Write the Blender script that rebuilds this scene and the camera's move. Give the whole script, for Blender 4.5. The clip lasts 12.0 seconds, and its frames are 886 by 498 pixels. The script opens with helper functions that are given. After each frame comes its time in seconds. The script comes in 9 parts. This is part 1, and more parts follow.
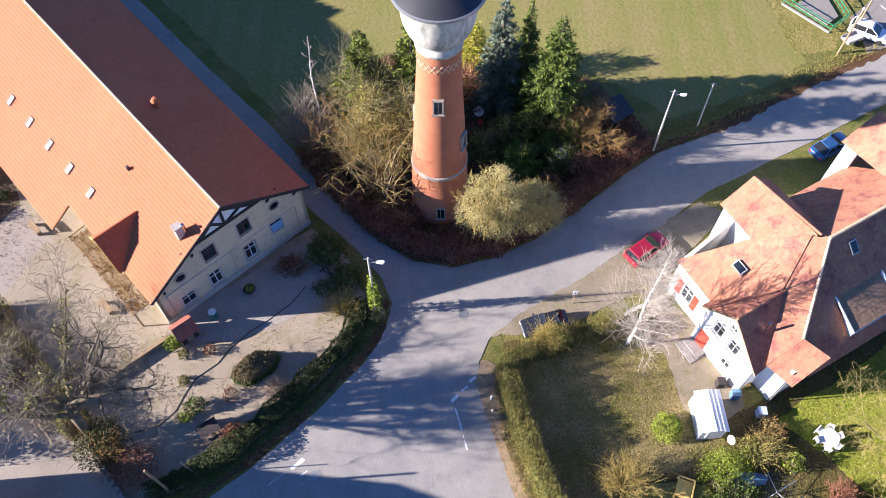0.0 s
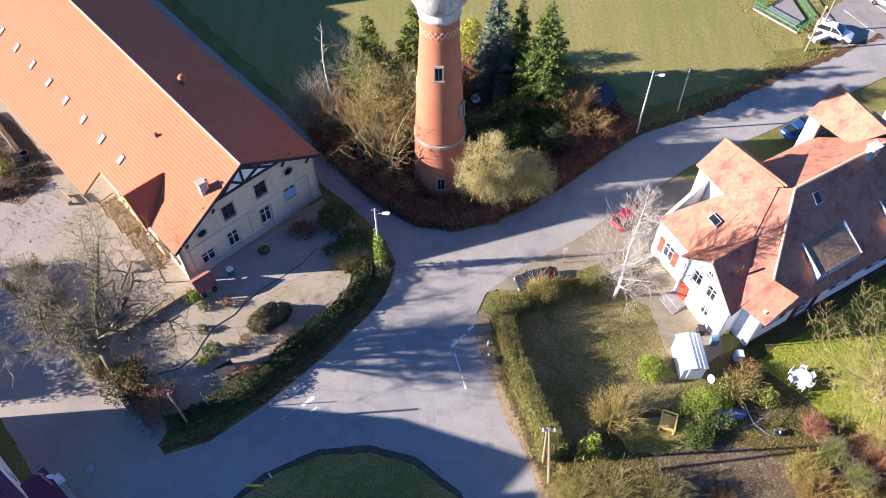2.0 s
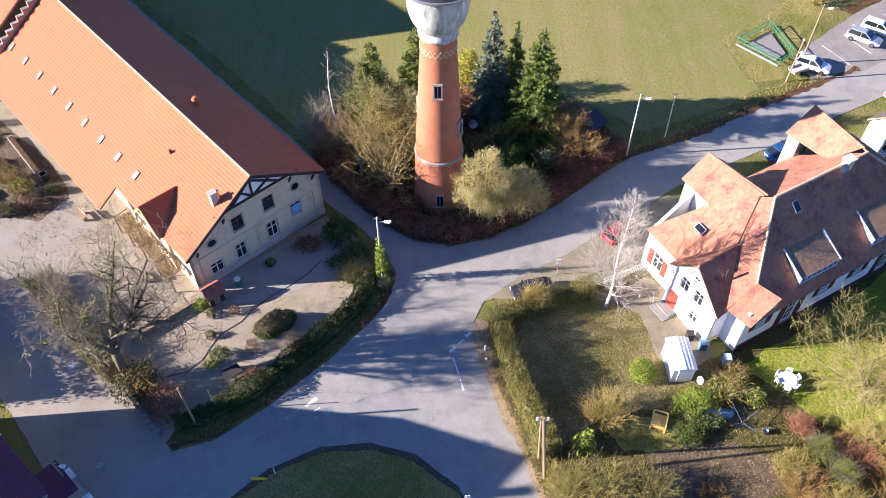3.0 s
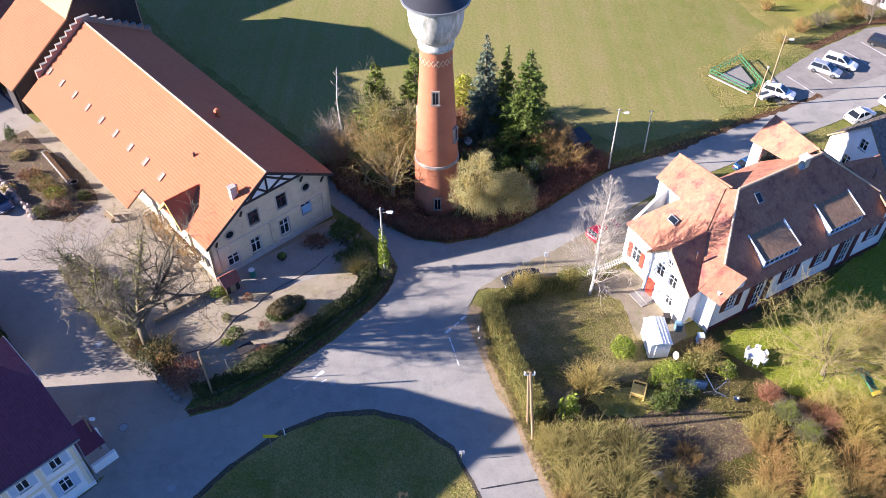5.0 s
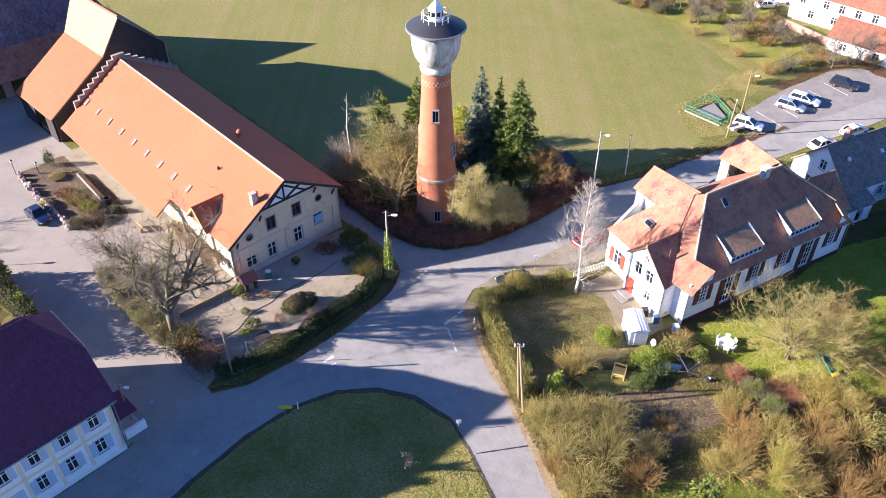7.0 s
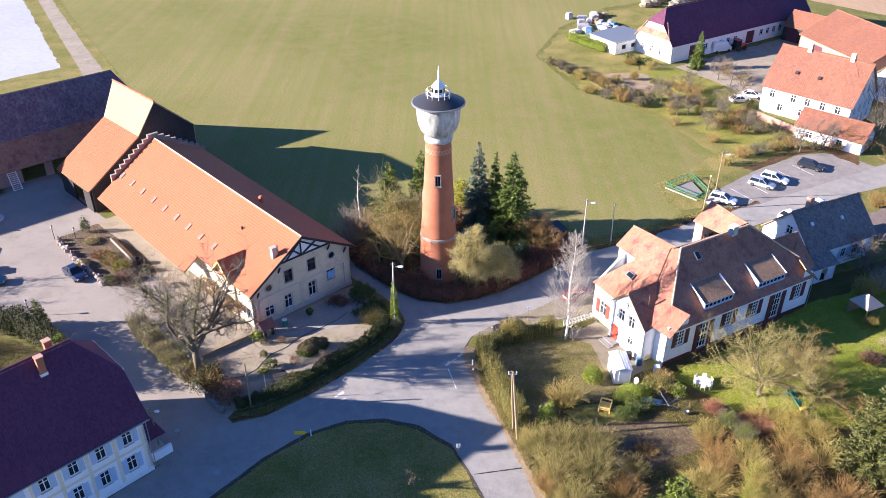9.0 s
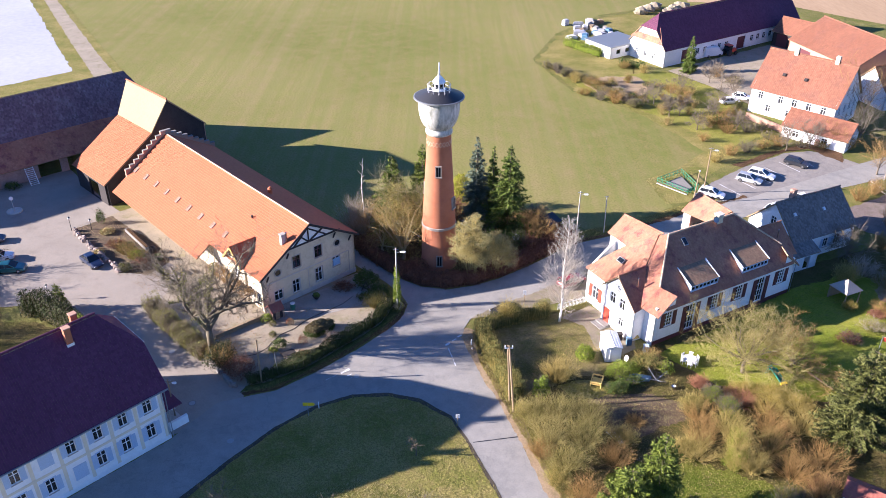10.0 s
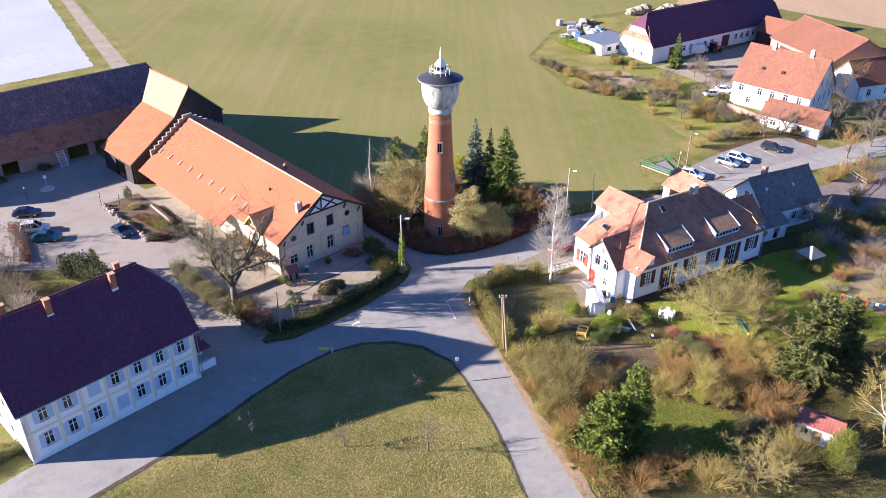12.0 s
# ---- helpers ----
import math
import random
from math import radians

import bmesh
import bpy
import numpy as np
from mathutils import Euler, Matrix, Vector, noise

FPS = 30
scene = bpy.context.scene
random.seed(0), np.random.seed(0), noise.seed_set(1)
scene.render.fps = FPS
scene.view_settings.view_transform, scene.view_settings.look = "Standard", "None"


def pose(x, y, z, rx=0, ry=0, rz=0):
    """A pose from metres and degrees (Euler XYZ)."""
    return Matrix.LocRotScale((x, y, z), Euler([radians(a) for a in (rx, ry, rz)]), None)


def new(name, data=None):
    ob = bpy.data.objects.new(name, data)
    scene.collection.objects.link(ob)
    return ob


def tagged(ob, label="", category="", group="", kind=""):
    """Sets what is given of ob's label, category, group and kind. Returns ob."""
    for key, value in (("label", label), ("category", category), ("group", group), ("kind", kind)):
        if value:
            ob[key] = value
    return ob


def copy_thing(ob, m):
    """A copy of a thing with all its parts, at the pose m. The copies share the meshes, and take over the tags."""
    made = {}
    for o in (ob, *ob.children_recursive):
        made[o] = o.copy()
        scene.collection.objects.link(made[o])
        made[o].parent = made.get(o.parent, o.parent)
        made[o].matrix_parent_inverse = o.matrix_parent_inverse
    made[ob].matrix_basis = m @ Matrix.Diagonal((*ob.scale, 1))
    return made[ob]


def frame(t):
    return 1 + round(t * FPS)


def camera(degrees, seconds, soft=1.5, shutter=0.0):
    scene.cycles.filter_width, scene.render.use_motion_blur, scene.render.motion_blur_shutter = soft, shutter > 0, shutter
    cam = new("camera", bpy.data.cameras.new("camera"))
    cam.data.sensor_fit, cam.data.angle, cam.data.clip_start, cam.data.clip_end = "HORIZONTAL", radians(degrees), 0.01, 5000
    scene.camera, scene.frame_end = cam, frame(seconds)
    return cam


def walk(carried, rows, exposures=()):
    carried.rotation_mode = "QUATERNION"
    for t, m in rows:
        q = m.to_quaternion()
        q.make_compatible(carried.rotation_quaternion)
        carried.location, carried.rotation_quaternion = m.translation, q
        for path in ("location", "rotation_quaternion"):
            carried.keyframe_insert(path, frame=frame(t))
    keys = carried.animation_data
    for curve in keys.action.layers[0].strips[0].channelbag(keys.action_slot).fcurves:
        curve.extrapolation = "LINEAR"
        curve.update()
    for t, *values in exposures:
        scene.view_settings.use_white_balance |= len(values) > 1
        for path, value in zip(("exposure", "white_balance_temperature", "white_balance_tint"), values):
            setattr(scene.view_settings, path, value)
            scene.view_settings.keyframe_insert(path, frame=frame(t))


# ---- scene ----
cam = camera(57.2, 12.0, soft=0.7)
METRES, EYE, TILT, LEAN, TURN = 70.0, 63.0, -59.3, 0.0, 0.0
ROWS = [
    (0.0, 0.0, 0.0, 0.0, 0.0, -0.0, 0.0),
    (0.5, -0.0002, -0.019, -0.0322, -0.01, 0.85, 0.03),
    (1.0, -0.0003, -0.0392, -0.0678, -0.03, 1.57, 0.05),
    (1.5, -0.0002, -0.0577, -0.0996, -0.01, 2.57, 0.04),
    (2.0, -0.001, -0.0785, -0.1344, -0.04, 4.53, 0.03),
    (2.5, -0.0007, -0.0981, -0.1694, -0.04, 7.03, 0.04),
    (3.0, 0.0009, -0.1186, -0.2074, -0.02, 8.89, 0.03),
    (3.5, 0.0016, -0.1372, -0.2418, -0.03, 9.99, 0.03),
    (5.5, 0.0062, -0.219, -0.3828, -0.02, 15.97, -0.03),
    (6.0, 0.0066, -0.241, -0.4201, -0.02, 17.41, -0.04),
    (6.5, 0.0067, -0.2613, -0.4538, -0.02, 18.27, -0.05),
    (7.0, 0.0063, -0.2844, -0.4885, -0.06, 19.57, -0.07),
    (7.5, 0.0073, -0.3057, -0.5247, -0.03, 22.8, -0.14),
    (9.5, 0.0057, -0.3948, -0.6721, -0.06, 27.78, -0.24),
    (10.0, 0.0051, -0.4183, -0.7108, -0.09, 28.21, -0.24),
    (10.5, 0.0058, -0.4407, -0.7466, -0.08, 28.47, -0.26),
    (11.0, 0.0051, -0.4649, -0.7852, -0.11, 28.69, -0.27),
    (11.5, 0.0044, -0.487, -0.8207, -0.11, 28.83, -0.28),
    (12.0, 0.003, -0.5113, -0.8589, -0.14, 28.91, -0.26),
]
walk(cam, [(t, pose(0, 0, EYE, TILT, LEAN, TURN) @ pose(METRES * x, METRES * y, METRES * z, 90 + pitch, roll, yaw)) for t, x, y, z, yaw, pitch, roll in ROWS],
     exposures=((0.0, 2.02, 5500, 24), (6.5, 2.15, 5500, 25), (12.0, 2.02, 5450, 26)))

# ---- daylight: a low winter sun from the west, clear sky ----
SUN_EL, SUN_AZ = radians(18.9), radians(4.9)
world = bpy.data.worlds.new("sky")
scene.world = world
world.use_nodes = True
wn = world.node_tree
sky = wn.nodes.new("ShaderNodeTexSky")
sky.sky_type, sky.sun_disc = "NISHITA", False
sky.sun_elevation, sky.sun_rotation = SUN_EL, radians(-90) - SUN_AZ
sky.air_density, sky.dust_density, sky.ozone_density = 1.0, 0.1, 7.0
wn.links.new(sky.outputs[0], wn.nodes["Background"].inputs[0])
wn.nodes["Background"].inputs[1].default_value = 0.053
sun = new("sun", bpy.data.lights.new("sun", "SUN"))
sun.data.energy, sun.data.angle, sun.data.color = 5.0, radians(0.55), (1.0, 0.87, 0.65)
to_sun = Vector((-math.cos(SUN_EL) * math.cos(SUN_AZ), -math.cos(SUN_EL) * math.sin(SUN_AZ), math.sin(SUN_EL)))
sun.matrix_world = Matrix.Translation(to_sun * 200) @ to_sun.to_track_quat("Z", "Y").to_matrix().to_4x4()


# ---- materials ----
def node_mat(name):
    m = bpy.data.materials.new(name)
    m.use_nodes = True
    nt = m.node_tree
    return m, nt, nt.nodes["Principled BSDF"]


def mixc(nt, fac, a, b, mode="MIX"):
    n = nt.nodes.new("ShaderNodeMix")
    n.data_type, n.blend_type = "RGBA", mode
    for sock, v in ((n.inputs[0], fac), (n.inputs[6], a), (n.inputs[7], b)):
        if isinstance(v, bpy.types.NodeSocket):
            nt.links.new(v, sock)
        elif isinstance(v, (int, float)):
            sock.default_value = v
        else:
            sock.default_value = (*v, 1.0)
    return n.outputs[2]


def noise_of(nt, vec, scale, detail=4.0, rough=0.6):
    n = nt.nodes.new("ShaderNodeTexNoise")
    n.inputs["Scale"].default_value, n.inputs["Detail"].default_value = scale, detail
    n.inputs["Roughness"].default_value = rough
    nt.links.new(vec, n.inputs["Vector"])
    return n.outputs["Fac"]


def ramp_of(nt, fac, stops):
    n = nt.nodes.new("ShaderNodeValToRGB")
    e = n.color_ramp.elements
    while len(e) < len(stops):
        e.new(0.5)
    for el, (p, c) in zip(e, stops):
        el.position, el.color = p, ((c, c, c, 1.0) if isinstance(c, (int, float)) else (*c, 1.0))
    nt.links.new(fac, n.inputs[0])
    return n.outputs[0]


def math_of(nt, op, a, b):
    n = nt.nodes.new("ShaderNodeMath")
    n.operation = op
    for sock, v in zip(n.inputs, (a, b)):
        if isinstance(v, bpy.types.NodeSocket):
            nt.links.new(v, sock)
        else:
            sock.default_value = v
    return n.outputs[0]


def position_of(nt, stretch=(1, 1, 1), turn=0.0):
    g = nt.nodes.new("ShaderNodeNewGeometry")
    mp = nt.nodes.new("ShaderNodeMapping")
    mp.inputs["Rotation"].default_value[2] = radians(turn)
    mp.inputs["Scale"].default_value = stretch
    nt.links.new(g.outputs["Position"], mp.inputs[0])
    return mp.outputs[0], g


def mat(name, dark, light, fine=6.0, wide=0.35, rough=0.85, bump=0.25, metal=0.0, spec=0.3, island=0.0, stain=None, stain_amount=0.5,
        stretch=(1, 1, 1), turn=0.0, obj=0.0, depth=0.02):
    """A surface with grain (fine), broad variation (wide), relief and optional stains."""
    m, nt, bsdf = node_mat(name)
    pos, geo = position_of(nt, stretch, turn)
    f, w = noise_of(nt, pos, fine, 5.0, 0.65), noise_of(nt, pos, wide, 4.0, 0.6)
    both = math_of(nt, "ADD", math_of(nt, "MULTIPLY", f, 0.55), math_of(nt, "MULTIPLY", w, 0.45))
    col = mixc(nt, ramp_of(nt, both, [(0.32, 0.0), (0.68, 1.0)]), dark, light)
    if stain is not None:
        s = ramp_of(nt, noise_of(nt, pos, wide * 2.3, 6.0, 0.7), [(0.5, 0.0), (0.68, 1.0)])
        col = mixc(nt, math_of(nt, "MULTIPLY", s, stain_amount), col, stain)
    rnd = None
    if island:
        rnd, amount = geo.outputs["Random Per Island"], island
    elif obj:
        oi = nt.nodes.new("ShaderNodeObjectInfo")
        rnd, amount = oi.outputs["Random"], obj
    if rnd is not None:
        hsv = nt.nodes.new("ShaderNodeHueSaturation")
        nt.links.new(col, hsv.inputs["Color"])
        v = nt.nodes.new("ShaderNodeMapRange")
        v.inputs["To Min"].default_value, v.inputs["To Max"].default_value = 1 - amount, 1 + amount
        nt.links.new(rnd, v.inputs["Value"])
        nt.links.new(v.outputs[0], hsv.inputs["Value"])
        col = hsv.outputs["Color"]
    nt.links.new(col, bsdf.inputs["Base Color"])
    bsdf.inputs["Roughness"].default_value, bsdf.inputs["Metallic"].default_value = rough, metal
    bsdf.inputs["Specular IOR Level"].default_value = spec
    if bump:
        b = nt.nodes.new("ShaderNodeBump")
        b.inputs["Strength"].default_value, b.inputs["Distance"].default_value = bump, depth
        nt.links.new(f, b.inputs["Height"])
        nt.links.new(b.outputs[0], bsdf.inputs["Normal"])
    return m


def leaf_mat(name, dark, light, island=0.35, rough=0.7):
    """Foliage and twigs: colour by leaf, slightly translucent."""
    m, nt, bsdf = node_mat(name)
    pos, geo = position_of(nt)
    w = noise_of(nt, pos, 0.9, 3.0)
    r = math_of(nt, "ADD", math_of(nt, "MULTIPLY", w, 0.5), math_of(nt, "MULTIPLY", geo.outputs["Random Per Island"], 0.5))
    nt.links.new(mixc(nt, ramp_of(nt, r, [(0.2, 0.0), (0.8, 1.0)]), dark, light), bsdf.inputs["Base Color"])
    bsdf.inputs["Roughness"].default_value = rough
    bsdf.inputs["Specular IOR Level"].default_value = 0.2
    return m


def paint_mat(name, col, rough=0.3, metal=0.0, coat=0.0):
    m, nt, bsdf = node_mat(name)
    pos, geo = position_of(nt)
    f = noise_of(nt, pos, 9.0, 3.0)
    nt.links.new(mixc(nt, ramp_of(nt, f, [(0.35, 0.0), (0.7, 1.0)]), tuple(c * 0.86 for c in col), col), bsdf.inputs["Base Color"])
    bsdf.inputs["Roughness"].default_value, bsdf.inputs["Metallic"].default_value = rough, metal
    bsdf.inputs["Coat Weight"].default_value = coat
    return m


def glass_mat(name, tint=(0.75, 0.8, 0.82)):
    m, nt, bsdf = node_mat(name)
    bsdf.inputs["Base Color"].default_value = (*tint, 1)
    bsdf.inputs["Roughness"].default_value = 0.05
    bsdf.inputs["Transmission Weight"].default_value = 0.85
    bsdf.inputs["IOR"].default_value = 1.45
    return m


def field_mat():
    """Young winter crop: green over brown soil, sowing rows and tractor lines."""
    m, nt, bsdf = node_mat("young_crop")
    pos, geo = position_of(nt, (1, 1, 1), 62)
    wide, mid, fine = noise_of(nt, pos, 0.018, 5.0, 0.55), noise_of(nt, pos, 0.25, 5.0, 0.7), noise_of(nt, pos, 2.6, 5.0, 0.7)
    col = mixc(nt, ramp_of(nt, wide, [(0.35, 0.0), (0.65, 1.0)]), (0.155, 0.158, 0.036), (0.245, 0.218, 0.074))
    col = mixc(nt, ramp_of(nt, mid, [(0.4, 0.0), (0.7, 0.7)]), col, (0.265, 0.2, 0.094))
    col = mixc(nt, ramp_of(nt, fine, [(0.33, 0.6), (0.56, 0.0)]), col, (0.09, 0.102, 0.024))
    rows, g2 = position_of(nt, (1.0, 0.03, 1), 62)
    row = noise_of(nt, rows, 0.55, 3.0)
    col = mixc(nt, ramp_of(nt, row, [(0.42, 0.0), (0.6, 0.4)]), col, (0.152, 0.17, 0.04))
    lines, g3 = position_of(nt, (1.0, 0.012, 1), 62)
    streak = noise_of(nt, lines, 0.16, 4.0, 0.7)
    col = mixc(nt, ramp_of(nt, streak, [(0.5, 0.0), (0.72, 0.3)]), col, (0.29, 0.215, 0.115))
    nt.links.new(col, bsdf.inputs["Base Color"])
    bsdf.inputs["Roughness"].default_value = 0.95
    bsdf.inputs["Specular IOR Level"].default_value = 0.1
    b = nt.nodes.new("ShaderNodeBump")
    b.inputs["Strength"].default_value, b.inputs["Distance"].default_value = 0.5, 0.12
    nt.links.new(math_of(nt, "ADD", math_of(nt, "MULTIPLY", fine, 0.5), math_of(nt, "MULTIPLY", noise_of(nt, pos, 1.6, 3.0, 0.6), 0.5)), b.inputs["Height"])
    nt.links.new(b.outputs[0], bsdf.inputs["Normal"])
    return m


def asphalt_mat():
    """Old village asphalt: grain, bleached and dark areas, mended strips and hairline cracks."""
    m, nt, bsdf = node_mat("asphalt")
    pos, geo = position_of(nt)
    f, mid, wide = noise_of(nt, pos, 9.0, 5.0, 0.7), noise_of(nt, pos, 0.7, 5.0, 0.65), noise_of(nt, pos, 0.09, 4.0, 0.6)
    both = math_of(nt, "ADD", math_of(nt, "MULTIPLY", f, 0.4), math_of(nt, "ADD", math_of(nt, "MULTIPLY", mid, 0.3), math_of(nt, "MULTIPLY", wide, 0.3)))
    col = mixc(nt, ramp_of(nt, both, [(0.36, 0.0), (0.64, 1.0)]), (0.2, 0.19, 0.175), (0.32, 0.3, 0.268))
    col = mixc(nt, ramp_of(nt, noise_of(nt, pos, 0.23, 6.0, 0.75), [(0.54, 0.0), (0.6, 0.45)]), col, (0.19, 0.183, 0.17))
    col = mixc(nt, ramp_of(nt, noise_of(nt, pos, 0.06, 5.0, 0.7), [(0.5, 0.0), (0.66, 0.5)]), col, (0.34, 0.305, 0.25))
    v = nt.nodes.new("ShaderNodeTexVoronoi")
    v.feature = "DISTANCE_TO_EDGE"
    v.inputs["Scale"].default_value = 0.11
    w = nt.nodes.new("ShaderNodeVectorMath")
    w.operation = "ADD"
    nt.links.new(pos, w.inputs[0])
    n = nt.nodes.new("ShaderNodeTexNoise")
    n.inputs["Scale"].default_value, n.inputs["Detail"].default_value = 0.6, 5.0
    nt.links.new(pos, n.inputs["Vector"])
    sc = nt.nodes.new("ShaderNodeVectorMath")
    sc.operation = "SCALE"
    sc.inputs["Scale"].default_value = 2.2
    nt.links.new(n.outputs["Color"], sc.inputs[0])
    nt.links.new(sc.outputs[0], w.inputs[1])
    nt.links.new(w.outputs[0], v.inputs["Vector"])
    col = mixc(nt, ramp_of(nt, v.outputs["Distance"], [(0.0, 0.35), (0.005, 0.0)]), col, (0.16, 0.155, 0.145))
    nt.links.new(col, bsdf.inputs["Base Color"])
    bsdf.inputs["Roughness"].default_value = 0.9
    bsdf.inputs["Specular IOR Level"].default_value = 0.25
    b = nt.nodes.new("ShaderNodeBump")
    b.inputs["Strength"].default_value, b.inputs["Distance"].default_value = 0.3, 0.02
    nt.links.new(f, b.inputs["Height"])
    nt.links.new(b.outputs[0], bsdf.inputs["Normal"])
    return m


def grass_mat(name, lush, dry, soil, patch=0.22):
    m, nt, bsdf = node_mat(name)
    pos, geo = position_of(nt)
    wide, mid, fine = noise_of(nt, pos, patch, 5.0, 0.65), noise_of(nt, pos, 1.3, 5.0, 0.7), noise_of(nt, pos, 7.0, 4.0, 0.75)
    col = mixc(nt, ramp_of(nt, wide, [(0.38, 0.0), (0.62, 1.0)]), lush, dry)
    col = mixc(nt, ramp_of(nt, mid, [(0.5, 0.0), (0.72, 0.75)]), col, soil)
    col = mixc(nt, ramp_of(nt, fine, [(0.32, 0.85), (0.62, 0.0)]), col, tuple(c * 0.38 for c in lush))
    nt.links.new(col, bsdf.inputs["Base Color"])
    bsdf.inputs["Roughness"].default_value = 0.95
    bsdf.inputs["Specular IOR Level"].default_value = 0.1
    b = nt.nodes.new("ShaderNodeBump")
    b.inputs["Strength"].default_value, b.inputs["Distance"].default_value = 0.9, 0.3
    nt.links.new(math_of(nt, "ADD", math_of(nt, "MULTIPLY", fine, 0.4), math_of(nt, "MULTIPLY", noise_of(nt, pos, 2.2, 4.0, 0.6), 0.6)), b.inputs["Height"])
    nt.links.new(b.outputs[0], bsdf.inputs["Normal"])
    return m


M = {}
M["field"] = field_mat()
M["lawn"] = grass_mat("lawn_grass", (0.22, 0.27, 0.022), (0.35, 0.34, 0.055), (0.26, 0.215, 0.07))
M["meadow"] = grass_mat("meadow_grass", (0.195, 0.195, 0.042), (0.37, 0.295, 0.105), (0.36, 0.27, 0.125), 0.16)
M["verge"] = grass_mat("verge_grass", (0.15, 0.165, 0.036), (0.255, 0.22, 0.075), (0.24, 0.18, 0.09), 0.3)
# darker lawn colour that stands in for the firs' shade
M["shade_lawn"] = grass_mat("tree_shaded_lawn", (0.105, 0.14, 0.014), (0.18, 0.19, 0.03), (0.15, 0.13, 0.045), 0.25)
# bank grass with the hedge's shade put into its colour
M["bank"] = grass_mat("hedge_shaded_bank_grass", (0.085, 0.105, 0.022), (0.15, 0.14, 0.045), (0.13, 0.1, 0.05), 0.3)
M["garden"] = grass_mat("garden_soil", (0.095, 0.09, 0.022), (0.16, 0.12, 0.05), (0.11, 0.075, 0.042), 0.3)
M["litter"] = grass_mat("leaf_litter", (0.12, 0.07, 0.035), (0.17, 0.095, 0.05), (0.075, 0.055, 0.03), 0.5)
M["asphalt"] = asphalt_mat()
M["gravel"] = mat("gravel", (0.21, 0.175, 0.125), (0.375, 0.315, 0.235), fine=11.0, wide=0.22, rough=0.95, bump=0.7, stain=(0.2, 0.178, 0.09), stain_amount=0.75, depth=0.05)
M["yard"] = mat("yard_gravel", (0.22, 0.192, 0.16), (0.335, 0.29, 0.24), fine=7.0, wide=0.12, rough=0.95, bump=0.4, stain=(0.2, 0.172, 0.14), stain_amount=0.65)
M["dirt"] = mat("bare_earth", (0.22, 0.155, 0.09), (0.38, 0.28, 0.17), fine=5.0, wide=0.4, rough=0.95, bump=0.7, stain=(0.15, 0.13, 0.05), stain_amount=0.7, depth=0.08)
M["flag"] = mat("paving", (0.21, 0.195, 0.17), (0.31, 0.285, 0.25), fine=5.0, wide=0.5, rough=0.85, bump=0.2, obj=0.15)
M["foil"] = mat("crop_fleece", (0.34, 0.34, 0.37), (0.46, 0.46, 0.49), fine=0.7, wide=0.05, rough=0.6, bump=0.4)
M["brownfield"] = mat("ploughed_soil", (0.3, 0.2, 0.11), (0.42, 0.29, 0.17), fine=1.2, wide=0.06, rough=0.95, bump=0.5, stretch=(1, 0.2, 1), turn=40)
M["soil_d"] = mat("dark_soil", (0.05, 0.04, 0.03), (0.1, 0.08, 0.055), fine=6, wide=0.6, rough=0.95, bump=0.6)
M["stone_d"] = mat("grey_stone", (0.17, 0.16, 0.145), (0.28, 0.26, 0.235), fine=5, wide=0.7, rough=0.95, bump=0.6, obj=0.2)
M["rooflight"] = paint_mat("rooflight_pane", (0.36, 0.17, 0.1), 0.45)
M["line"] = mat("road_paint", (0.5, 0.5, 0.5), (0.72, 0.72, 0.72), fine=9, wide=1.5, rough=0.7, bump=0.1)
M["tile_o"] = mat("orange_clay_tile", (0.375, 0.103, 0.044), (0.445, 0.137, 0.064), fine=8, wide=0.1, rough=0.8, bump=0.12, island=0.07, stain=(0.355, 0.1, 0.043), stain_amount=0.35)
M["tile_r"] = mat("weathered_red_tile", (0.28, 0.106, 0.062), (0.42, 0.207, 0.122), fine=8, wide=0.3, rough=0.85, bump=0.15, island=0.12, stain=(0.16, 0.045, 0.055), stain_amount=0.8)
M["tile_p"] = mat("dark_plain_tile", (0.088, 0.024, 0.052), (0.125, 0.04, 0.076), fine=6, wide=0.2, rough=0.75, bump=0.2, island=0.15)
M["tile_k"] = mat("slate_grey_tile", (0.14, 0.115, 0.1), (0.225, 0.19, 0.165), fine=6, wide=0.3, rough=0.8, bump=0.3, island=0.25)
M["tile_w"] = mat("mossy_old_tile", (0.11, 0.075, 0.092), (0.17, 0.122, 0.145), fine=5, wide=0.25, rough=0.9, bump=0.4, island=0.25, stain=(0.22, 0.19, 0.21), stain_amount=0.6)
M["tile_b"] = mat("brown_flat_tile", (0.2, 0.115, 0.07), (0.3, 0.19, 0.115), fine=6, wide=0.6, rough=0.85, bump=0.3, island=0.16, stain=(0.24, 0.19, 0.12), stain_amount=0.6)
M["sheet"] = mat("cream_sheet_roof", (0.3, 0.245, 0.125), (0.35, 0.29, 0.16), fine=3, wide=0.1, rough=0.9, bump=0.1, spec=0.1)
M["render_y"] = mat("cream_sandstone", (0.52, 0.44, 0.3), (0.64, 0.56, 0.4), fine=5, wide=0.5, rough=0.9, bump=0.3, stain=(0.35, 0.3, 0.22), stain_amount=0.5)
M["plaster"] = mat("white_plaster", (0.74, 0.73, 0.71), (0.86, 0.85, 0.83), fine=4, wide=0.4, rough=0.9, bump=0.15, stain=(0.66, 0.64, 0.6), stain_amount=0.4)
M["plaster_o"] = mat("old_tank_plaster", (0.13, 0.14, 0.115), (0.66, 0.64, 0.57), fine=1.5, wide=0.6, rough=0.85, bump=0.3, stretch=(1, 1, 0.35), stain=(0.72, 0.69, 0.62), stain_amount=0.8)
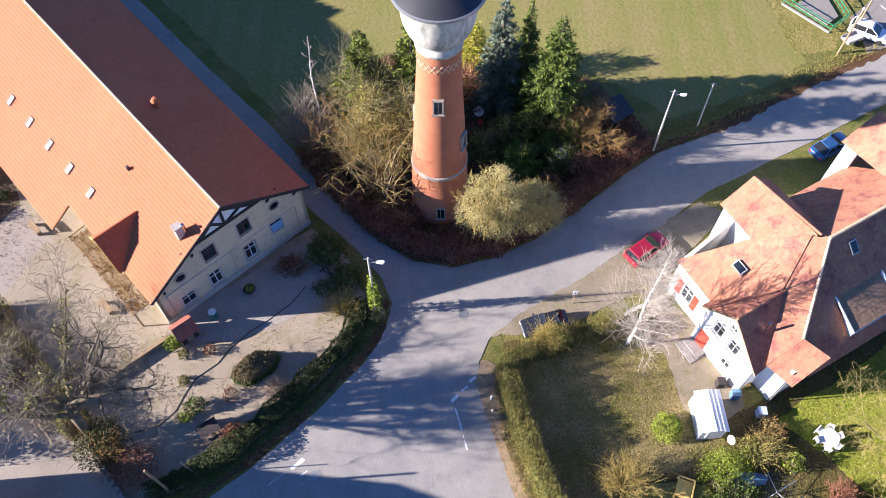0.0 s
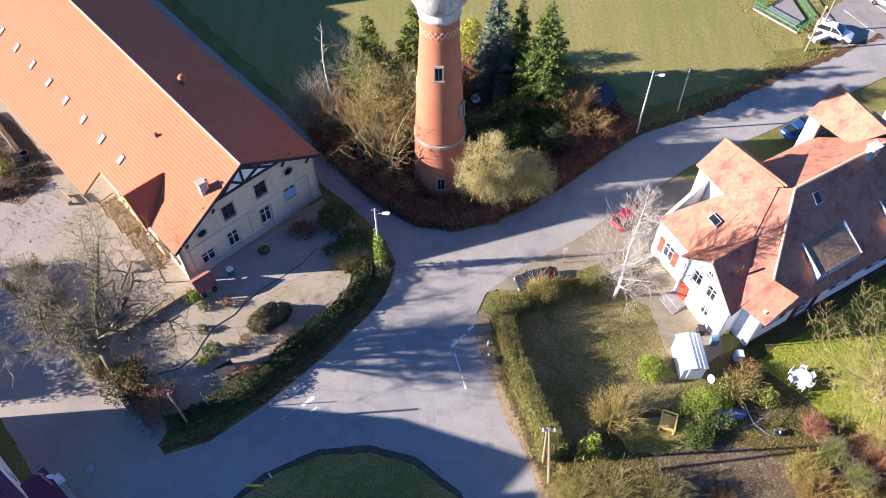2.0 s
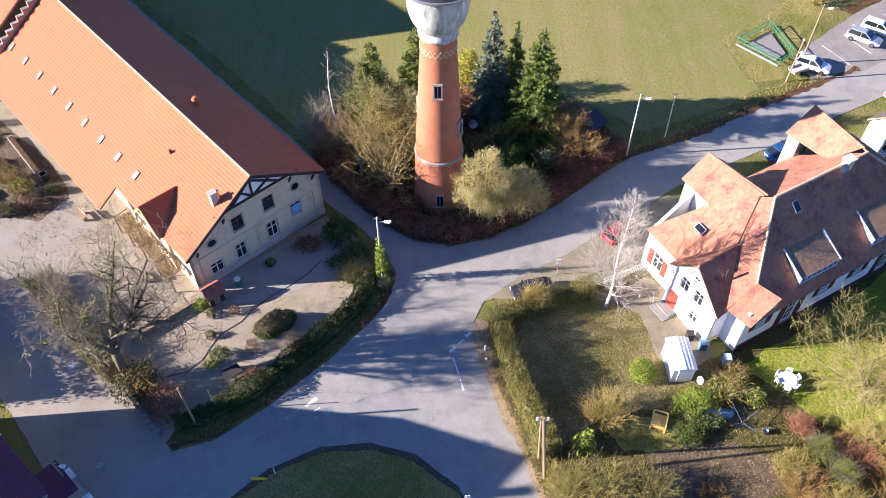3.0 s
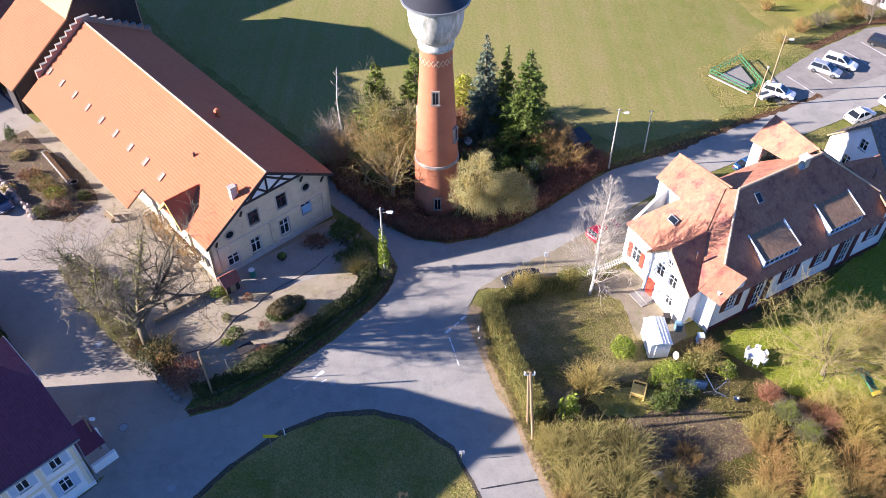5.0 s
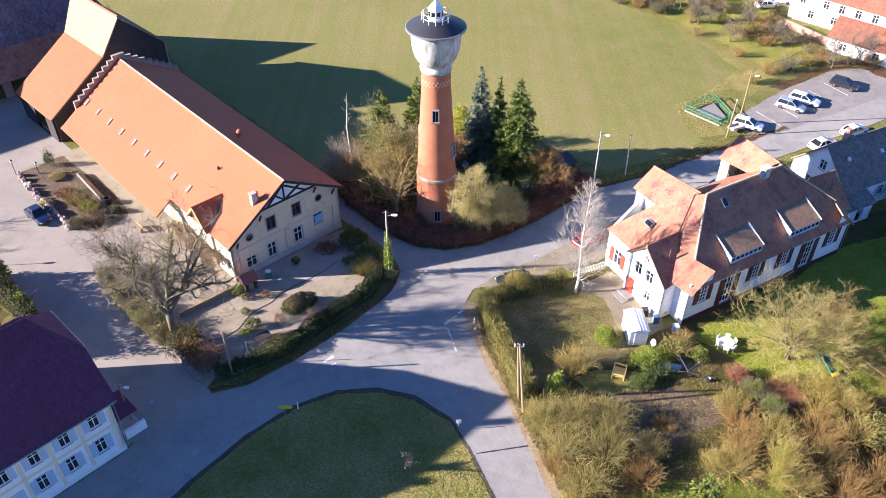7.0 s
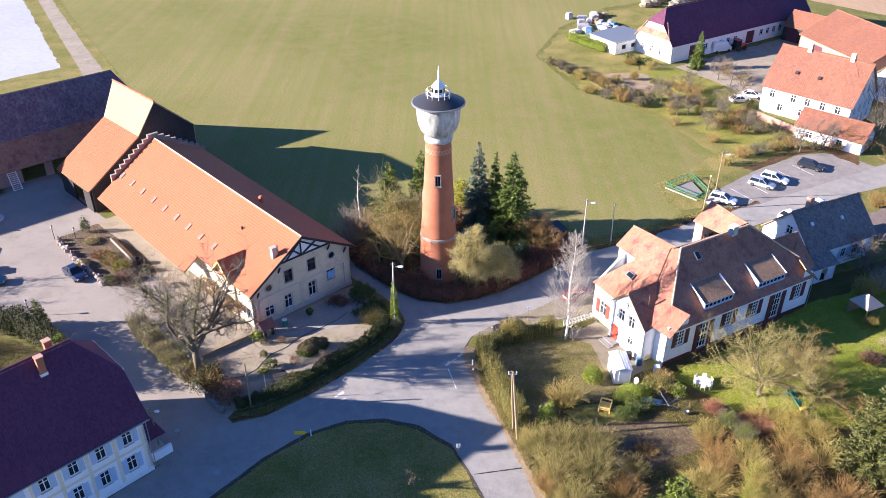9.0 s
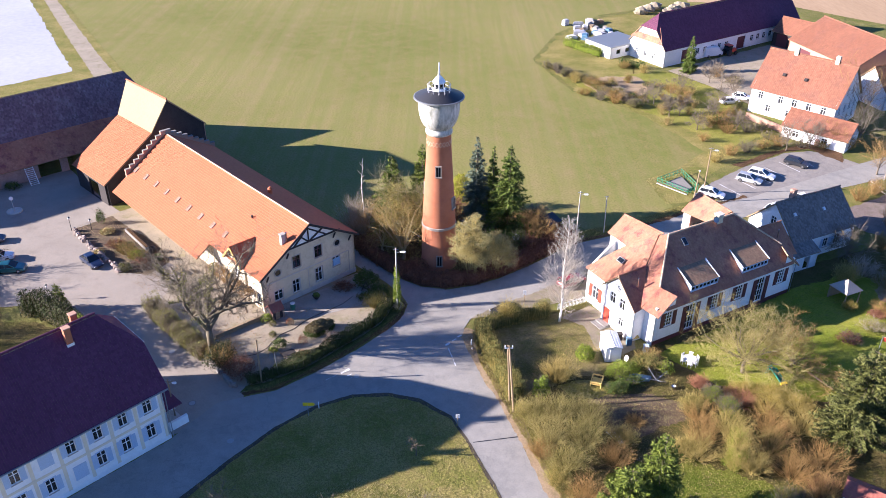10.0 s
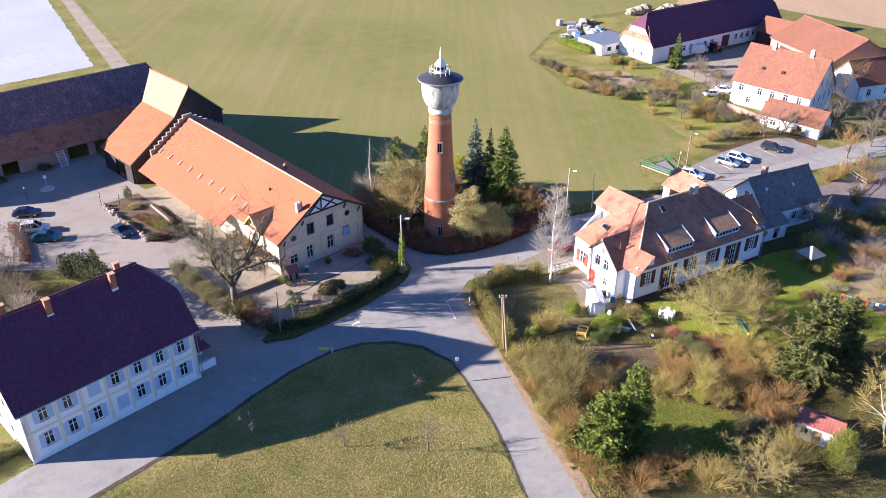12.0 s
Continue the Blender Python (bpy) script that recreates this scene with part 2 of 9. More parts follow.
M["brick"] = mat("red_brick", (0.31, 0.105, 0.05), (0.42, 0.165, 0.085), fine=9, wide=0.5, rough=0.9, bump=0.4, island=0.18, stain=(0.28, 0.11, 0.07), stain_amount=0.5)
M["stone_b"] = mat("worn_sandstone", (0.2, 0.17, 0.14), (0.38, 0.33, 0.28), fine=5, wide=0.9, rough=0.95, bump=0.5)
M["brick_core"] = mat("mortar", (0.36, 0.2, 0.14), (0.45, 0.28, 0.2), fine=12, wide=0.6, rough=0.95, bump=0.3)
M["brick_y"] = mat("yellow_brick", (0.5, 0.34, 0.22), (0.62, 0.45, 0.3), fine=9, wide=0.6, rough=0.9, bump=0.3)
M["timber_d"] = mat("dark_timber", (0.025, 0.02, 0.02), (0.05, 0.042, 0.04), fine=6, wide=0.8, rough=0.8, bump=0.3)
M["wood"] = mat("weathered_wood", (0.2, 0.14, 0.08), (0.34, 0.25, 0.15), fine=8, wide=0.7, rough=0.85, bump=0.4)
M["wood_y"] = mat("new_timber", (0.62, 0.42, 0.1), (0.78, 0.56, 0.18), fine=8, wide=0.9, rough=0.7, bump=0.2)
M["stone"] = mat("pale_stone", (0.34, 0.31, 0.27), (0.5, 0.46, 0.4), fine=5, wide=0.7, rough=0.95, bump=0.6, obj=0.2)
M["white"] = paint_mat("white_paint", (0.8, 0.8, 0.8), 0.45)
M["grey"] = paint_mat("grey_metal", (0.32, 0.33, 0.33), 0.45, 0.6)
M["black"] = paint_mat("black_roofing", (0.03, 0.03, 0.035), 0.5)
M["red"] = paint_mat("red_paint", (0.5, 0.06, 0.03), 0.5)
M["blue_g"] = paint_mat("pale_blue_paint", (0.45, 0.55, 0.68), 0.6)
M["shutter_d"] = paint_mat("dark_red_shutter", (0.1, 0.025, 0.03), 0.6)
M["teal"] = paint_mat("teal_plastic", (0.015, 0.18, 0.13), 0.4)
M["green_m"] = paint_mat("green_metal", (0.03, 0.2, 0.1), 0.4)
M["yellow"] = paint_mat("yellow_sign", (0.75, 0.55, 0.02), 0.4)
M["tyre"] = paint_mat("tyre_rubber", (0.02, 0.02, 0.02), 0.8)
M["chrome"] = paint_mat("bright_metal", (0.6, 0.6, 0.62), 0.25, 1.0)
M["lamp_red"] = paint_mat("red_lens", (0.4, 0.01, 0.01), 0.2)
M["lamp_white"] = paint_mat("clear_lens", (0.75, 0.75, 0.75), 0.15)
M["glass"] = glass_mat("window_glass", (0.2, 0.22, 0.25))
M["glass_d"] = paint_mat("car_window", (0.015, 0.018, 0.022), 0.06)
M["bark"] = mat("bark", (0.1, 0.078, 0.055), (0.2, 0.165, 0.12), fine=9, wide=0.8, rough=0.95, bump=0.5)
M["birch"] = mat("birch_bark", (0.5, 0.46, 0.42), (0.8, 0.77, 0.73), fine=5, wide=1.5, rough=0.8, bump=0.3)
M["twig"] = leaf_mat("grey_twigs", (0.1, 0.082, 0.055), (0.23, 0.195, 0.14))
M["twig_m"] = leaf_mat("mossy_twigs", (0.14, 0.12, 0.06), (0.3, 0.265, 0.14))
M["twig_p"] = leaf_mat("pale_birch_twigs", (0.27, 0.235, 0.195), (0.48, 0.43, 0.365))
M["twig_w"] = leaf_mat("pale_twigs", (0.24, 0.195, 0.15), (0.42, 0.355, 0.28))
M["twig_y"] = leaf_mat("straw_twigs", (0.24, 0.182, 0.05), (0.47, 0.37, 0.12))
M["twig_a"] = leaf_mat("lichened_apple_twigs", (0.19, 0.155, 0.05), (0.4, 0.335, 0.12))
M["twig_t"] = leaf_mat("olive_brown_twigs", (0.19, 0.138, 0.05), (0.41, 0.31, 0.12))
M["twig_o"] = leaf_mat("brown_twigs", (0.2, 0.122, 0.04), (0.4, 0.255, 0.09))
M["twig_r"] = leaf_mat("reddish_twigs", (0.24, 0.105, 0.06), (0.4, 0.2, 0.115))
M["leaf_br"] = leaf_mat("withered_beech_leaves", (0.1, 0.045, 0.028), (0.24, 0.11, 0.065))
M["leaf_g"] = leaf_mat("evergreen_leaves", (0.035, 0.06, 0.01), (0.1, 0.135, 0.025))
M["leaf_h"] = leaf_mat("hedge_leaves", (0.085, 0.092, 0.02), (0.2, 0.185, 0.052))
M["leaf_l"] = leaf_mat("bright_green_leaves", (0.09, 0.135, 0.01), (0.27, 0.32, 0.03))
M["leaf_y"] = leaf_mat("golden_leaves", (0.23, 0.18, 0.025), (0.4, 0.31, 0.07))
M["leaf_w"] = leaf_mat("dull_olive_leaves", (0.125, 0.115, 0.026), (0.29, 0.255, 0.064))
M["leaf_o"] = leaf_mat("olive_willow_leaves", (0.27, 0.235, 0.09), (0.5, 0.44, 0.2))
M["needle"] = leaf_mat("spruce_needles", (0.03, 0.056, 0.01), (0.155, 0.2, 0.028))
M["needle_b"] = leaf_mat("blue_spruce_needles", (0.048, 0.073, 0.048), (0.165, 0.2, 0.138))
M["needle_l"] = leaf_mat("fir_needles", (0.04, 0.065, 0.008), (0.185, 0.22, 0.028))
M["needle_o"] = leaf_mat("olive_needles", (0.036, 0.045, 0.01), (0.155, 0.158, 0.04))
M["grass_b"] = leaf_mat("grass_blades", (0.11, 0.15, 0.015), (0.26, 0.29, 0.045))
M["grass_d"] = leaf_mat("dry_grass_blades", (0.3, 0.25, 0.1), (0.52, 0.44, 0.2))
M["grass_m"] = leaf_mat("rough_grass_blades", (0.165, 0.145, 0.035), (0.35, 0.29, 0.09))
M["bin_blue"] = paint_mat("blue_plastic", (0.1, 0.2, 0.3), 0.5)
M["pink"] = mat("faded_red_roof", (0.2, 0.06, 0.045), (0.29, 0.1, 0.075), fine=6, wide=0.9, rough=0.7, bump=0.2, stain=(0.3, 0.13, 0.09), stain_amount=0.5)
M["ridge_p"] = mat("mortared_ridge_tile", (0.44, 0.29, 0.18), (0.6, 0.44, 0.3), fine=6, wide=0.8, rough=0.9, bump=0.3)
M["bark_l"] = mat("pale_lichened_bark", (0.24, 0.19, 0.1), (0.42, 0.35, 0.21), fine=9, wide=0.8, rough=0.95, bump=0.4)
M["ivy"] = leaf_mat("ivy_leaves", (0.1, 0.105, 0.018), (0.28, 0.27, 0.07))
M["farmgrass"] = grass_mat("orchard_grass", (0.22, 0.235, 0.035), (0.36, 0.32, 0.08), (0.33, 0.25, 0.1), 0.15)
M["thin_lawn"] = grass_mat("thin_mossy_lawn", (0.17, 0.16, 0.042), (0.3, 0.235, 0.11), (0.23, 0.17, 0.1), 0.3)
M["tile_f"] = mat("faded_farm_tile", (0.17, 0.068, 0.04), (0.24, 0.106, 0.064), fine=6, wide=0.12, rough=0.85, bump=0.15, island=0.14, stain=(0.16, 0.075, 0.056), stain_amount=0.7)
M["dead_leaf"] = leaf_mat("fallen_leaves", (0.15, 0.095, 0.045), (0.38, 0.27, 0.15))
M["cream"] = mat("pale_shingle", (0.34, 0.27, 0.22), (0.46, 0.38, 0.32), fine=6, wide=0.8, rough=0.9, bump=0.3)
M["boulder"] = mat("brownish_boulder", (0.17, 0.135, 0.115), (0.33, 0.27, 0.235), fine=5, wide=0.9, rough=0.95, bump=0.6, obj=0.25)
M["leaf_d"] = leaf_mat("dark_hedge_leaves", (0.018, 0.03, 0.007), (0.065, 0.076, 0.018))
M["bay"] = mat("worn_bay_asphalt", (0.17, 0.155, 0.14), (0.29, 0.26, 0.23), fine=7.0, wide=0.3, rough=0.92, bump=0.4, stain=(0.15, 0.14, 0.13), stain_amount=0.7)
M["tile_e"] = mat("bleached_tile_edge", (0.45, 0.155, 0.06), (0.52, 0.2, 0.085), fine=8, wide=0.3, rough=0.85, bump=0.12)
M["paddock"] = mat("trodden_paddock", (0.12, 0.09, 0.08), (0.24, 0.19, 0.16), fine=4, wide=0.3, rough=0.95, bump=0.6, stain=(0.09, 0.085, 0.05), stain_amount=0.6)
M["wall_p"] = mat("stained_salmon_plaster", (0.3, 0.2, 0.17), (0.45, 0.33, 0.28), fine=4, wide=0.4, rough=0.9, bump=0.2, stain=(0.25, 0.17, 0.14), stain_amount=0.7)
M["cream_p"] = mat("cream_wall_paint", (0.66, 0.58, 0.42), (0.76, 0.68, 0.52), fine=4, wide=0.5, rough=0.9, bump=0.1)
M["leaf_t"] = leaf_mat("thuja_leaves", (0.06, 0.075, 0.01), (0.22, 0.225, 0.03))
M["bark_m"] = mat("grey_lichened_bark", (0.085, 0.068, 0.045), (0.2, 0.165, 0.11), fine=9, wide=0.8, rough=0.95, bump=0.4)
M["blue_l"] = paint_mat("light_blue_paint", (0.22, 0.4, 0.62), 0.6)
M["trodden"] = mat("trodden_earth", (0.17, 0.14, 0.1), (0.28, 0.235, 0.165), fine=5, wide=0.5, rough=0.95, bump=0.6, stain=(0.17, 0.165, 0.07), stain_amount=0.8, depth=0.06)
M["leaf_b"] = leaf_mat("brown_olive_box_leaves", (0.085, 0.065, 0.026), (0.25, 0.2, 0.095))
M["bed"] = mat("dug_soil", (0.07, 0.046, 0.03), (0.15, 0.105, 0.066), fine=4, wide=0.5, rough=0.95, bump=0.9, stain=(0.2, 0.17, 0.08), stain_amount=0.7, depth=0.12)
M["grass_straw"] = grass_mat("straw_grass", (0.26, 0.23, 0.04), (0.42, 0.35, 0.11), (0.36, 0.28, 0.12), 0.4)
M["leaf_f"] = leaf_mat("bright_yellow_leaves", (0.2, 0.22, 0.012), (0.38, 0.39, 0.03))


# ---- building helpers ----
class Geo:
    """Collects vertices and faces for one mesh."""

    def __init__(self):
        self.v, self.f = [], []

    def add(self, verts, faces):
        n = len(self.v)
        self.v += [tuple(p) for p in verts]
        self.f += [tuple(i + n for i in f) for f in faces]
        return self

    def box(self, x0, y0, z0, x1, y1, z1, m=None):
        vs = [Vector((x, y, z)) for z in (z0, z1) for x, y in ((x0, y0), (x1, y0), (x1, y1), (x0, y1))]
        if m is not None:
            vs = [m @ p for p in vs]
        return self.add(vs, [(3, 2, 1, 0), (4, 5, 6, 7), (0, 1, 5, 4), (1, 2, 6, 5), (2, 3, 7, 6), (3, 0, 4, 7)])

    def prism(self, pts, z0, z1, m=None):
        """A polygon in plan between two heights."""
        n = len(pts)
        vs = [Vector((p[0], p[1], z)) for z in (z0, z1) for p in pts]
        if m is not None:
            vs = [m @ p for p in vs]
        return self.add(vs, [tuple(range(n))[::-1], tuple(range(n, 2 * n))] + [(i, (i + 1) % n, n + (i + 1) % n, n + i) for i in range(n)])

    def slab(self, pts, t):
        """A flat polygon in space, made t thick below."""
        pts = [Vector(p) for p in pts]
        nrm = (pts[1] - pts[0]).cross(pts[2] - pts[0]).normalized()
        if nrm.z < 0:
            pts, nrm = pts[::-1], -nrm
        n = len(pts)
        return self.add(pts + [p - nrm * t for p in pts],
                        [tuple(range(n)), tuple(range(n, 2 * n))[::-1]] + [(i, n + i, n + (i + 1) % n, (i + 1) % n) for i in range(n)])

    def tube(self, p, q, r0, r1=None, n=8, caps=True):
        p, q = Vector(p), Vector(q)
        r1 = r0 if r1 is None else r1
        d = (q - p).normalized()
        a = d.orthogonal().normalized()
        b = d.cross(a)
        vs = [c + (a * math.cos(2 * math.pi * i / n) + b * math.sin(2 * math.pi * i / n)) * r for c, r in ((p, r0), (q, r1)) for i in range(n)]
        fs = [(i, (i + 1) % n, n + (i + 1) % n, n + i) for i in range(n)]
        if caps:
            fs += [tuple(range(n))[::-1], tuple(range(n, 2 * n))]
        return self.add(vs, fs)

    def beam(self, p, q, w, h):
        """A squared bar from p to q."""
        p, q = Vector(p), Vector(q)
        d = (q - p).normalized()
        a = d.cross(Vector((0, 0, 1)))
        a = Vector((1, 0, 0)) if a.length < 1e-4 else a.normalized()
        b = a.cross(d)
        vs = [c + a * sx * w / 2 + b * sy * h / 2 for c in (p, q) for sx, sy in ((-1, -1), (1, -1), (1, 1), (-1, 1))]
        return self.add(vs, [(3, 2, 1, 0), (4, 5, 6, 7), (0, 1, 5, 4), (1, 2, 6, 5), (2, 3, 7, 6), (3, 0, 4, 7)])

    def lathe(self, profile, c=(0, 0, 0), n=32):
        """A profile of (radius, height) turned round the upright axis at c."""
        k, start = len(profile), len(self.v)
        vs = [(c[0] + r * math.cos(2 * math.pi * i / n), c[1] + r * math.sin(2 * math.pi * i / n), c[2] + z) for r, z in profile for i in range(n)]
        fs = [(j * n + i, j * n + (i + 1) % n, (j + 1) * n + (i + 1) % n, (j + 1) * n + i) for j in range(k - 1) for i in range(n)]
        return self.add(vs, fs)

    def ball(self, c, rx, ry, rz, n=10, k=6, rough=0.0):
        vs, fs = [], []
        for j in range(k + 1):
            th = math.pi * j / k
            for i in range(n):
                ph = 2 * math.pi * i / n
                d = Vector((math.sin(th) * math.cos(ph), math.sin(th) * math.sin(ph), math.cos(th)))
                s = 1 + rough * noise.noise(Vector(c) * 1.7 + d * 1.8)
                vs.append((c[0] + d.x * rx * s, c[1] + d.y * ry * s, c[2] + d.z * rz * s))
        fs = [(j * n + i, (j + 1) * n + i, (j + 1) * n + (i + 1) % n, j * n + (i + 1) % n) for j in range(k) for i in range(n)]
        return self.add(vs, fs)


def mesh_of(name, geo, material, smooth=False):
    me = bpy.data.meshes.new(name)
    me.from_pydata(geo.v, [], geo.f)
    me.materials.append(material)
    if smooth:
        me.shade_smooth()
    me.update()
    return me


def part(name, geo, material, parent, label="", smooth=False, kind=""):
    """One mesh object under a thing or a part."""
    ob = new(name, mesh_of(name, geo, material, smooth))
    ob.parent = parent
    return tagged(ob, label, kind=kind)


def thing(name, label, category, group="", m=None, kind=""):
    ob = tagged(new(name), label, category, group, kind)
    ob.empty_display_size = 0.1
    if m is not None:
        ob.matrix_basis = m
    return ob


def single(name, geo, material, label, category, group="", smooth=False, kind=""):
    return tagged(new(name, mesh_of(name, geo, material, smooth)), label, category, group, kind)


def ragged(pts, step, amount, seed):
    """A closed outline with uneven edges."""
    out = []
    for i, p in enumerate(pts):
        p, q = Vector((*p, 0)), Vector((*pts[(i + 1) % len(pts)], 0))
        n = max(1, int((q - p).length / (step * 0.4)))
        side = (q - p).normalized().cross(Vector((0, 0, 1)))
        for k in range(n):
            c = p.lerp(q, k / n)
            wob = noise.noise(Vector((c.x * 0.37, c.y * 0.37, seed * 3.1))) + 0.5 * noise.noise(Vector((c.x * 1.3, c.y * 1.3, seed * 1.7))) + 0.35 * noise.noise(Vector((c.x * 3.7, c.y * 3.7, seed)))
            out.append(c + side * amount * wob * (1 if k else 0.4))
    return out


def patch(name, pts, z, material, label, category="ground", step=0.8, amount=0.35, kind="structure", rim=0.03):
    """A flat area of ground with an uneven edge, a little thick."""
    ring = ragged(pts, step, amount, len(pts) + z * 100)
    bm = bmesh.new()
    vs = [bm.verts.new((p.x, p.y, z)) for p in ring]
    f = bm.faces.new(vs)
    f.normal_update()
    if f.normal.z < 0:
        f.normal_flip()
    bmesh.ops.triangulate(bm, faces=[f])
    me = bpy.data.meshes.new(name)
    bm.to_mesh(me)
    bm.free()
    me.materials.append(material)
    return tagged(new(name, me), label, category, kind=kind)


def clip_poly(poly, axis, value, keep_less):
    out = []
    for i, p in enumerate(poly):
        q = poly[(i + 1) % len(poly)]
        pin, qin = (p[axis] <= value, q[axis] <= value) if keep_less else (p[axis] >= value, q[axis] >= value)
        if pin:
            out.append(p)
        if pin != qin:
            t = (value - p[axis]) / (q[axis] - p[axis])
            out.append((p[0] + (q[0] - p[0]) * t, p[1] + (q[1] - p[1]) * t))
    return out


def tiled_roof(parent, pts, material, name="roof", tw=0.28, th=0.38, lift=0.016, thick=0.16, label="", under=None, edge=None, cup=0.018):
    """A roof slope: a boarded slab and, on it, overlapping courses of single tiles. """
    P = [Vector(p) for p in pts]
    nrm = Vector((0, 0, 0))
    for p, q in zip(P, P[1:] + P[:1]):
        nrm += p.cross(q)
    nrm.normalize()
    if nrm.z < 0:
        nrm = -nrm
    u = Vector((0, 0, 1)).cross(nrm).normalized()
    v = nrm.cross(u).normalized()
    o = sum(P, Vector((0, 0, 0))) / len(P)
    flat = [((p - o).dot(u), (p - o).dot(v)) for p in P]
    if sum(a[0] * b[1] - b[0] * a[1] for a, b in zip(flat, flat[1:] + flat[:1])) < 0:
        flat = flat[::-1]
    geo = Geo()
    slab = part(name, Geo().slab([o + u * a + v * b - nrm * 0.02 for a, b in flat], thick), under or M["wood"], parent, label)
    vmin, vmax = min(f[1] for f in flat), max(f[1] for f in flat)
    V, F = [], []
    EV, EF = [], []
    row = 0
    y = vmin
    while y < vmax - 1e-3:
        y1 = min(y + th, vmax)
        strip = clip_poly(clip_poly(flat, 1, y, False), 1, y1, True)
        if len(strip) > 2:
            x0, x1 = min(s[0] for s in strip), max(s[0] for s in strip)
            i = math.floor(x0 / tw)
            while i * tw < x1:
                cell = clip_poly(clip_poly(strip, 0, i * tw + 0.004, False), 0, (i + 1) * tw - 0.004, True)
                if len(cell) > 2:
                    n, jit = len(V), random.uniform(-0.006, 0.006)
                    k = len(cell)
                    for a, b in cell:
                        s = (b - y) / th
                        h = lift * (1 - s) + 0.006 + jit + cup * ((a / tw - i) - 0.5)
                        V.append(o + u * a + v * b + nrm * h)
                    F.append(tuple(range(n, n + k)))
                    if edge is not None:
                        lip = clip_poly(cell, 1, y + 0.09, True)
                        if len(lip) > 2:
                            e = len(EV)
                            for a, b in lip:
                                EV.append(o + u * a + v * b + nrm * (lift * (1 - (b - y) / th) + 0.012 + jit + cup * ((a / tw - i) - 0.5)))
                            EF.append(tuple(range(e, e + len(lip))))
                    low = [j for j, (a, b) in enumerate(cell) if abs(b - y) < 1e-6]
                    if len(low) == 2:
                        a, b = (low[0], low[1]) if low[1] == low[0] + 1 else (low[1], low[0])
                        V.append(V[n + a] - nrm * (lift + 0.02))
                        V.append(V[n + b] - nrm * (lift + 0.02))
                        F.append((n + b, n + a, n + k, n + k + 1))
                i += 1
        y, row = y + th, row + 1
    geo.v, geo.f = [tuple(p) for p in V], F
    part("roof_tiles", geo, material, slab, kind="stuff")
    if EF:
        lips = Geo()
        lips.v, lips.f = [tuple(p) for p in EV], EF
        part("tile_edges", lips, edge, slab, kind="stuff")
    return slab


def ridge_caps(parent, p, q, material, r=0.14, step=0.4, name="ridge"):
    p, q = Vector(p), Vector(q)
    n = max(1, int((q - p).length / step))
    g = Geo()
    for i in range(n):
        g.tube(p.lerp(q, i / n), p.lerp(q, (i + 1.12) / n), r, r * 0.86, 8)
    return part(name, g, material, parent, kind="stuff")


def wall(parent, P0, P1, top, holes, material, z0=0.0, thick=0.3, name="wall", label=""):
    """An upright wall from P0 to P1 (outer face on the right-hand side of that line), its top given as (distance, height) pairs, with openings (s0, z0, s1, z1) cut through."""
    P0, P1 = Vector((*P0[:2], 0)), Vector((*P1[:2], 0))
    d = (P1 - P0).normalized()
    inn = Vector((-d.y, d.x, 0))
    length = (P1 - P0).length
    top = top if isinstance(top, (list, tuple)) else [(0, top), (length, top)]
    cuts = sorted({0.0, length, *[s for s, _ in top if 0 < s < length], *[s for h in holes for s in (h[0], h[2])]})

    def height(s):
        for (a, za), (b, zb) in zip(top, top[1:]):
            if a <= s <= b:
                return za + (zb - za) * (s - a) / max(b - a, 1e-9)
        return top[-1][1]
    g = Geo()
    for a, b in zip(cuts, cuts[1:]):
        if b - a < 1e-4:
            continue
        spans, low = [], z0
        for h in sorted((h for h in holes if h[0] < (a + b) / 2 < h[2]), key=lambda h: h[1]):
            spans.append((low, low, h[1], h[1]))
            low = h[3]
        spans.append((low, low, height(a + 1e-6), height(b - 1e-6)))
        for za, zb, ta, tb in spans:
            vs = [P0 + d * s + inn * t + Vector((0, 0, z)) for t in (0, thick) for s, z in ((a, za), (b, zb), (b, tb), (a, ta))]
            g.add(vs, [(0, 1, 2, 3), (7, 6, 5, 4), (0, 4, 5, 1), (1, 5, 6, 2), (2, 6, 7, 3), (3, 7, 4, 0)])
    seen, order, remap = {}, [], []
    for q in g.v:
        key = tuple(round(c, 3) for c in q)
        if key not in seen:
            seen[key] = len(order)
            order.append(q)
        remap.append(seen[key])
    g.v, g.f = order, [tuple(remap[i] for i in f) for f in g.f]
    return part(name, g, material, parent, label)


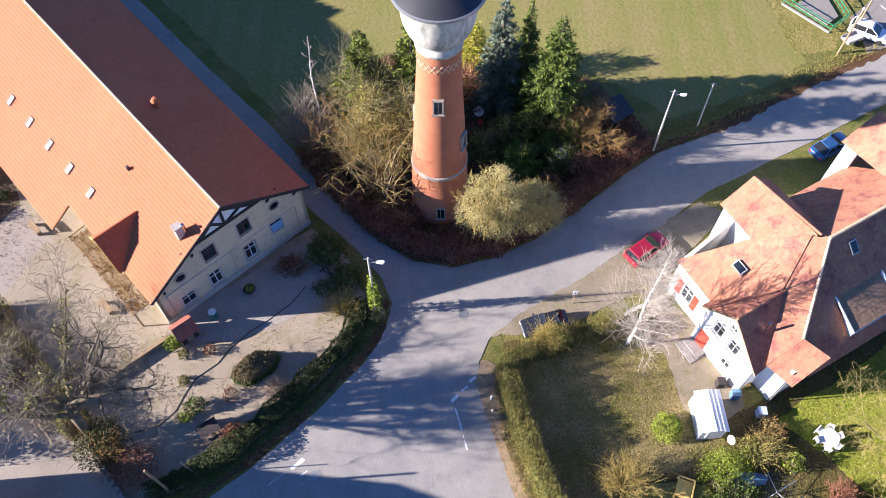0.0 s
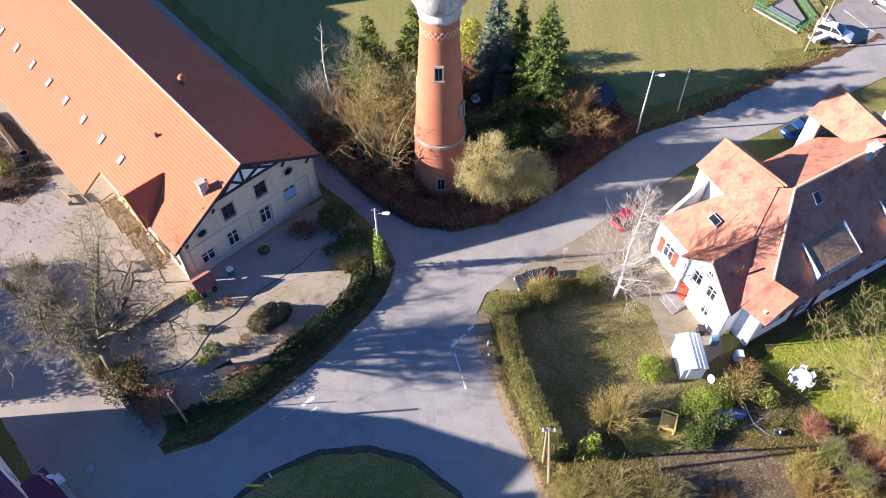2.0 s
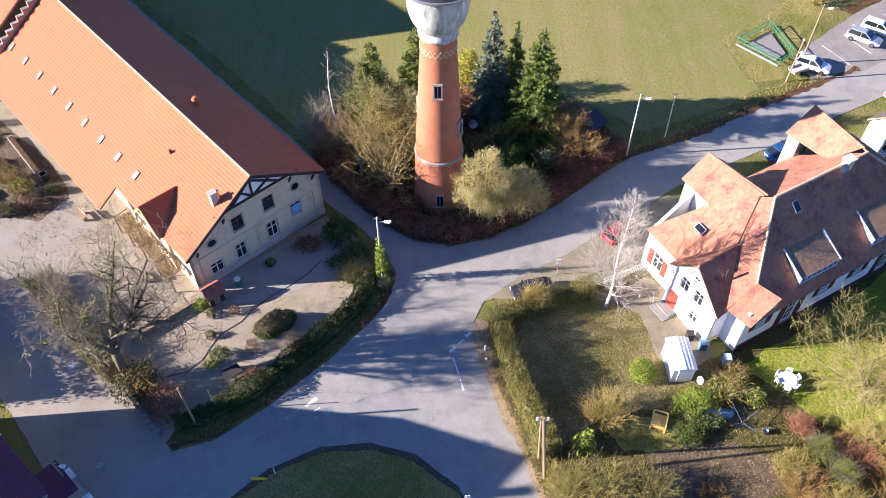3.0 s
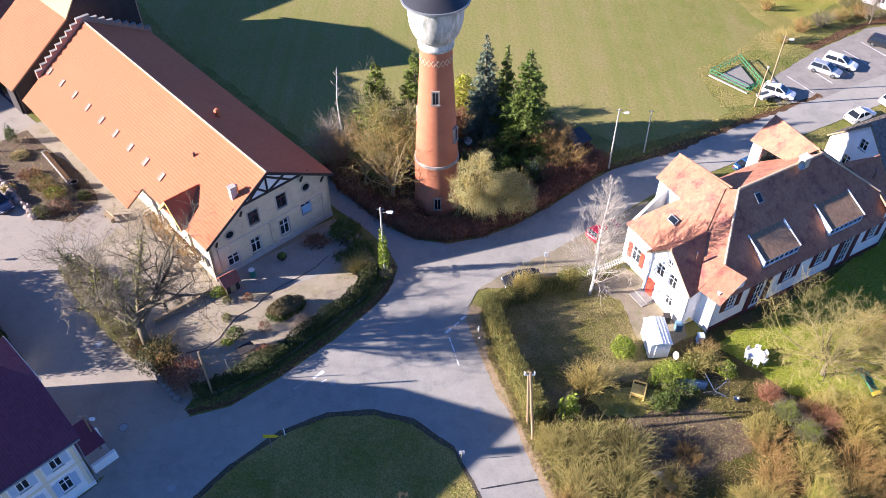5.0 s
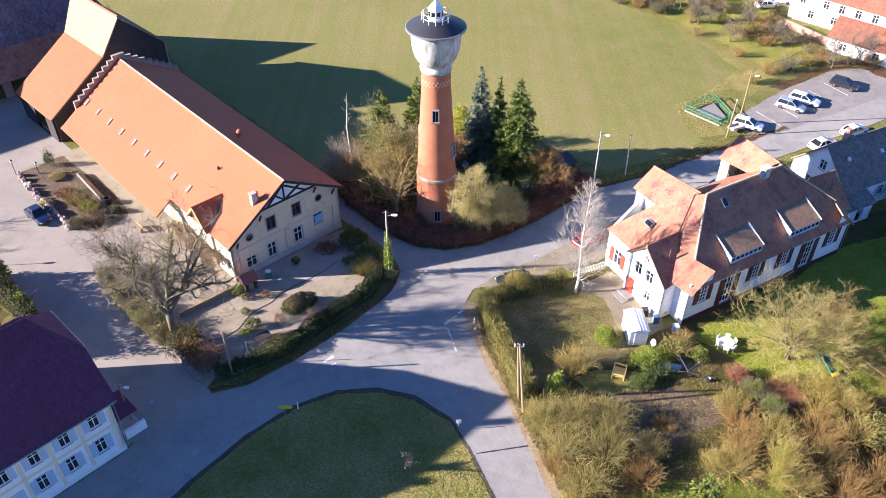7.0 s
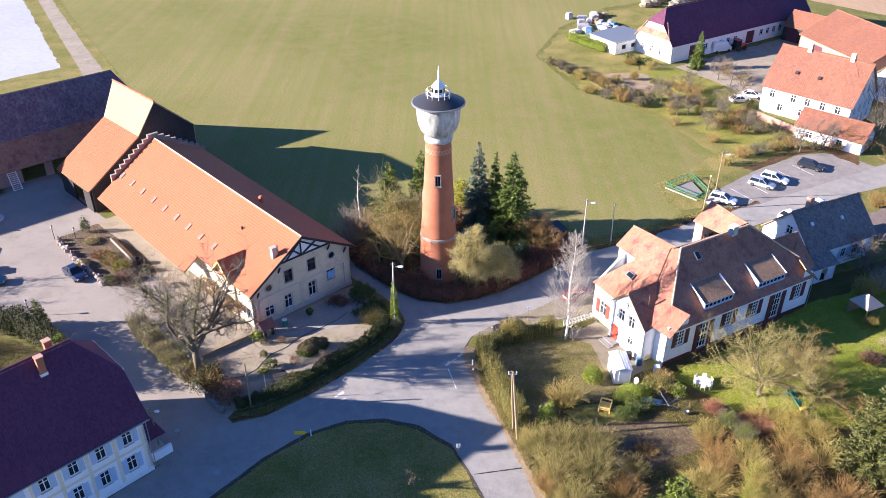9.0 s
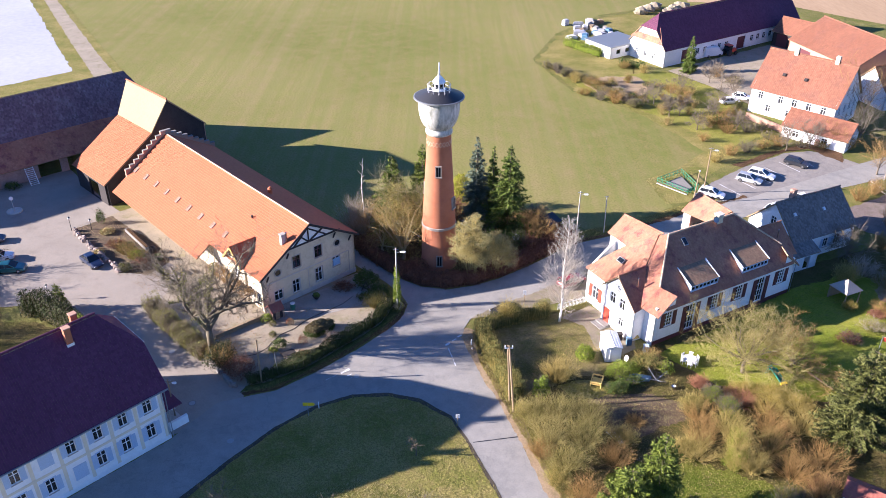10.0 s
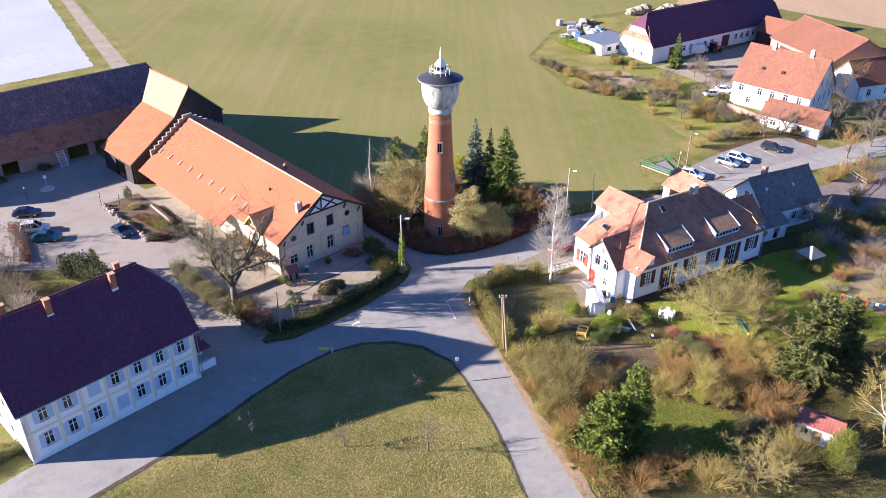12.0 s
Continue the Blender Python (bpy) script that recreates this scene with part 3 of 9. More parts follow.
def lattice(xs, zs, y0, y1, m):
    """A flat frame in one piece: upright bars xs and level bars zs, each a pair of edges."""
    X, Z = sorted({e for b in xs for e in b}), sorted({e for b in zs for e in b})
    full = lambda i, k: 0 <= i < len(X) - 1 and 0 <= k < len(Z) - 1 and (any(a <= (X[i] + X[i + 1]) / 2 <= b for a, b in xs) or any(a <= (Z[k] + Z[k + 1]) / 2 <= b for a, b in zs))
    at = lambda i, k, j: (i * len(Z) + k) * 2 + j
    vs = [m @ Vector((x, y, z)) for x in X for z in Z for y in (y0, y1)]
    fs = []
    for i in range(len(X) - 1):
        for k in range(len(Z) - 1):
            if full(i, k):
                fs += [(at(i, k, 0), at(i + 1, k, 0), at(i + 1, k + 1, 0), at(i, k + 1, 0)), (at(i, k + 1, 1), at(i + 1, k + 1, 1), at(i + 1, k, 1), at(i, k, 1))]
                for di, dk, a, b in ((-1, 0, (i, k + 1), (i, k)), (1, 0, (i + 1, k), (i + 1, k + 1)), (0, -1, (i, k), (i + 1, k)), (0, 1, (i + 1, k + 1), (i, k + 1))):
                    if not full(i + di, k + dk):
                        fs.append((at(*b, 0), at(*a, 0), at(*a, 1), at(*b, 1)))
    return Geo().add(vs, fs)


def window(parent, P0, P1, hole, frame_m, bars=(1, 1), shutters=None, sill=True, inset=0.1, surround=None):
    """A window in an opening of the wall P0 to P1: casement, pane, glazing bars, sill and shutters."""
    P0, P1 = Vector((*P0[:2], 0)), Vector((*P1[:2], 0))
    d = (P1 - P0).normalized()
    m = Matrix(((d.x, -d.y, 0, P0.x), (d.y, d.x, 0, P0.y), (0, 0, 1, 0), (0, 0, 0, 1)))
    s0, a, s1, b = hole
    t = 0.07
    xs, zs = [(s0, s0 + t), (s1 - t, s1)], [(a, a + t), (b - t, b)]
    for k in range(bars[0]):
        x = s0 + (s1 - s0) * (k + 1) / (bars[0] + 1)
        xs.append((x - 0.04, x + 0.04))
    for k in range(bars[1]):
        z = a + (b - a) * ((k + 1) / (bars[1] + 1) if bars[1] > 1 else 0.64)
        zs.append((z - 0.035, z + 0.035))
    g = lattice(xs, zs, inset - 0.005, inset + 0.055, m)
    w = part("window", g, frame_m, parent)
    part("pane", Geo().box(s0 + t, inset + 0.02, a + t, s1 - t, inset + 0.035, b - t, m), M["glass"], w)
    if sill:
        part("sill", Geo().box(s0 - 0.06, -0.08, a - 0.08, s1 + 0.06, inset, a - 0.003, m), M["stone"], w)
    if surround is not None:
        e = 0.14
        g = Geo()
        for x0, z0, x1, z1 in ((s0 - e, b, s1 + e, b + e), (s0 - e, a, s0, b), (s1, a, s1 + e, b)):
            g.box(x0, -0.035, z0, x1, 0.0, z1, m)
        part("surround", g, surround, w)
    if shutters is not None:
        sw = (s1 - s0) * 0.52
        for x0 in (s0 - sw - 0.06, s1 + 0.06):
            g = Geo().box(x0, -0.06, a - 0.02, x0 + sw, -0.015, b + 0.02, m)
            for k in range(7):
                z = a + 0.1 + (b - a - 0.2) * k / 7
                g.box(x0 + 0.07, -0.075, z, x0 + sw - 0.07, -0.06, z + (b - a) / 12, m)
            part("shutter", g, shutters, w)
    return w


def local(ox, oy, deg):
    """A frame on the ground: a along, b across to the left."""
    c, s = math.cos(radians(deg)), math.sin(radians(deg))
    return lambda a, b, z=0.0: Vector((ox + a * c - b * s, oy + a * s + b * c, z))


def segments(segs, n=3):
    """Many tapered twigs at once: rows of (p, q, r0, r1)."""
    S = np.array([(*p, *q, a, b) for p, q, a, b in segs], dtype=float)
    p, q, r0, r1 = S[:, :3], S[:, 3:6], S[:, 6], S[:, 7]
    d = q - p
    d /= np.maximum(np.linalg.norm(d, axis=1, keepdims=True), 1e-9)
    ref = np.where(np.abs(d[:, 2:3]) < 0.9, np.array([[0, 0, 1.0]]), np.array([[1.0, 0, 0]]))
    a = np.cross(d, ref)
    a /= np.linalg.norm(a, axis=1, keepdims=True)
    b = np.cross(d, a)
    ang = 2 * np.pi * np.arange(n) / n
    ring = a[:, None, :] * np.cos(ang)[None, :, None] + b[:, None, :] * np.sin(ang)[None, :, None]
    v = np.concatenate([p[:, None, :] + ring * r0[:, None, None], q[:, None, :] + ring * r1[:, None, None]], axis=1).reshape(-1, 3)
    base = np.arange(len(S))[:, None] * 2 * n
    i = np.arange(n)
    f = np.stack([base + i, base + (i + 1) % n, base + n + (i + 1) % n, base + n + i], axis=2).reshape(-1, 4)
    return v, f


def array_mesh(name, v, f, material):
    me = bpy.data.meshes.new(name)
    nv, nf, k = len(v), len(f), f.shape[1]
    me.vertices.add(nv)
    me.vertices.foreach_set("co", np.asarray(v, dtype=np.float32).ravel())
    me.loops.add(nf * k)
    me.loops.foreach_set("vertex_index", np.asarray(f, dtype=np.int32).ravel())
    me.polygons.add(nf)
    me.polygons.foreach_set("loop_start", np.arange(nf, dtype=np.int32) * k)
    me.materials.append(material)
    me.update(calc_edges=True)
    return me


def array_part(name, v, f, material, parent, kind=""):
    ob = new(name, array_mesh(name, v, f, material))
    ob.parent = parent
    return tagged(ob, kind=kind)


def cards(c, size, rng, flat=0.0, aspect=0.6):
    """Leaves: small folded quads at the places c, turned at random (flat: towards lying level)."""
    n = len(c)
    a = rng.normal(size=(n, 3))
    a[:, 2] *= 1 - flat
    a /= np.linalg.norm(a, axis=1, keepdims=True)
    b = rng.normal(size=(n, 3))
    b[:, 2] *= 1 - flat
    b -= a * np.sum(a * b, axis=1, keepdims=True)
    b /= np.linalg.norm(b, axis=1, keepdims=True)
    s = size * rng.uniform(0.6, 1.35, (n, 1))
    v = np.stack([c - a * s, c - b * s * aspect, c + a * s, c + b * s * aspect], axis=1).reshape(-1, 3)
    f = np.arange(4 * n).reshape(-1, 4)
    return v, f


def branch_out(p, d, length, r, depth, rng, segs, spread=0.6, kids=4, up=0.12, bend=0.25, shrink=0.62, tips=None, steps=3):
    """Grows one limb with its side branches."""
    pts = [np.array(p, float)]
    d = np.array(d, float)
    for k in range(steps):
        d = d + rng.normal(size=3) * bend + np.array([0, 0, up])
        d /= np.linalg.norm(d)
        q = pts[-1] + d * length / steps
        ra, rb = r * (1 - 0.75 * k / steps), r * (1 - 0.75 * (k + 1) / steps)
        segs.append((pts[-1], q, ra, rb))
        pts.append(q)
        if depth > 0:
            for _ in range(kids if k else max(1, kids // 2)):
                side = rng.normal(size=3)
                side -= d * side.dot(d)
                side /= np.linalg.norm(side)
                nd = d * (1 - spread * 0.5) + side * spread
                nd /= np.linalg.norm(nd)
                at = pts[-2] + (q - pts[-2]) * rng.uniform(0.2, 1.0)
                branch_out(at, nd, length * shrink * rng.uniform(0.7, 1.15), max(rb * 0.6, 0.008), depth - 1, rng, segs, spread, kids, up, bend, shrink, tips, steps)
    if tips is not None:
        tips.append(pts[-1])


def bare_tree(x, y, h, label, seed, trunk_h=0.3, r=0.2, limbs=6, depth=3, kids=3, spread=0.62, up=0.1, material="twig", bark="bark", wide=0.55, thin=0.012, name="tree", lean=(0, 0), group="", category="tree", bend=0.25, z=0.0, ivy=0, shrink=0.62):
    rng = np.random.default_rng(seed)
    t = thing(name, label, category, group)
    g = Geo()
    top = Vector((x + lean[0], y + lean[1], z + h * trunk_h))
    mid = Vector((x + lean[0] * 0.4 + rng.normal() * 0.1, y + lean[1] * 0.4, z + h * trunk_h * 0.5))
    g.tube((x, y, z - 0.1), mid, r * 1.25, r, 9)
    g.tube(mid, top, r, r * 0.85, 9)
    part("trunk", g, M[bark], t, smooth=True)
    segs = []
    for k in range(limbs):
        a = 2 * math.pi * (k + rng.uniform(-0.3, 0.3)) / limbs
        el = rng.uniform(0.5, 1.2) if k else 1.45
        d = (math.cos(a) * math.cos(el) * wide / 0.55, math.sin(a) * math.cos(el) * wide / 0.55, math.sin(el))
        st = top - Vector((0, 0, rng.uniform(0, 0.25) * h * trunk_h))
        branch_out(st, d, h * (1 - trunk_h) * rng.uniform(0.55, 0.8), r * 0.5, depth, rng, segs, spread, kids, up, bend, shrink)
    segs = [(p, q, max(a, thin), max(b, thin * 0.6)) for p, q, a, b in segs]
    big = [s for s in segs if s[2] > r * 0.16]
    small = [s for s in segs if s[2] <= r * 0.16]
    v, f = segments(big, 5)
    array_part("branch_crown", v, f, M[bark], t)
    if small:
        v, f = segments(small, 3)
        array_part("crown", v, f, M[material], t)
    if ivy:
        near = [s for s in big if math.hypot(s[0][0] - x, s[0][1] - y) < h * 0.42]
        w = np.array([np.linalg.norm(np.subtract(s[1], s[0])) for s in near])
        pick = rng.choice(len(near), ivy, p=w / w.sum())
        u = rng.uniform(0, 1, (ivy, 1))
        c = np.array([near[i][0] for i in pick]) * (1 - u) + np.array([near[i][1] for i in pick]) * u + rng.normal(size=(ivy, 3)) * 0.22
        keep = np.array([noise.noise(Vector((p[0] * 0.5 + seed, p[1] * 0.5, p[2] * 0.4))) - 0.03 * (p[0] - x) for p in c]) > -0.05
        v, f = cards(c[keep], 0.1, rng)
        array_part("ivy", v, f, M["ivy"], t, "stuff")
    return t


def gnarled_tree(x, y, label, seed):
    """An old garden tree: a short leaning trunk, long winding limbs, fine twigs, ivy on the limbs of one side."""
    rng = np.random.default_rng(seed)
    t = thing("tree", label, "tree")
    fork = Vector((x - 0.5, y + 0.8, 4.3))
    g = Geo()
    pts = [Vector((x, y, -0.1)), Vector((x - 0.1, y + 0.1, 0.4)), Vector((x - 0.35, y + 0.5, 1.8)), fork, fork + Vector((-0.2, 0.3, 1.2))]
    for (p, q), (a, b) in zip(zip(pts, pts[1:]), ((0.72, 0.5), (0.5, 0.42), (0.42, 0.38), (0.38, 0.24))):
        g.tube(p, q, a, b, 10)
    part("trunk", g, M["bark_m"], t, smooth=True)
    segs, ivy = [], []
    for k in range(8):
        a = 2 * math.pi * (k + rng.uniform(-0.3, 0.3)) / 8
        el = rng.uniform(0.72, 1.0) if k % 2 else rng.uniform(1.1, 1.42)
        d = np.array([math.cos(a) * math.cos(el), math.sin(a) * math.cos(el) + 0.12, math.sin(el)])
        L = rng.uniform(9.6, 11.8) * (0.8 if k % 2 else 1.0)
        limb = []
        branch_out(np.array(pts[3 + k % 2]) - np.array([0, 0, rng.uniform(0, 0.6)]), d / np.linalg.norm(d), L, 0.25, 0, rng, limb, 0.72, 1, 0.04, 0.17, 0.5, None, 9)
        first = len(segs)
        segs += limb
        for j, (p, q, ra, rb) in enumerate(limb[2:]):
            way = (np.asarray(q) - p) / np.linalg.norm(np.asarray(q) - p)
            for _ in range(1 + j % 2):
                side = rng.normal(size=3)
                side -= way * side.dot(way)
                nd = way * 0.55 + side / np.linalg.norm(side) * 0.8 + np.array([0, 0, 0.12])
                branch_out(np.asarray(p) + (np.asarray(q) - p) * rng.uniform(0, 1), nd / np.linalg.norm(nd), L * rng.uniform(0.24, 0.42), rb * 0.62, 2, rng, segs, 0.7, 1, 0.04, 0.26, 0.54, None, 7)
        if math.cos(a) < 0.05:
            ivy += [q for q in segs[first:] if q[2] > 0.05]
    segs = [(p, q, max(a, 0.016), max(b, 0.01)) for p, q, a, b in segs]
    big, small = [q for q in segs if q[2] > 0.045], [q for q in segs if q[2] <= 0.045]
    v, f = segments(big, 6)
    array_part("branch_crown", v, f, M["bark_m"], t)
    v, f = segments(small, 3)
    array_part("crown", v, f, M["twig"], t)
    n = 7000
    w = np.array([np.linalg.norm(np.subtract(q[1], q[0])) for q in ivy])
    pick, u = rng.choice(len(ivy), n, p=w / w.sum()), rng.uniform(0, 1, (n, 1))
    c = np.array([ivy[i][0] for i in pick]) * (1 - u) + np.array([ivy[i][1] for i in pick]) * u + rng.normal(size=(n, 3)) * 0.2
    keep = np.array([noise.noise(Vector((p[0] * 0.45 + seed, p[1] * 0.45, p[2] * 0.4))) for p in c]) > 0.02
    v, f = cards(c[keep], 0.1, rng)
    array_part("ivy", v, f, M["ivy"], t, "stuff")
    return t


def spire_tree(x, y, h, label, seed, reach, r, material, bark, start=0.22, n=60, lean=(0, 0), thin=0.014, depth=2, name="tree", twigs=None):
    """A slender tree: one stem to the top, ascending side branches, longest low down."""
    rng = np.random.default_rng(seed)
    t = thing(name, label, "tree")
    g = Geo()
    pts = [Vector((x + lean[0] * s + 0.12 * math.sin(9 * s + seed), y + lean[1] * s + 0.1 * math.cos(7 * s), h * s)) for s in np.linspace(0, 1, 9)]
    for k, (p, q) in enumerate(zip(pts, pts[1:])):
        g.tube(p, q, r * (1 - k / 8.6), r * (1 - (k + 1) / 8.6), 8)
    part("trunk", g, M[bark], t, smooth=True)
    segs = []
    for k in range(n):
        s = start + (0.97 - start) * (k + rng.uniform(0, 1)) / n
        i = min(int(s * 8), 7)
        p = pts[i].lerp(pts[i + 1], s * 8 - i)
        a = rng.uniform(0, 2 * math.pi)
        L = reach * (1.05 - s) ** 0.75 * rng.uniform(0.6, 1.1)
        branch_out(p, (math.cos(a) * 0.8, math.sin(a) * 0.8, 0.75), L, 0.02 + 0.05 * r * (1 - s) * 4, depth, rng, segs, 0.5, 3, 0.1, 0.16, 0.55)
    segs = [(p, q, max(a, thin), max(b, thin * 0.6)) for p, q, a, b in segs]
    big, small = [q for q in segs if q[2] > thin * 1.6], [q for q in segs if q[2] <= thin * 1.6]
    if big:
        v, f = segments(big, 4)
        array_part("branch_crown", v, f, M[twigs or bark], t)
    v, f = segments(small, 3)
    array_part("crown", v, f, M[material], t)
    return t


def conifer(x, y, h, r, label, seed, material="needle", name="spruce_tree", droop=0.25, dense=1.0, lowest=0.06, z=0.0, power=0.85):
    """A spruce: trunk, whorls of drooping branches, needles in flat sprays."""
    rng = np.random.default_rng(seed)
    t = thing(name, label, "tree")
    part("trunk", Geo().tube((x, y, z - 0.1), (x, y, z + h * 0.97), 0.018 * h + 0.05, 0.02, 8), M["bark"], t)
    segs, C, A = [], [], []
    levels = int(h * 2.6 * dense)
    for k in range(levels):
        s = (k + rng.uniform(-0.3, 0.3)) / levels
        zz = z + h * (lowest + (0.985 - lowest) * s)
        reach = r * (1 - s) ** power * rng.uniform(0.8, 1.15) + 0.1
        for j in range(int(6 + 5 * (1 - s))):
            a = rng.uniform(0, 2 * math.pi)
            L = reach * rng.uniform(0.65, 1.12)
            dirv = np.array([math.cos(a), math.sin(a), 0])
            side = np.array([-math.sin(a), math.cos(a), 0])
            p0 = np.array([x, y, zz])
            tip = p0 + dirv * L + np.array([0, 0, (rng.normal() * 0.16 - droop) * L + 0.25 * (s - 0.3) * L])
            segs.append((p0, tip, 0.025 + 0.01 * (1 - s), 0.008))
            n = max(8, int(L * 27 * dense))
            for i in range(n):
                f = ((i + rng.uniform(0, 1)) / n) ** 0.8
                c = p0 + (tip - p0) * f + np.array([0, 0, 0.16 * L * f * f])
                w = (0.5 * (1 - f * 0.7) + 0.08) * min(1.2, L)
                sgn = rng.choice((-1, 1))
                C.append((c, c + side * sgn * w * rng.uniform(0.5, 1.1) + dirv * w * rng.uniform(0.5, 1.0) + np.array([0, 0, rng.uniform(-0.34, 0.2)]), 0.05 * rng.uniform(0.7, 1.4)))
    v, f = segments(segs, 3)
    array_part("branch_growth", v, f, M["bark"], t, "stuff")
    p, q = np.array([c[0] for c in C]), np.array([c[1] for c in C])
    w = np.array([c[2] for c in C])[:, None]
    d = q - p
    n = np.cross(d, rng.normal(size=d.shape))
    n /= np.maximum(np.linalg.norm(n, axis=1, keepdims=True), 1e-9)
    v = np.stack([p, (p + q) / 2 + n * w, q, (p + q) / 2 - n * w], axis=1).reshape(-1, 3)
    array_part("crown", v, np.arange(len(v)).reshape(-1, 4), M[material], t)
    return t


def shrub(x, y, rx, ry, h, label, seed, leaf=None, twig="twig", n_leaf=900, n_stem=40, size=0.09, name="bush", group="", depth=1, category="bush", z=0.0, hollow=0.45, low=0.05, turn=0.0, thin=0.012, flat=0.0, lumpy=0.35):
    """A bush: stems with side twigs out of the ground, and leaves in an uneven shell."""
    rng = np.random.default_rng(seed)
    t = thing(name, label, category, group)
    ca, sa = math.cos(radians(turn)), math.sin(radians(turn))
    if n_stem:
        segs = []
        for k in range(n_stem):
            a, e = rng.uniform(0, 2 * math.pi), math.sqrt(rng.uniform(0, 1))
            ax, ay = math.cos(a) * e, math.sin(a) * e
            bx, by = ax * rx * 0.35, ay * ry * 0.35
            dx, dy = ax * rx * 0.8, ay * ry * 0.8
            d = np.array([dx * ca - dy * sa, dx * sa + dy * ca, h * (1.05 - 0.35 * e)])
            L = np.linalg.norm(d)
            branch_out((x + bx * ca - by * sa, y + bx * sa + by * ca, z), d / L, L * rng.uniform(0.75, 1.02), 0.02 + 0.006 * h, depth, rng, segs, 0.55, 3, 0.05, 0.14, 0.45)
        segs = [(p, q, max(a, thin), max(b, thin * 0.6)) for p, q, a, b in segs]
        v, f = segments(segs, 3)
        array_part("twig_growth", v, f, M[twig], t, "stuff")
    if leaf:
        d = rng.normal(size=(n_leaf, 3))
        d /= np.linalg.norm(d, axis=1, keepdims=True)
        d[:, 2] = np.abs(d[:, 2]) * 1.0 - 0.25 * (rng.uniform(size=n_leaf) < 0.35)
        lump = np.array([1 + lumpy * noise.noise(Vector((q[0] * 1.9 + seed, q[1] * 1.9, q[2] * 1.9))) + 0.5 * lumpy * noise.noise(Vector((q[0] * 5 + seed, q[1] * 5, q[2] * 5))) for q in d])
        rad = (hollow + (1 - hollow) * rng.uniform(0, 1, n_leaf) ** 0.5) * lump
        px, py = d[:, 0] * rx * rad, d[:, 1] * ry * rad
        c = np.stack([x + px * ca - py * sa, y + px * sa + py * ca, z + np.maximum(low, h * (0.28 + 0.72 * d[:, 2] * rad))], axis=1)
        v, f = cards(c, size, rng, flat)
        array_part("foliage", v, f, M[leaf], t)
    return t


def clump_tree(x, y, label, seed, leaf, twig, clumps, per=700, size=0.08, name="bush", category="bush", stem=0.07):
    """A bush of cloudy clumps (dx, dy, z, r), each carried by its own forked stem."""
    rng = np.random.default_rng(seed)
    t = thing(name, label, category)
    segs, C = [], []
    for dx, dy, cz, r in clumps:
        c = np.array([x + dx, y + dy, cz])
        p = np.array([x + dx * 0.15 + rng.normal() * 0.1, y + dy * 0.15 + rng.normal() * 0.1, 0.0])
        mid = p + (c - p) * np.array([0.35, 0.35, 0.55])
        segs += [(p, mid, stem, stem * 0.7), (mid, c, stem * 0.7, stem * 0.3)]
        for _ in range(int(26 * r)):
            d = rng.normal(size=3) + np.array([0, 0, 0.4])
            d /= np.linalg.norm(d)
            branch_out(mid + (c - mid) * rng.uniform(0.5, 1.0), d, r * rng.uniform(0.7, 1.25), 0.018, 1, rng, segs, 0.5, 3, 0.03, 0.2, 0.5)
        n = int(per * r * r)
        d = rng.normal(size=(n, 3))
        d /= np.linalg.norm(d, axis=1, keepdims=True)
        lump = np.array([1 + 0.45 * noise.noise(Vector((q[0] * 2.1 + seed, q[1] * 2.1, q[2] * 2.1 + cz))) for q in d])
        C.append(c + d * np.array([r, r, r * 0.78]) * (lump * rng.uniform(0.25, 1, n) ** 0.45)[:, None])
    segs = [(p, q, max(a, 0.013), max(b, 0.008)) for p, q, a, b in segs]
    v, f = segments(segs, 4)
    array_part("twig_growth", v, f, M[twig], t, "stuff")
    c = np.concatenate(C)
    c = c[c[:, 2] > 0.05]
    v, f = cards(c, size, rng)
    array_part("foliage", v, f, M[leaf], t)
    return t


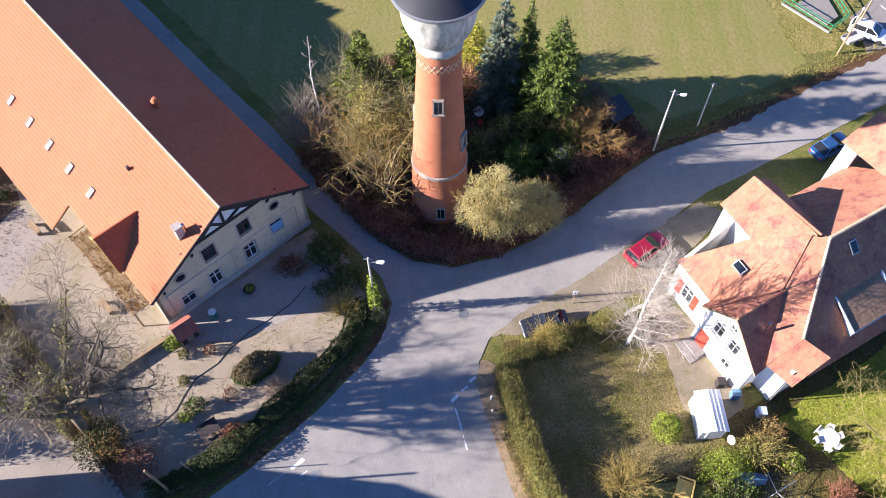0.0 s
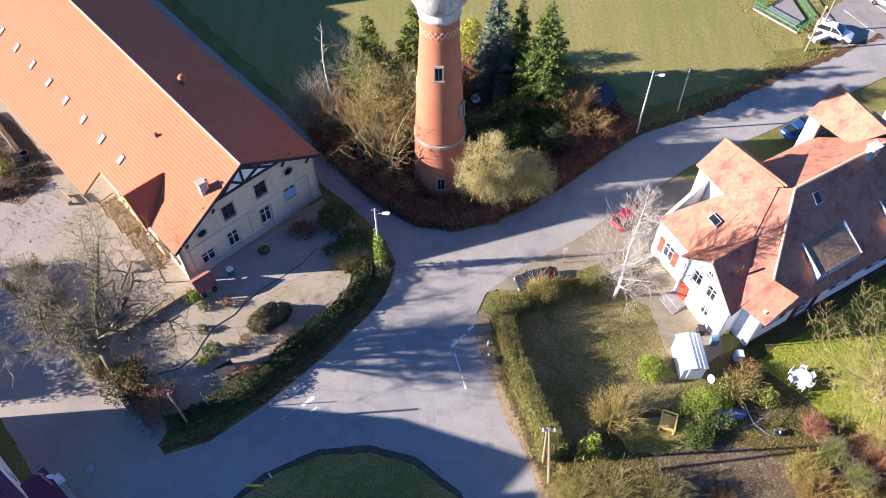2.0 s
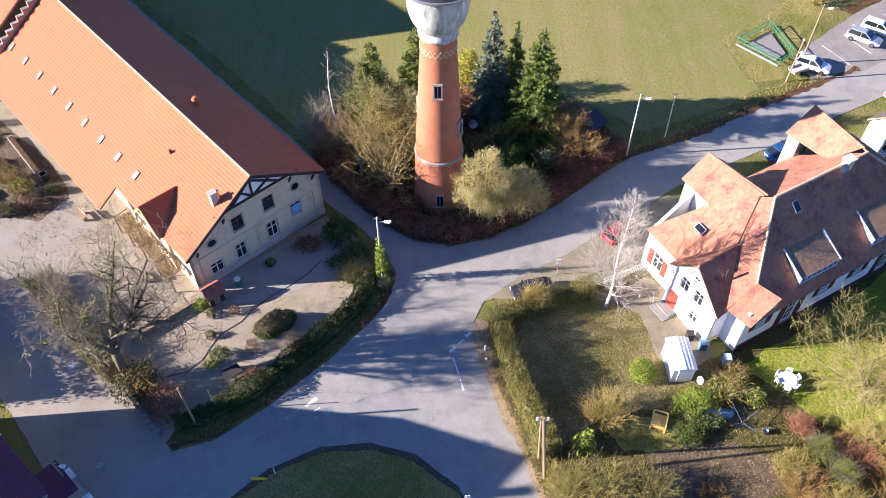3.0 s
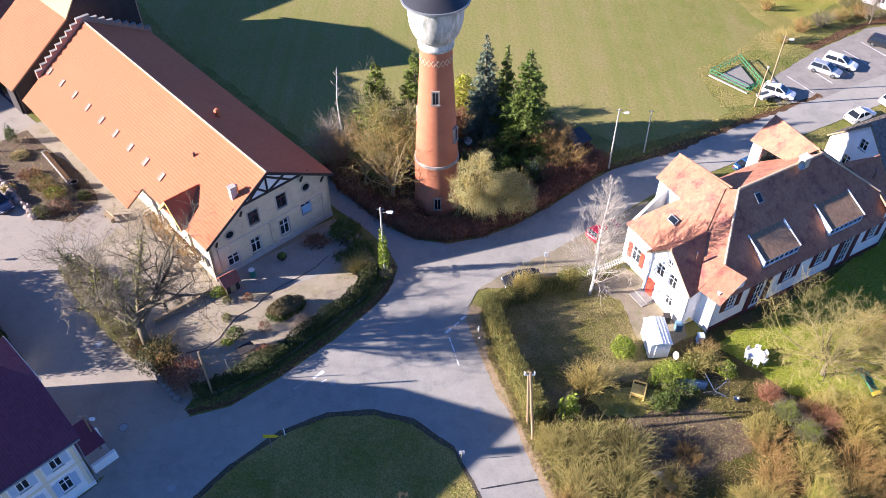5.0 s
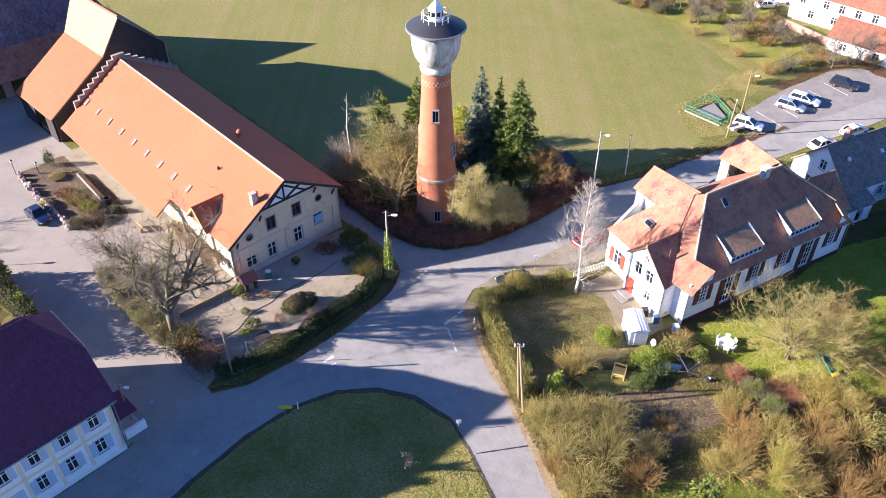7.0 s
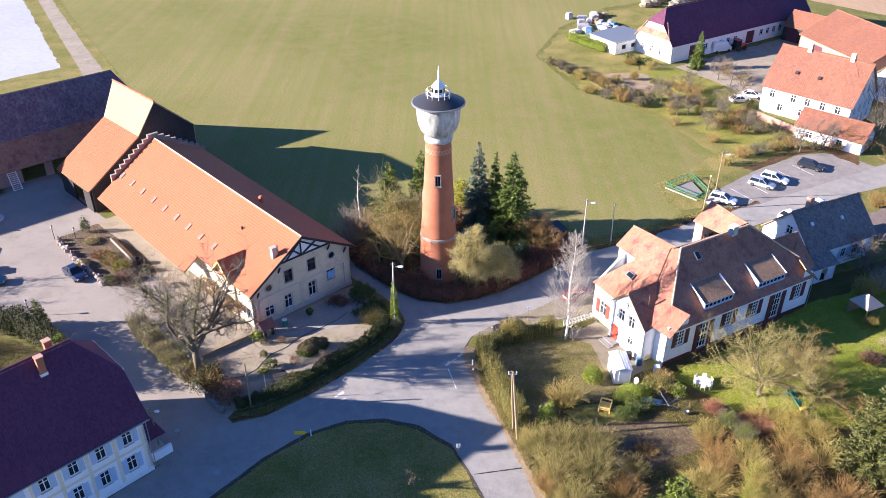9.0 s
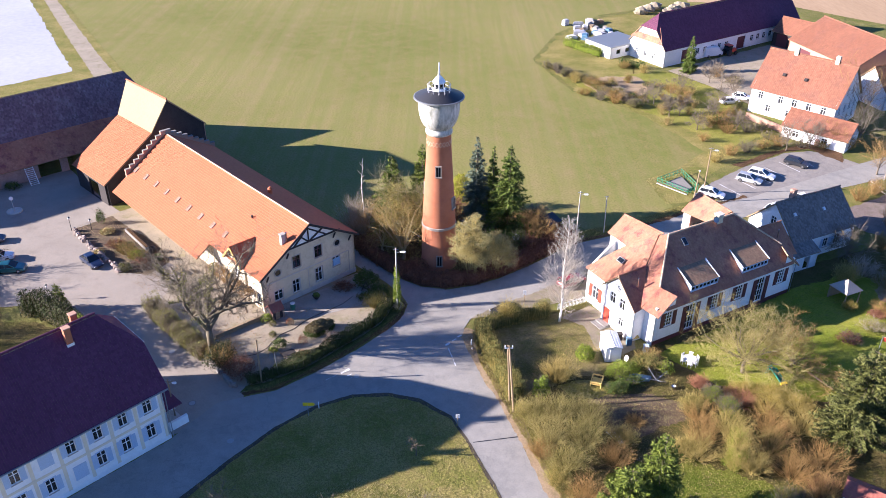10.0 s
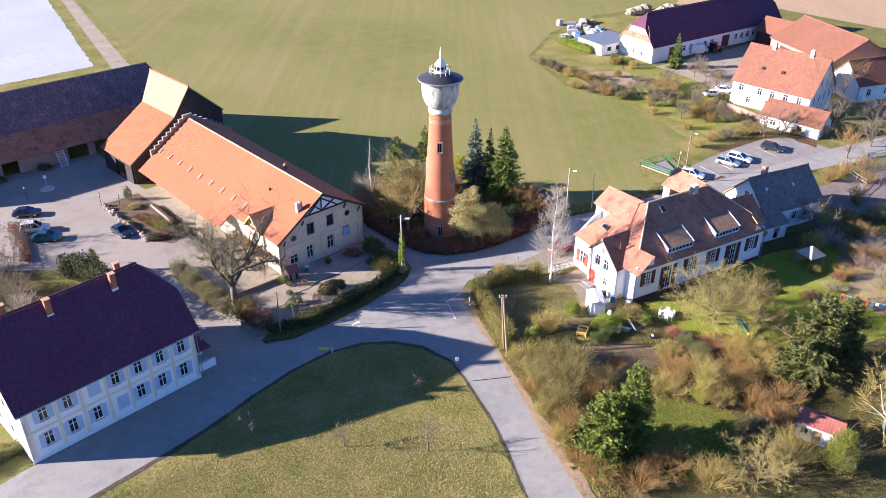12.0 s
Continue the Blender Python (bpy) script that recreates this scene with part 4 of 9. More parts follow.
def hedge(path, w, h, label, seed, leaf="leaf_h", twig="twig", per=240, size=0.08, name="hedge", twigs=30, ragged_top=0.2, category="hedge", core=True, z=0.0):
    """A clipped or ragged hedge along a line: twigs and leaves through its whole body."""
    rng = np.random.default_rng(seed)
    t = thing(name, label, category)
    P = [np.array(p, float) for p in path]
    C, segs, core_g = [], [], Geo()
    for p, q in zip(P, P[1:]):
        L = np.linalg.norm(q - p)
        d = (q - p) / L
        s = np.array([-d[1], d[0]])
        n = int(L * per * w * h)
        a, b, zz = rng.uniform(-0.2, L + 0.2, n), rng.uniform(-1, 1, n), rng.uniform(0, 1, n) ** 0.7
        edge = rng.uniform(size=n) < 0.6
        b = np.where(edge & (zz < 0.8), np.sign(b) * (0.8 + 0.2 * np.abs(b)), b)
        zz = np.where(edge & (zz >= 0.8), 0.9 + 0.12 * rng.uniform(size=n), zz)
        base = p[None, :] + d[None, :] * a[:, None]
        wob = np.array([noise.noise(Vector((u[0] * 0.55, u[1] * 0.55, seed))) + 0.6 * noise.noise(Vector((u[0] * 1.7, u[1] * 1.7, seed))) for u in base])
        half = w / 2 * (1 + 0.35 * wob) * (1 - 0.25 * zz)
        top = h * (1 + ragged_top * wob)
        xy = base + s[None, :] * (b * half)[:, None]
        C.append(np.column_stack([xy, z + 0.05 + zz * top]))
        for _ in range(int(L * twigs)):
            e = p + d * rng.uniform(0, L) + s * rng.uniform(-0.4, 0.4) * w
            hh = h * (1 + ragged_top * noise.noise(Vector((e[0] * 0.55, e[1] * 0.55, seed)))) * rng.uniform(0.7, 1.12)
            o = rng.normal(size=2) * 0.18
            segs.append(((e[0], e[1], z), (e[0] + o[0] + s[0] * rng.normal() * 0.15 * w, e[1] + o[1] + s[1] * rng.normal() * 0.15 * w, z + hh), 0.02, 0.008))
        if core:
            k = max(1, int(L / 0.7))
            for i in range(k):
                c = p + d * (i + 0.5) * L / k
                core_g.ball((c[0], c[1], z + h * 0.36), 0.62, w * 0.3, h * 0.38, 8, 5, 0.5)
    if core:
        part("inner_growth", core_g, M[leaf], t)
    c = np.concatenate(C)
    v, f = cards(c, size, rng)
    array_part("foliage", v, f, M[leaf], t)
    if segs:
        v, f = segments(segs, 3)
        array_part("twig_growth", v, f, M[twig], t, "stuff")
    return t


def tufts(name, pts, z, n, hgt, material, label, seed):
    """Grass blades scattered over an outline: uncountable."""
    rng = np.random.default_rng(seed)
    P = np.array(pts, float)
    lo, hi = P.min(axis=0), P.max(axis=0)
    c = rng.uniform(lo, hi, (n * 3, 2))
    inside = np.zeros(len(c), bool)
    for (x0, y0), (x1, y1) in zip(P, np.roll(P, -1, axis=0)):
        cross = ((y0 > c[:, 1]) != (y1 > c[:, 1])) & (c[:, 0] < (x1 - x0) * (c[:, 1] - y0) / (y1 - y0 + 1e-12) + x0)
        inside ^= cross
    c = c[inside][:n]
    k = len(c)
    a = rng.uniform(0, 2 * np.pi, k)
    w = hgt * rng.uniform(0.06, 0.14, k)
    hh = hgt * rng.uniform(0.5, 1.3, k)
    sx, sy = np.cos(a) * w, np.sin(a) * w
    lean = rng.normal(size=(k, 2)) * hgt * 0.5
    b0 = np.column_stack([c[:, 0] - sx, c[:, 1] - sy, np.full(k, z)])
    b1 = np.column_stack([c[:, 0] + sx, c[:, 1] + sy, np.full(k, z)])
    tp = np.column_stack([c + lean, z + hh])
    v = np.stack([b0, b1, tp], axis=1).reshape(-1, 3)
    ob = new(name, array_mesh(name, v, np.arange(3 * k).reshape(-1, 3), M[material]))
    return tagged(ob, label, "grass", kind="stuff")


# ---- ground, roads and plots ----
R3 = 1500.0
single("ground", Geo().add([(-R3, -R3, 0), (R3, -R3, 0), (R3, R3, 0), (-R3, R3, 0)], [(0, 1, 2, 3)]), M["field"],
       "wide green winter crop field over flat land", "field", kind="structure")

field_edge = [(-38, 76), (-34.5, 73), (-23.5, 61), (-16.6, 53), (-13, 56), (-8, 61), (0, 62), (12, 60.5), (18, 57), (23, 52.5), (32, 56), (38, 60), (36.5, 69), (42, 73.5), (46, 72),
              (50, 79), (48.3, 86.5), (39.8, 103), (28.6, 114), (21.9, 136), (30, 158), (45, 177), (64, 187), (110, 197)]
patch("village_ground", field_edge + [(320, 190), (320, -160), (-260, -160), (-260, 20), (-110, 96), (-86, 118), (-70, 115), (-52, 96)], 0.012, M["verge"],
      "rough grass and soil round the village plots", "grass", amount=0.4)
patch("fleece_field", [(-86.5, 126), (-104, 111), (-180, 48), (-320, 120), (-240, 330), (-150, 236), (-126, 193)], 0.03, M["foil"],
      "field covered with white crop fleece", "field", step=2.0, amount=0.6)
patch("path_verge", [(-62, 100), (-112, 92), (-106, 111), (-88, 127), (-104, 153), (-125, 186), (-165, 250), (-146, 250), (-111.8, 186.3), (-92, 153.6), (-75.3, 127.4), (-62, 106)], 0.02, M["meadow"],
      "dry grass strip beside the farm track", "grass")
patch("farm_track", [(-70, 105), (-66, 108), (-76.9, 125.5), (-94.2, 153.6), (-113.8, 186.2), (-150, 248), (-154, 246), (-117.8, 186.2), (-98.2, 152.6), (-80.9, 123.5)], 0.035, M["gravel"],
      "pale gravel farm track between fields", "path", amount=0.3)
patch("ploughed_field", [(74, 192), (104, 187), (128, 163), (180, 150), (300, 170), (300, 330), (110, 300)], 0.03, M["brownfield"], "bare brown ploughed field", "field", step=3)

north_edge = [(-5.2, 37.8), (-2.5, 36.1), (0.9, 35.5), (4.2, 36.3), (8.4, 38.4), (12.7, 41.7), (17.4, 45.7), (20.6, 48.1), (26.1, 50.4), (31.9, 53.5), (40.6, 58.4),
              (51.2, 63.6), (66, 71.8), (80, 79), (92, 84.5), (140, 104)]
south_edge = [(140, 94), (96, 78), (74, 69.4), (67.7, 66.8), (55, 60), (45.6, 55), (36, 49.6), (24.5, 43.4), (19.5, 39.4), (15, 36.2), (9.9, 32.5), (6.0, 30.3), (4, 28.6), (3, 26.5),
              (2.8, 24.5), (3.4, 22.4), (4.5, 19.1), (6.5, 13.5), (8.3, 7.9), (10.4, 0.8), (12.5, -5.9), (14.6, -12), (20, -28), (48, -112)]
island_edge = [(8.9, -12), (7.4, -5.5), (5.8, -0.2), (3.4, 5.7), (1.4, 10), (-2.2, 12.8), (-5.8, 13.8), (-10.1, 13.5), (-14.2, 11.6), (-18, 8.2), (-21.8, 3.5), (-26.7, -3.2),
               (-31.3, -8.3), (-35.1, -12.3)]
west_edge = [(-47, -13), (-42.9, -8.2), (-29.0, 6.3), (-27.2, 9.4), (-25.2, 12.2), (-22, 13.4), (-19, 14.4), (-15, 17.5), (-10.2, 22.2), (-6.5, 26.5), (-4.8, 29.6), (-4.4, 31.9), (-5.4, 34.4),
             (-8, 37.6), (-11.2, 40.6), (-20, 50), (-41.0, 73), (-50, 83)]
lane_edge = [(-47.6, 84.6), (-36.1, 72.1), (-25.1, 60.0), (-17.6, 52.2), (-13.6, 47.4), (-11.1, 43.9), (-8.1, 40.5)]
patch("road", north_edge + south_edge + [(42, -112), (14, -28)] + island_edge + [(-52, -28), (-134, -112), (-144, -112), (-62, -28)] + west_edge + lane_edge, 0.05, M["asphalt"],
      "worn grey asphalt village road and junction", "road", step=0.7, amount=0.1)
patch("island_rim", [(p[0], p[1] + 0.25) for p in island_edge] + [(-52, -28), (-134, -112), (42, -112), (14, -28)], 0.06, M["soil_d"], "dark soil edge of the grass island", "soil", amount=0.1)
meadow_pts = [(p[0] * 0.985 - 0.1, p[1] - 0.35) for p in island_edge] + [(-51, -28), (-133, -112), (41.5, -112), (13.5, -28)]
strip_in = [(-22.6, 13.5), (-21.6, 13.8), (-19, 14.6), (-15.1, 17.7), (-10.3, 22.4), (-6.6, 26.7), (-4.9, 29.7), (-4.5, 31.9)]
patch("roadside_soil", strip_in + [(p[0] - 0.55, p[1] + 0.5) for p in strip_in[::-1]], 0.062, M["litter"], "dark soil strip between bank and asphalt", "soil", step=0.6, amount=0.4)
# the bank's dark green carries the shade of the hedge above it
patch("bank", [(p[0] - 0.5, p[1] + 0.45) for p in strip_in] + [(-6.6, 31.8), (-7.8, 28.2), (-11.7, 23.9), (-16.4, 19.3), (-20.4, 16.6), (-22.5, 15.6)], 0.066, M["bank"], "green grass bank below the garden hedge, darkened for the hedge's shade", "grass", amount=0.15)
patch("road_ditch", [(18.6, 48.4), (20.4, 47.9), (26.1, 50.3), (31.9, 53.4), (40.6, 58.3), (51.2, 63.5), (50.9, 64.2), (40.3, 59.2), (31.4, 54.2), (25.6, 51.3)], 0.06, M["litter"], "dark muddy edge between field and road", "soil", step=0.5, amount=0.5)
patch("meadow", meadow_pts, 0.075, M["meadow"], "sloping grass island with dry and green patches", "grass", amount=0.2)
patch("east_verge", [(3.2, 26.6), (2.65, 24.5), (3.3, 22.3), (4.35, 19.0), (6.35, 13.4), (8.15, 7.8), (10.25, 0.7), (12.35, -6.0), (15.7, -16), (17.4, -16), (13.7, -6), (11.5, 2), (9.4, 9), (7.4, 15), (5.3, 21), (4.6, 26)],
      0.065, M["dirt"], "bare brown roadside strip with dead leaves", "soil")
patch("corner_verge", [(3.9, 28.7), (5.9, 30.4), (9.7, 32.6), (14.8, 36.3), (19.3, 39.5), (24, 42.6), (26, 41), (22, 37), (19, 33.5), (14, 31.5), (9, 29)], 0.063, M["trodden"],
      "trodden earth and grass beside the junction", "soil")
patch("yard", [(-30.0, 5.8), (-26.0, 10.0), (-22.5, 13.2), (-22.6, 15.6), (-26, 22), (-26, 31), (-31.6, 38.4), (-33.5, 37.5), (-51.7, 57.2), (-53, 58.5), (-58, 64), (-66, 73), (-80, 61), (-98, 46), (-104, 30),
               (-74, 30), (-56, 31), (-46, 26), (-38, 18), (-31, 10)], 0.045, M["yard"], "pale gravel courtyard of the inn", "yard", amount=0.2)
patch("beer_garden", [(-22.5, 15.2), (-24.2, 15.4), (-29.2, 21), (-38.6, 31.6), (-36, 38), (-32, 37.5), (-24.2, 30.5), (-12, 39.6), (-8.6, 36.6), (-6.3, 31.5), (-7.6, 27.6), (-11.2, 23.4), (-16, 18.7), (-20, 16)],
      0.07, M["gravel"], "light gravel garden beside the inn", "gravel", amount=0.15)
patch("terrace", [(-22.6, 30.4), (-12.2, 38.6), (-8.4, 34.8), (-10.9, 31.6), (-16.4, 28.7), (-21, 28.2)], 0.085, M["flag"], "paved terrace before the gable", "terrace", amount=0.15)
patch("tower_plot", [(-13.6, 47.6), (-11.1, 44.1), (-8.1, 40.8), (-5.2, 38.1), (-2.5, 36.4), (0.9, 35.8), (4.2, 36.6), (8.4, 38.8), (12.7, 42.1), (17.4, 46.1), (20.6, 48.6), (19, 53), (16, 57), (8, 61), (-6, 61), (-12, 55)],
      0.06, M["litter"], "dark leaf litter under the trees of the tower plot", "soil")
patch("parking", [(44.6, 60.2), (51.4, 63.4), (66, 71.4), (76, 76.8), (73.4, 80), (69, 82.4), (64, 81.5), (53.9, 75), (44.2, 66.6)], 0.055, M["bay"], "worn pale parking bays beside the road", "parking", amount=0.2)
patch("house_garden", [(5.2, 28.2), (4.8, 24), (7, 17), (11, 7), (15, -6), (20.4, -28), (48.4, -112), (160, -112), (160, 40), (110, 60), (75, 52), (62, 46), (50, 41), (46, 34), (24, 22), (20.5, 31.5), (14.5, 30.5), (9, 28.6)], 0.03, M["garden"],
      "overgrown winter garden ground", "garden")
patch("lawn", [(26.5, 21.5), (30, 18.5), (33, 15.6), (40, 13), (52, 12.5), (66, 20), (70, 34), (58, 40), (48.5, 36), (38, 28.4)], 0.05, M["lawn"], "bright green garden lawn", "lawn", amount=0.5)
# tree shade on this lawn is painted in through the darker grass
patch("lower_lawn", [(17, 1), (22, 3.4), (27, 3.6), (33, 1), (34, -6), (28, -9), (18, -8)], 0.05, M["shade_lawn"], "small lawn among shrubs, colour darkened for tree shade", "lawn", amount=1.3)
patch("side_lawn", [(5.4, 26.4), (14.2, 29.6), (20.4, 30.8), (23.4, 26), (22, 18.4), (16, 16.6), (9.4, 13.4), (7.2, 18)], 0.05, M["thin_lawn"], "thin mossy lawn behind the hedge", "lawn", amount=0.5)
patch("garden_bed", [(17.2, 13.4), (20.5, 13.9), (24.6, 14.2), (27.6, 12.8), (27.2, 9.9), (21.8, 7.1), (17.1, 8.1)], 0.056, M["bed"], "dug-over purplish brown vegetable bed", "soil", amount=0.7)
patch("straw_grass", [(13.6, 15.2), (16.2, 16.4), (19, 16.4), (21.7, 14.9), (19.5, 13.9), (15.2, 13.2)], 0.062, M["grass_straw"], "dry yellow grass by the timber frame", "grass", amount=0.6)
patch("scrub_ground", [(-72, 38), (-60.5, 33.5), (-57, 27.5), (-52, 27.2), (-47, 24.5), (-50, 16), (-62, 8), (-80, 10), (-84, 26)], 0.03, M["garden"], "leaf-strewn ground under bare shrubs", "ground", amount=0.5)
patch("shrub_border", [(56, 24), (60, 30), (60, 36), (72, 44), (84, 40), (84, 20), (62, 18)], 0.055, M["dirt"], "brown shrub border of the neighbouring plot", "soil", amount=0.6)
patch("forecourt", [(19.8, 31.8), (24.8, 27), (24.4, 22.6), (21.6, 20.8), (19.4, 22.4), (18.6, 27), (16, 29)], 0.06, M["trodden"], "bare trodden forecourt of the house", "yard")
patch("farm_yard", [(53, 128), (84, 149), (96, 136), (84, 113), (66, 105), (60, 118)], 0.04, M["gravel"], "pale concrete farmyard", "yard")
patch("east_yard", [(63, 58), (96, 76), (110, 70), (104, 50), (80, 44), (66, 52)], 0.04, M["paddock"], "fenced trodden brown paddock", "yard")
patch("farm_rough", [(40.5, 104), (29.5, 114.5), (23.0, 136), (30.5, 156), (44, 172), (60, 184), (66, 176), (50, 150), (47, 128), (46, 112)], 0.022, M["meadow"], "rough yellowish grass round the farm", "grass", step=0.6, amount=1.3)
patch("vegetable_beds", [(34, 113), (40, 108), (47, 116), (45, 124), (38, 124), (32, 119)], 0.036, M["dirt"], "bare vegetable beds behind the farm", "soil", amount=0.6)
patch("farm_garden", [(41, 104), (50, 91), (53, 83), (58, 86), (66, 92), (63, 103), (60, 118), (52, 128), (46, 126), (30, 121), (31, 113)], 0.03, M["farmgrass"], "sunny yellow-green garden beside the farm", "lawn", amount=0.7)
patch("parking_bank", [(52, 76.2), (57, 79), (64, 83.2), (70, 85.5), (76, 85), (73, 77.4), (69, 83.4), (64, 82), (53.8, 75.3)], 0.058, M["litter"], "brown scrubby bank above the parking bays", "soil", amount=0.5)
patch("field_margin", [(37, 61), (35.5, 70), (43, 75.5), (49, 82), (47, 88), (39, 104), (41.5, 105), (52, 88), (56, 80), (46, 71), (41.5, 62)], 0.02, M["meadow"], "yellowish grass margin of the field", "grass")


# ---- the inn: a long barn with a timbered gable ----
inn = thing("inn", "long cream inn with an orange tiled roof and timbered gable", "house")


def I(a, p, z=None):
    """Inn frame: a along the ridge from its south end, p across to the west; z on the roof slope if not given."""
    if z is None:
        z = 10.75 - (0.67 * p if p > 0 else -0.568 * p)
    return Vector((-17.2 - 0.68 * a - 0.733 * p, 34.7 + 0.733 * a - 0.68 * p, z))


NA = 40.3
tiled_roof(inn, [I(0, 8.15), I(12.9, 8.15), I(12.9, 10.4), I(NA, 10.4), I(NA, 0), I(0, 0)], M["tile_o"], lift=0.05, tw=0.25, th=0.35, edge=M["tile_e"], label="orange clay tiled slope")
tiled_roof(inn, [I(-0.2, -7.75), I(NA + 1.0, -7.9), I(NA, 0), I(0, 0)], M["tile_o"], tw=0.25, th=0.35, label="orange tiled slope to the field")
ridge_caps(inn, I(0, 0, 10.8), I(NA, 0, 10.8), M["ridge_p"], 0.12)
# cross gable on the west slope
DA = 6.45
for s in (-1, 1):
    tiled_roof(inn, [I(DA + s * 2.35, 8.5, 5.3), I(DA + s * 2.35, 7.9, 5.3), I(DA, 4.5, 7.75), I(DA, 8.5, 7.75)], M["tile_o"], name="dormer_roof")
    part("barge_board", Geo().beam(I(DA + s * 2.4, 8.5, 5.2), I(DA, 8.5, 7.68), 0.07, 0.22), M["wood_y"], inn)
ridge_caps(inn, I(DA, 4.6, 7.8), I(DA, 8.5, 7.8), M["tile_o"], 0.12)
wall(inn, I(DA + 2.1, 7.9)[:2], I(DA - 2.1, 7.9)[:2], [(0, 5.4), (2.1, 7.6), (4.2, 5.4)], [(1.5, 2.9, 2.7, 4.3)], M["render_y"], name="dormer_wall")
window(inn, I(DA + 2.1, 7.9)[:2], I(DA - 2.1, 7.9)[:2], (1.5, 2.9, 2.7, 4.3), M["white"])
G0, G1 = I(0.6, 7.7)[:2], I(0.6, -7.4)[:2]
gable_holes = [(5.0, 4.7, 6.2, 6.5), (8.5, 4.9, 9.7, 6.7), (1.8, 0.9, 3.1, 2.4), (4.7, 0.9, 5.8, 2.9), (8.4, 1.1, 9.5, 3.2), (11.3, 2.3, 12.5, 3.8)]
gtop = [(0, 5.5), (7.7, 10.6), (15.1, 6.45)]
wall(inn, G0, G1, gtop, gable_holes, M["render_y"], label="cream sandstone gable wall")
for h in gable_holes:
    window(inn, G0, G1, h, M["shutter_d"] if 4.6 < h[1] else M["white"], (1, 1), None, True, 0.12, M["stone"])
gd = (Vector((*G1, 0)) - Vector((*G0, 0))).normalized()
gout = Vector((gd.y, -gd.x, 0))


def on_gable(s, z, o=0.0):
    return Vector((*G0, 0)) + gd * s + Vector((0, 0, z)) + gout * o


for s, z in ((2.6, 5.3), (12.2, 6.1)):
    g = Geo()
    for k in range(20):
        a, b = 2 * math.pi * k / 20, 2 * math.pi * (k + 1) / 20
        g.beam(on_gable(s + 0.5 * math.cos(a), z - 0.2 + 0.5 * math.sin(a), 0.03), on_gable(s + 0.5 * math.cos(b), z - 0.2 + 0.5 * math.sin(b), 0.03), 0.12, 0.14)
    w = part("round_window", g, M["stone"], inn)
    g = Geo()
    g.add([on_gable(s + 0.45 * math.cos(2 * math.pi * k / 20), z - 0.2 + 0.45 * math.sin(2 * math.pi * k / 20), 0.01) for k in range(20)], [tuple(range(20))])
    part("pane", g, M["glass_d"], w)
zc = 7.9
sl, sr = 7.7 * (zc - 5.5) / 5.1, 7.7 + (10.6 - zc) / 4.15 * 7.4
part("gable_panel", Geo().slab([on_gable(sl, zc, 0.06), on_gable(sr, zc, 0.06), on_gable(7.7, 10.5, 0.06)], 0.05), M["plaster"], inn, "white panels between gable timbers")
for p, q in (((sl - 0.2, zc), (sr + 0.2, zc)), ((7.7, zc), (7.7, 10.4)), ((sl + 1.7, zc), (7.7, 10.0)), ((sr - 1.9, zc), (7.7, 9.9)), ((7.7, zc), (sl + 2.4, 9.5)), ((7.7, zc), (sr - 2.6, 9.1)),
             ((sl - 0.2, zc - 0.1), (7.7, 10.5)), ((7.7, 10.5), (sr + 0.2, zc - 0.1))):
    part("timber", Geo().beam(on_gable(*p, 0.12), on_gable(*q, 0.12), 0.16, 0.2), M["timber_d"], inn)
for s, z in ((0.9, 4.4), (4.2, 6.6), (11.7, 6.9), (14.2, 5.5)):
    part("bracket", Geo().beam(on_gable(s, z, 0.0), on_gable(s, z + 1.0, 0.55), 0.16, 0.16), M["timber_d"], inn)
part("plinth", Geo().beam(on_gable(-0.05, 0.35, 0.06), on_gable(15.1, 0.35, 0.06), 0.12, 0.7), M["stone"], inn, "pale stone plinth")
part("string_course", Geo().beam(on_gable(0.8, 3.95, 0.03), on_gable(14.0, 3.95, 0.03), 0.08, 0.14), M["stone"], inn)
for s in (0.9, 7.2, 14.0):
    part("downpipe", Geo().tube(on_gable(s, 0.2, 0.1), on_gable(s, 3.95, 0.1), 0.05, 0.05, 6), M["stone"], inn)
part("wall_sign", Geo().beam(on_gable(11.35, 3.05, 0.06), on_gable(12.45, 3.05, 0.06), 0.06, 1.1), M["blue_l"], inn, "light blue painted board on the gable")
part("barge_board", Geo().beam(I(-0.02, 8.15) - Vector((0, 0, 0.1)), I(-0.02, 0) - Vector((0, 0, 0.1)), 0.08, 0.3), M["timber_d"], inn)
part("barge_board", Geo().beam(I(-0.22, -7.75) - Vector((0, 0, 0.1)), I(-0.02, 0) - Vector((0, 0, 0.1)), 0.08, 0.3), M["timber_d"], inn)
W0, W1 = I(12.9, 7.65)[:2], I(0.6, 7.65)[:2]
side_holes = [(s, 1.0, s + 1.1, 2.7) for s in (0.8, 9.0, 10.8)]
wall(inn, W0, W1, 5.4, side_holes, M["render_y"])
for h in side_holes:
    window(inn, W0, W1, h, M["white"], (1, 1), None, True, 0.1, M["stone"])
W0, W1 = I(NA, 7.3)[:2], I(12.9, 7.3)[:2]
side_holes = [(s, 1.0, s + 1.1, 2.6) for s in (4, 10, 20)]
wall(inn, W0, W1, 5.6, side_holes + [(13.6, 0.05, 15.2, 2.3)], M["render_y"])
for h in side_holes:
    window(inn, W0, W1, h, M["white"], (1, 1), None, True, 0.1, M["stone"])
part("door", Geo().beam(I(NA - 13.6, 7.15, 1.15), I(NA - 15.2, 7.15, 1.15), 0.08, 2.2), M["shutter_d"], inn)
wall(inn, I(0.6, -7.4)[:2], I(NA, -7.4)[:2], 6.45, [], M["render_y"])
